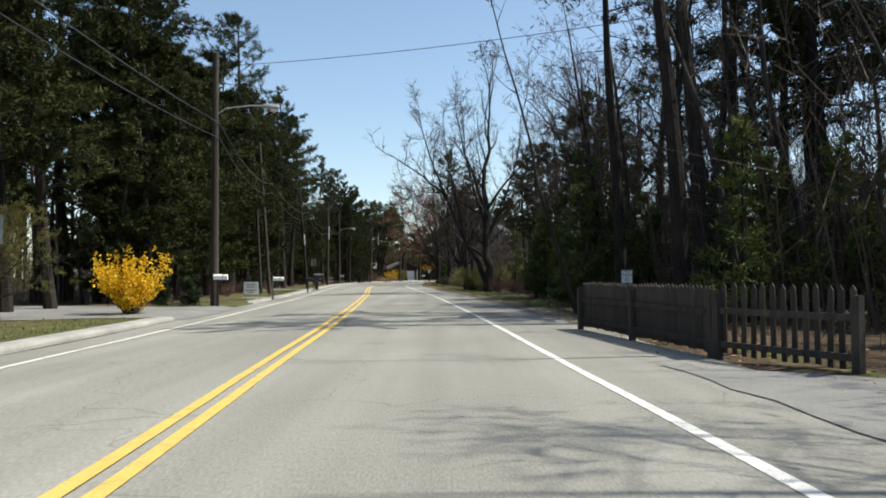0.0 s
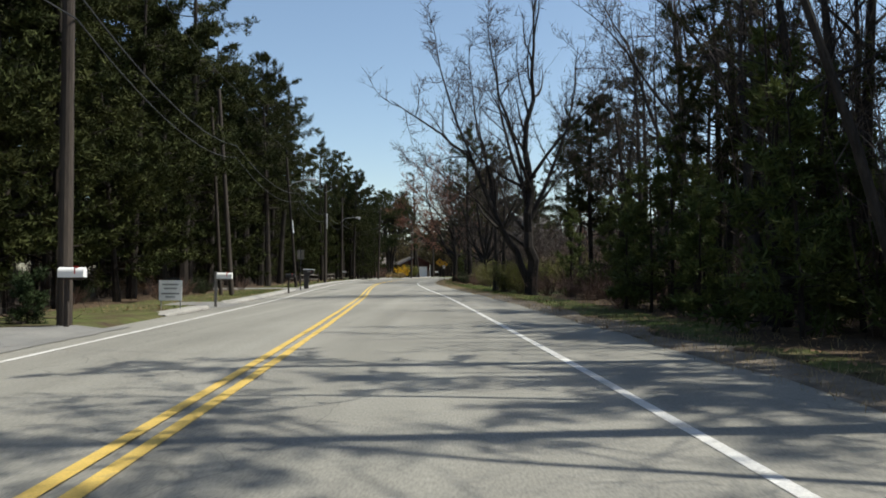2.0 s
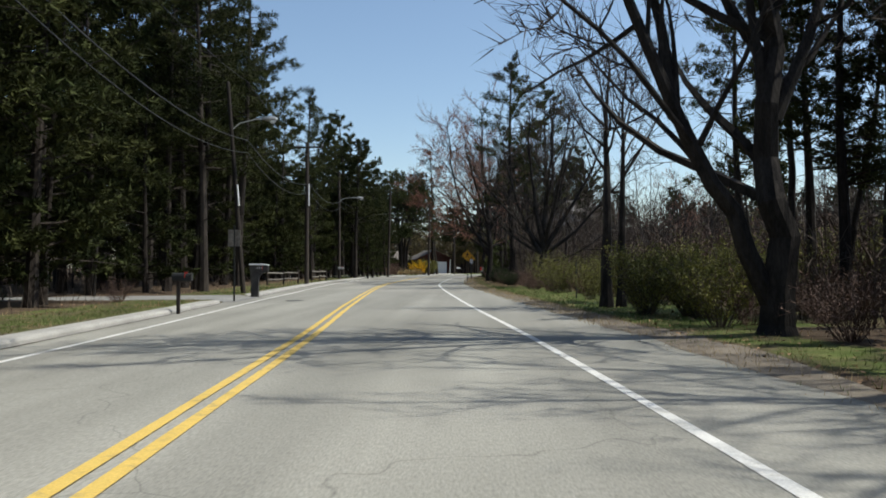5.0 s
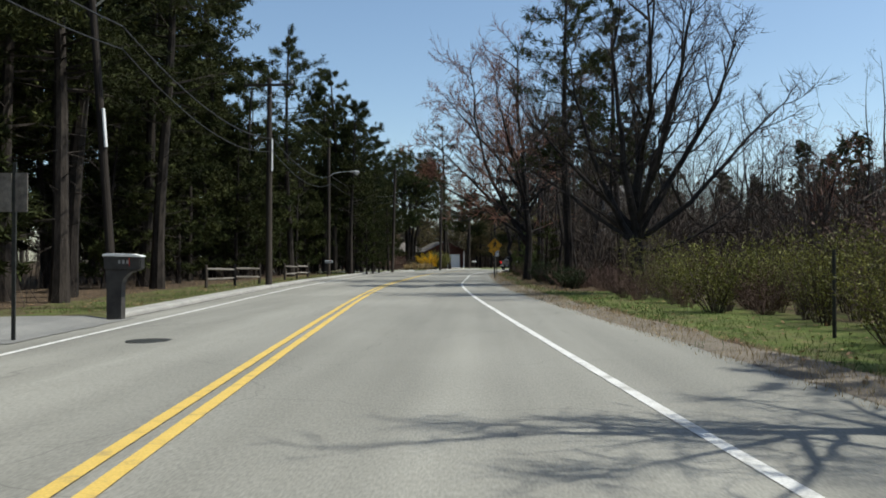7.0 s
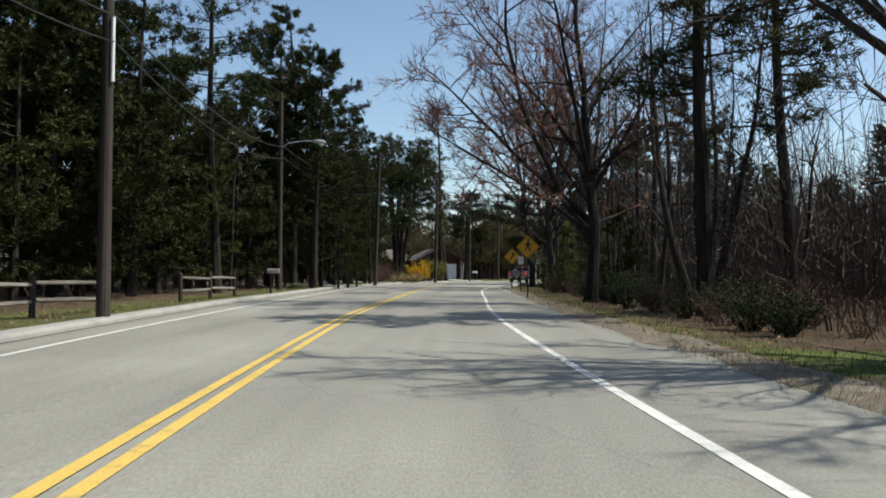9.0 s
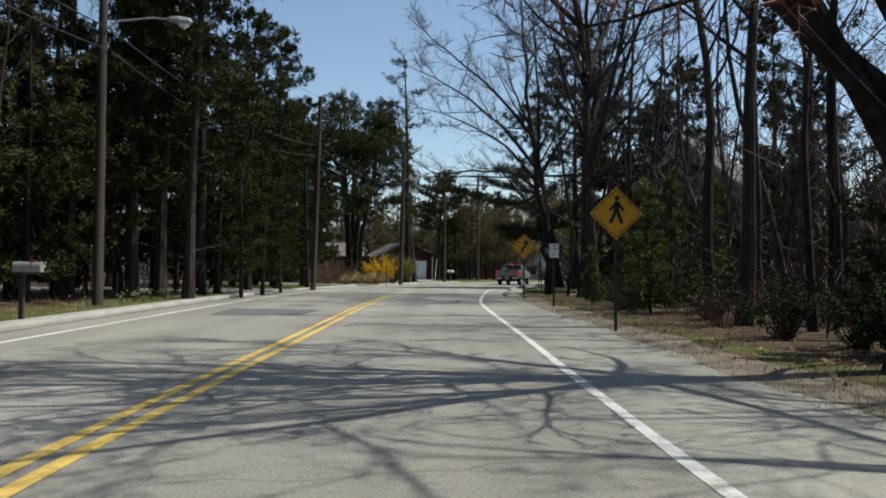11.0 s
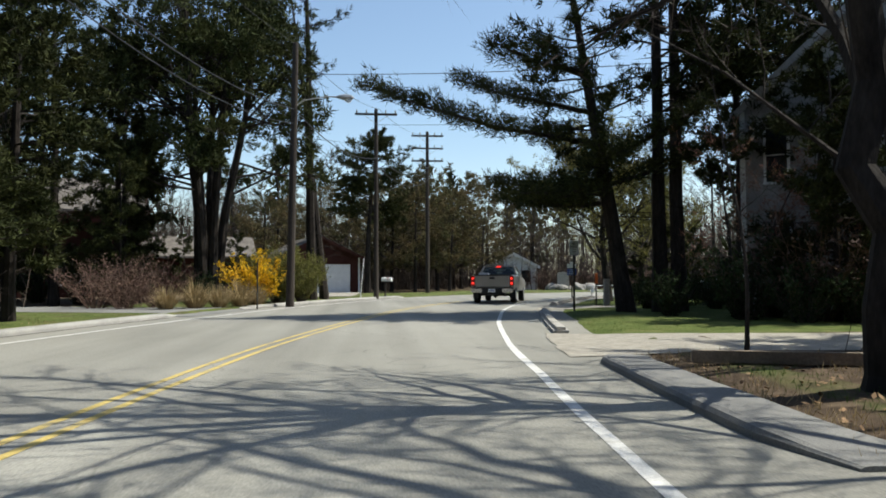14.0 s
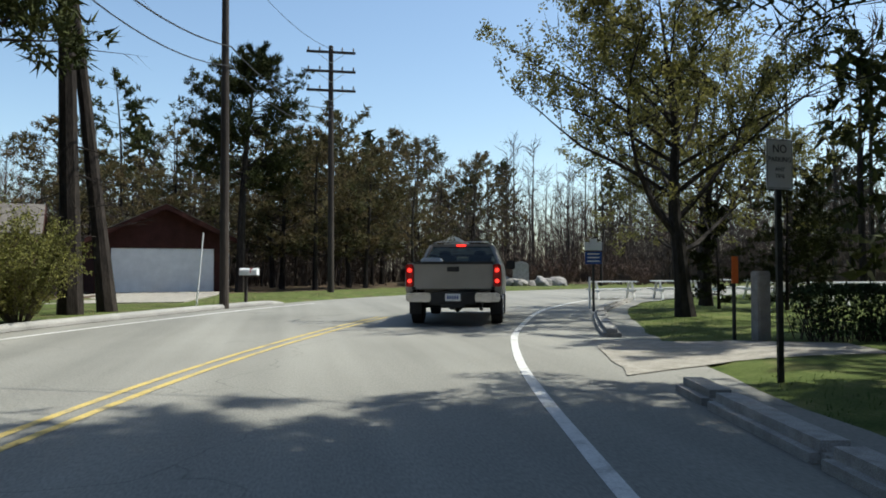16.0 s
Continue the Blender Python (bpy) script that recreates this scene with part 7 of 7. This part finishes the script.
def moulded_mailbox(x, y, turn):
    """A one-piece plastic mailbox: a broad post, an arched bracket and a box with a pale cap."""
    m = thing("mailbox", Matrix.Translation((x, y, spot(x, y) + 0.2)) @ Matrix.Rotation(radians(turn), 4, "Z"), "dark moulded plastic mailbox with a pale cap beside the drive", "mailbox", "mailboxes along the road")
    arch = [(0.02 + 0.34 * (1 - math.cos(k * math.pi / 12)), 0.62 + 0.34 * math.sin(k * math.pi / 12)) for k in range(0, 7)]
    part("post", Geo().prism([(-0.30, -0.4), (0.02, -0.4)] + arch + [(0.40, 0.98), (-0.33, 0.98), (-0.31, 0.5)], -0.13, 0.13), GREY_PLASTIC, m, "broad moulded post with an arched bracket", bevel=0.015)
    part("box", Geo().prism([(-0.36, 0.985), (0.42, 0.985), (0.43, 1.28), (-0.37, 1.30)], -0.15, 0.15), GREY_PLASTIC, m, bevel=0.015)
    part("cap", Geo().prism([(-0.39, 1.285), (0.45, 1.265), (0.45, 1.30), (0.25, 1.335), (-0.15, 1.35), (-0.39, 1.335)], -0.17, 0.17), SIGN_WHITE, m, "pale rounded cap", bevel=0.012)
    part("door", Geo().box(0.435, 0, 1.13, 0.012, 0.24, 0.24), BLACK, m, bevel=0.004)
    part("flag", Geo().box(0.2, -0.16, 1.16, 0.02, 0.006, 0.18), SIGN_RED, m)
    for k in range(3):
        part("number_bar", Geo().box(-0.02 + k * 0.09, -0.153, 1.16, 0.05, 0.004, 0.08), STEEL, m)


moulded_mailbox(-11.55, 71.0, 5)
mailbox(-10.2, 58.5, 5, 1.0, BLACK, POLE_WOOD, "dark mailbox on a wooden post")
mailbox(-14.2, 108.0, 5, 1.0, STEEL, POLE_WOOD, "grey mailbox on a wooden post by the rail fence")
mailbox(-4.35, 168.2, -20, 1.02, WHITE_PAINT, POLE_WOOD, "pale mailbox on a dark post in front of the garage", length=0.6, w=0.24)


# ---------------------------------------------------------------- fences
def rail_fence(pts, name="split_rail_fence"):
    f = thing(name, Matrix(), "weathered grey split-rail fence along the wood", "fence")
    r = random.Random(9)
    posts = []
    for a, b in zip(pts, pts[1:]):
        a, b = V(*a, 0), V(*b, 0)
        n = max(1, round((b - a).length / 2.6))
        posts += [a.lerp(b, k / n) for k in range(n)]
    posts.append(V(*pts[-1], 0))
    for p in posts:
        z = spot(p.x, p.y)
        part("post", Geo().tube([V(p.x, p.y, z - 0.2), V(p.x + 0.01, p.y, z + 0.6), V(p.x, p.y, z + 0.98), V(p.x, p.y, z + 1.02)], [0.075, 0.07, 0.065, 0.03], 6), POLE_WOOD, f)
    # the rails' sunlit tone is in their colour: paler wood than the posts
    for a, b in zip(posts, posts[1:]):
        za, zb = spot(a.x, a.y), spot(b.x, b.y)
        for h in (0.40, 0.82):
            d1, d2 = r.uniform(-0.04, 0.04), r.uniform(-0.04, 0.04)
            part("rail", Geo().tube([V(a.x, a.y, za + h + d1), V(*((a + b) / 2).xy, (za + zb) / 2 + h + r.uniform(-0.03, 0.02)), V(b.x, b.y, zb + h + d2)], [0.045, 0.06, 0.045], 5), RAIL_WOOD, f)
    return f


rail_fence([(-15.5, 87.2), (-14.7, 92.6)])
rail_fence([(-14.9, 98.4), (-14.9, 104.4)])


def picket_fence(a, b, h, gap, w, name, label, solid=False):
    f = thing(name, Matrix(), label, "fence")
    a, b = V(*a, -0.08), V(*b, -0.08)
    d = b - a
    n = int(d.length / (w + gap))
    turn = Matrix.Rotation(math.atan2(d.y, d.x), 4, "Z")
    rr = random.Random(4)
    g = Geo().prism([(-w / 2, 0), (w / 2, 0), (w / 2, h - 0.06), (0, h), (-w / 2, h - 0.06)], -0.009, 0.009)
    me = g.mesh("picket")
    me.materials.append(FENCE_WOOD)
    for k in range(n):
        p = a.lerp(b, (k + 0.5) / n)
        ob = new("picket", me)
        ob.parent = f
        ob.matrix_basis = Matrix.Translation((p.x, p.y, 0.07 + rr.uniform(-0.015, 0.015))) @ turn @ Matrix.Rotation(radians(rr.gauss(0, 0.8)), 4, "Y")
    for z in (0.28, h - 0.22):
        part("rail", Geo().box(0, 0.035, z, d.length, 0.04, 0.08), FENCE_WOOD, f, at=Matrix.Translation(((a + b) / 2)) @ turn)
    m = max(2, int(d.length / 2.3) + 1)
    for k in range(m):
        p = a.lerp(b, k / (m - 1))
        part("post", Geo().box(0, 0.06, h / 2 - 0.1, 0.1, 0.1, h + 0.25), FENCE_WOOD, f, at=Matrix.Translation(p) @ turn)
    return f


picket_fence((4.62, 8.5), (3.75, 10.4), 0.95, 0.075, 0.075, "picket_fence", "dark weathered picket fence beside the road")
picket_fence((3.72, 10.5), (2.95, 16.2), 0.92, 0.008, 0.11, "board_fence", "dark close-boarded low fence beside the road")



# ---------------------------------------------------------------- houses
def gable_block(parent, w, d, eave, ridge, wall_mat, roof_mat, over=0.4, at=None, name="wall"):
    """Four walls with gables to front and back, and two roof slopes with thickness. Local: x across the front, y back."""
    m = at or Matrix()
    t = 0.18
    for y in (t / 2, d - t / 2):
        part("gable_wall", Geo().prism([(-w / 2, -0.2), (w / 2, -0.2), (w / 2, eave), (0, ridge), (-w / 2, eave)], y - t / 2, y + t / 2), wall_mat, parent, at=m)
    for s in (-1, 1):
        part("side_wall", Geo().box(s * (w / 2 - t / 2), d / 2, eave / 2 - 0.1, t, d - 2 * t - 0.004, eave + 0.2), wall_mat, parent, at=m)
        k = (ridge - eave) / (w / 2)
        x1 = w / 2 + over
        part("roof_slope", Geo().prism([(0, ridge + 0.02), (s * x1, eave - over * k + 0.02), (s * x1, eave - over * k + 0.16), (0, ridge + 0.18)], -over, d + over), roof_mat, parent, at=m)
        n = math.hypot(x1, ridge - eave + over * k)
        part("barge_board", Geo().prism([(0, ridge - 0.12), (s * x1, eave - over * k - 0.12), (s * x1, eave - over * k + 0.15), (0, ridge + 0.16)], -over - 0.03, -over - 0.004),
             wall_mat, parent, at=m)


def shingle_courses(parent, w, d, eave, ridge, over, mat, at):
    """Courses of shingles laid on both slopes."""
    k = (ridge - eave) / (w / 2)
    x1 = w / 2 + over
    n = int(math.hypot(x1, x1 * k) / 0.28)
    for s in (-1, 1):
        g = Geo()
        for i in range(n):
            a = x1 * i / n
            b = x1 * (i + 1.06) / n
            za, zb = ridge - a * k + 0.18, ridge - b * k + 0.18
            g.prism([(s * a, za + 0.004), (s * b, zb + 0.004), (s * b, zb + 0.026), (s * a, za + 0.008)], -over - 0.02, d + over + 0.02)
        part("shingle_course", g, mat, parent, at=at)


def window(parent, x, z, w, h, at, trim=WHITE_PAINT, y=0.0, rows=2):
    f = part("window", Geo().box(x, y - 0.02, z + h / 2 + 0.04, w + 0.16, 0.06, 0.08).box(x, y - 0.02, z - h / 2 - 0.04, w + 0.2, 0.09, 0.08)
             .box(x - w / 2 - 0.04, y - 0.02, z, 0.08, 0.06, h).box(x + w / 2 + 0.04, y - 0.02, z, 0.08, 0.06, h), trim, parent, "window with pale trim", at=at)
    part("pane", Geo().box(x, y - 0.012, z, w, 0.012, h), WINDOW, f)
    part("glazing_bar", Geo().box(x, y - 0.025, z, w, 0.02, 0.035), trim, f)
    return f


def siding(parent, w, h, at, mat, y=-0.012, step=0.14, gable=None):
    """Overlapping boards on a front wall."""
    z = 0.0
    while z < h:
        half = w / 2 if gable is None or z < gable[0] else (w / 2) * max(0.05, (gable[1] - z) / (gable[1] - gable[0]))
        g = Geo().prism([(y - 0.012, z), (y + 0.012, z), (y + 0.012, z + step), (y - 0.001, z + step)], -half, half, "x")
        part("clapboard", g, mat, parent, at=at)
        z += step


def garage():
    a = Matrix.Translation((-9.2, 182.95, 0.08)) @ Matrix.Rotation(radians(18), 4, "Z")
    h = thing("garage", a, "dark red garage with a white overhead door", "garage")
    w, d, eave, ridge = 6.5, 7.5, 2.75, 4.3
    t = 0.18
    # front wall with the opening left free
    part("front_wall", Geo().prism([(-w / 2, -0.2), (-2.5, -0.2), (-2.5, 2.25), (2.5, 2.25), (2.5, -0.2), (w / 2, -0.2), (w / 2, eave), (0, ridge), (-w / 2, eave)], 0, t), RED_SIDING, h)
    part("back_wall", Geo().prism([(-w / 2, -0.2), (w / 2, -0.2), (w / 2, eave), (0, ridge), (-w / 2, eave)], d - t, d), RED_SIDING, h)
    k = (ridge - eave) / (w / 2)
    x1 = w / 2 + 0.5
    for s in (-1, 1):
        part("side_wall", Geo().box(s * (w / 2 - t / 2), d / 2, eave / 2 - 0.1, t, d - 2 * t - 0.004, eave + 0.2), RED_SIDING, h)
        part("roof_slope", Geo().prism([(0, ridge + 0.02), (s * x1, eave - 0.5 * k + 0.02), (s * x1, eave - 0.5 * k + 0.16), (0, ridge + 0.18)], -0.5, d + 0.5), ROOF, h)
        part("barge_board", Geo().prism([(0, ridge - 0.1), (s * x1, eave - 0.5 * k - 0.1), (s * x1, eave - 0.5 * k + 0.15), (0, ridge + 0.16)], -0.53, -0.504), RED_SIDING, h)
    shingle_courses(h, w, d, eave, ridge, 0.5, ROOF, None)
    door = part("overhead_door", Geo().box(0, 0.1, 1.1, 4.98, 0.04, 2.28), WHITE_PAINT, h, "white sectional garage door")
    for i in range(4):
        part("door_panel", Geo().box(0, 0.07, 0.28 + i * 0.56, 4.9, 0.03, 0.53), WHITE_PAINT, door, bevel=0.012)
    for s in (-1, 1):
        # the lit right corner is put in as white colour; the left stays red
        part("corner_board", Geo().box(s * (w / 2 - 0.06), -0.012, 1.3, 0.14, 0.02, 2.9), WHITE_PAINT if s > 0 else RED_SIDING, h)
    for i in range(18):
        z = 2.36 + i * 0.105
        half = w / 2 if z < eave else (w / 2) * (ridge - z) / (ridge - eave)
        part("siding_board", Geo().box(0, -0.008, z, 2 * half - 0.1, 0.018, 0.09), RED_SIDING, h)


garage()
flat_patch("driveway", [(-12.2, 168.4), (-6.5, 169.2), (-6.0, 182.0), (-11.8, 183.0)], 0.12, GRAVEL, "pale paved drive in front of the garage")


def red_house():
    a = Matrix.Translation((-27.0, 172.0, 0.05)) @ Matrix.Rotation(radians(14), 4, "Z")
    h = thing("house", a, "dark red two-storey house with a grey-brown roof behind trees", "house")
    gable_block(h, 9.0, 14.0, 5.6, 7.9, RED_SIDING, ROOF, at=Matrix.Translation((7, 4.5, 0)) @ Matrix.Rotation(radians(90), 4, "Z"))
    gable_block(h, 5.0, 5.0, 3.1, 4.9, RED_SIDING, ROOF, at=Matrix.Translation((3.2, -3.6, 0)))
    gable_block(h, 6.0, 7.0, 2.7, 4.0, RED_SIDING, ROOF, at=Matrix.Translation((14.2, 4.5, 0)) @ Matrix.Rotation(radians(90), 4, "Z"))
    for x in (-5, -2):
        window(h, x, 4.2, 0.9, 1.3, Matrix.Translation((0, -0.005, 0)))
        window(h, x, 1.6, 0.9, 1.3, Matrix.Translation((0, -0.005, 0)))
    window(h, 3.2, 1.5, 1.4, 1.3, Matrix.Translation((0, -3.605, 0)))


red_house()


def grey_house():
    a = Matrix.Translation((10.2, 143.6, 0.05)) @ Matrix.Rotation(radians(-38), 4, "Z")
    h = thing("house", a, "tall grey-shingled house with dark narrow windows and white trim", "house")
    w, d, eave, ridge = 9.0, 9.0, 6.4, 10.4
    gable_block(h, w, d, eave, ridge, GREY_SIDING, DARK_ROOF)
    siding(h, w - 0.1, 9.9, None, GREY_SIDING, step=0.2, gable=(eave, ridge))
    for x in (-3.4, -1.0, 2.2):
        window(h, x, 5.0, 0.62, 1.7, None, y=-0.03)
        window(h, x, 1.9, 0.7, 1.6, None, y=-0.03)
    window(h, 0.0, 7.9, 0.7, 1.2, None, y=-0.03)
    wing = Matrix.Translation((1.6, -3.2, 0))
    gable_block(h, 4.6, 3.15, 2.9, 5.4, GREY_SIDING, DARK_ROOF, 0.35, at=wing)
    window(h, 0, 1.6, 0.9, 1.3, wing, y=-0.03)
    for s in (-1, 1):
        part("corner_board", Geo().box(s * (w / 2 - 0.07), -0.03, 3.2, 0.16, 0.03, 6.6), WHITE_PAINT, h)


grey_house()


def white_cottage(x, y, turn, label):
    h = thing("house", Matrix.Translation((x, y, 0.02)) @ Matrix.Rotation(radians(turn), 4, "Z"), label, "house")
    gable_block(h, 4.6, 7.0, 2.3, 3.5, WHITE_PAINT, DARK_ROOF, 0.25)
    for k in (-1.2, 1.2):
        window(h, k, 1.35, 0.8, 1.0, None, DARK_STEEL, y=-0.02)


white_cottage(8.6, 196.0, -8, "small white cottage far beyond the bend")


# ---------------------------------------------------------------- the lawn by the bend
def picnic_table(x, y, turn):
    t = thing("picnic_table", Matrix.Translation((x, y, spot(x, y))) @ Matrix.Rotation(radians(turn), 4, "Z"), "white-painted wooden picnic table on the lawn", "table", "picnic tables")
    for k in range(5):
        part("top_board", Geo().box(0, -0.3 + k * 0.15, 0.75, 1.85, 0.14, 0.04), WHITE_PAINT, t)
    for s in (-1, 1):
        part("bench_board", Geo().box(0, s * 0.72, 0.44, 1.85, 0.26, 0.04), WHITE_PAINT, t)
        for e in (-0.7, 0.7):
            part("leg", Geo().tube([V(e, s * 0.65, -0.02), V(e, s * 0.22, 0.72)], [0.05, 0.05], 4), WHITE_PAINT, t)
    for e in (-0.7, 0.7):
        part("cross_bar", Geo().box(e, 0, 0.39, 0.05, 1.5, 0.09), WHITE_PAINT, t)


for x, y in ((9.6, 170.6), (12.0, 170.0), (13.6, 168.6), (12.6, 163.2), (15.0, 163.6)):
    picnic_table(x, y, -11)


def parked_car(x, y, turn):
    c = thing("parked_car", Matrix.Translation((x, y, spot(x, y))) @ Matrix.Rotation(radians(turn), 4, "Z"), "silver parked car in the drive behind the hedge", "car")
    part("body", Geo().prism([(-2.2, 0.32), (-2.25, 0.75), (-2.05, 0.95), (-0.9, 1.02), (1.6, 1.02), (2.15, 0.9), (2.25, 0.6), (2.2, 0.32)], -0.88, 0.88), SILVER_PAINT, c, bevel=0.05)
    part("cabin", Geo().prism([(-1.0, 1.0), (-0.35, 1.46), (1.2, 1.5), (2.0, 1.0)], -0.74, 0.74), WINDOW, c, "dark glazed cabin", bevel=0.04)
    part("roof", Geo().box(0.42, 0, 1.5, 1.6, 1.3, 0.04), SILVER_PAINT, c, bevel=0.015)
    for s in (-1, 1):
        for xx in (-1.4, 1.4):
            w = part("wheel", Geo().tube([V(xx, s * 0.90, 0.32), V(xx, s * 0.88, 0.32), V(xx, s * 0.68, 0.32)], [0.28, 0.32, 0.32], 20), RUBBER, c)
            part("rim", Geo().tube([V(xx, s * 0.885, 0.32), V(xx, s * 0.915, 0.32)], [0.2, 0.19], 14), CHROME, w)
    part("headlamp", Geo().box(-2.2, -0.6, 0.72, 0.1, 0.4, 0.16), CHROME, c, bevel=0.02)


parked_car(11.2, 154.4, -12)


def hedge(x0, y0, x1, y1, w, h):
    """A clipped hedge: a body of twigs covered in small leaves."""
    r = random.Random(31)
    a, b = V(x0, y0, 0), V(x1, y1, 0)
    d = (b - a).normalized()
    n = V(-d.y, d.x, 0)
    L = (b - a).length
    e = thing("hedge", Matrix.Translation(a), "low dark clipped hedge beside the lawn", "hedge")
    wood, leaf = Geo(), Geo()
    for _ in range(260):
        p = d * r.uniform(0, L) + n * r.uniform(-w / 2, w / 2) * 0.8 + V(0, 0, spot(a.x, a.y) - 0.05)
        wood.spike(p, p + (V(0, 0, 1) + rand_dir(r) * 0.4).normalized() * h, 0.012)
    for _ in range(11000):
        k = r.random()
        p = d * r.uniform(0, L)
        if k < 0.4:
            p = p + n * r.uniform(-w / 2, w / 2) + V(0, 0, h * r.uniform(0.9, 1.04))
        else:
            p = p + n * (w / 2) * r.choice((-1, 1)) * r.uniform(0.85, 1.05) + V(0, 0, r.uniform(0.12, h))
        q = rand_dir(r, 0.3)
        leaf.blade(p, p + q * r.uniform(0.05, 0.09), 0.045, q.cross(rand_dir(r)))
    part("branching", wood, TWIG, e)
    part("foliage", leaf, DARK_LEAF, e)


hedge(4.7, 152.6, 10.5, 151.4, 0.8, 0.85)


def marker(x, y, mat, label, h, head=None):
    m = thing("marker_post", Matrix.Translation((x, y, spot(x, y))), label, "post")
    part("post", Geo().tube([V(0, 0, -0.2), V(0, 0, h)], [0.03, 0.03], 8), DARK_STEEL if head else mat, m)
    if head:
        part("reflector", Geo().box(0, -0.035, h - 0.2, 0.11, 0.02, 0.42), head, m, "orange reflective panel", bevel=0.004)


marker(3.75, 152.9, None, "thin post with an orange panel by the path", 1.32, ORANGE)
bollard = thing("granite_post", Matrix.Translation((4.15, 152.8, spot(4.15, 152.8))), "square grey granite post at the hedge's end", "post")
part("post", Geo().box(0, 0, 0.5, 0.22, 0.22, 1.2), GRANITE, bollard, bevel=0.02)
marker(-9.7, 152.6, DARK_STEEL, "thin dark metal post at the roadside", 1.9)
marker(1.75, 66.0, DARK_STEEL, "thin dark metal post among the shrubs", 1.35)
marker(5.7, 163.5, SIGN_WHITE, "thin white post by the path", 1.0)
stake = thing("marker_stake", Matrix.Translation((-5.9, 167.2, spot(-5.9, 167.2))) @ Matrix.Rotation(radians(5), 4, "Y"), "tall pale leaning stake beside the drive", "post")
part("stake", Geo().tube([V(0, 0, -0.1), V(0, 0, 2.3)], [0.03, 0.025], 6), SIGN_WHITE, stake)

# back of a sign near the start of the drive
s0 = sign_post(-9.9, 16.8, 180, 2.6, "road sign seen from its grey back, on a dark post", r=0.035)
part("plate", Geo().box(0, -0.01, 2.25, 0.5, 0.004, 0.65), STEEL, s0, "bare grey metal back of the sign")

# timber edging by the grey house's drive
for k, (a, b) in enumerate((((-1.3, 132.1), (1.4, 131.2)), ((1.5, 131.3), (3.6, 132.6)))):
    a, b = V(*a, 0), V(*b, 0)
    d = b - a
    e = thing("garden_timber", Matrix.Translation((a + b) / 2) @ Matrix.Rotation(math.atan2(d.y, d.x), 4, "Z"), "brown landscape timber edging a planting bed", "timber")
    part("timber", Geo().box(0, 0, 0.13, d.length, 0.14, 0.16), TIMBER, e, bevel=0.012)


def boulder_pile(x, y, n, spread, seed):
    r = random.Random(seed)
    for _ in range(n):
        bm = bmesh.new()
        bmesh.ops.create_icosphere(bm, subdivisions=2, radius=1)
        o = V(r.uniform(0, 50), r.uniform(0, 50), 0)
        for v in bm.verts:
            v.co *= 1 + 0.35 * noise.noise(v.co * 1.1 + o)
        me = bpy.data.meshes.new("boulder")
        bm.to_mesh(me)
        bm.free()
        me.materials.append(ROCK)
        s = r.uniform(0.18, 0.55)
        k = r.random()
        px_, py_ = x + r.uniform(-spread, spread), y + r.uniform(-1.2, 1.2)
        ob = new("boulder", me)
        ob.matrix_basis = Matrix.Translation((px_, py_, spot(px_, py_) + s * 0.3)) @ Euler((r.random(), r.random(), r.random() * 6)).to_matrix().to_4x4() @ Matrix.Diagonal((s * 1.2, s, s * 0.75, 1))
        tagged(ob, "pale weathered boulder in a heap of rocks", "rock", "rocks")


boulder_pile(13.4, 192.0, 22, 1.9, 3)
block = thing("stone_block", Matrix.Translation((12.6, 192.6, spot(12.6, 192.6))) @ Matrix.Rotation(radians(-14), 4, "Z"), "pale squared stone block on a heap of rocks", "rock")
part("block", Geo().prism([(-0.55, -0.2), (0.6, -0.2), (0.55, 1.55), (0.1, 1.72), (-0.5, 1.62)], -0.4, 0.4), GRANITE, block, bevel=0.05)


def daffodils(name, spots, seed):
    r = random.Random(seed)
    stem, head = Geo(), Geo()
    for x, y, n, sp in spots:
        for _ in range(n):
            p = V(x + r.gauss(0, sp), y + r.gauss(0, sp), 0)
            u = road_offset(p.x, p.y)
            if -6.2 - left_extra(p.y) < u < 5.6:
                continue
            p.z = spot(p.x, p.y)
            q = p + V(r.gauss(0, 0.03), r.gauss(0, 0.03), r.uniform(0.22, 0.36))
            stem.spike(p, q, 0.006)
            for _k in range(3):
                stem.needle(p, p + V(r.gauss(0, 0.08), r.gauss(0, 0.08), r.uniform(0.2, 0.34)), 0.014, V(1, 0, 0))
            for k in range(6):
                w = k * 1.047
                d = V(math.cos(w), -0.4, math.sin(w)).normalized()
                head.blade(q, q + d * 0.045, 0.035, d.cross(V(0, 1, 0)))
    e = thing(name, Matrix(), "daffodils in flower along the left verge", "flowers", kind="stuff")
    tagged(part("stalk_mass", stem, GRASS, e), kind="stuff")
    tagged(part("flower_mass", head, DAFFODIL, e), kind="stuff")


daffodils("daffodils", [(-15.4, 115 + k * 2.4, 16, 0.7) for k in range(6)] + [(-0.5 + k * 1.6, 173.8 + k * 1.3, 14, 0.5) for k in range(4)], 8)
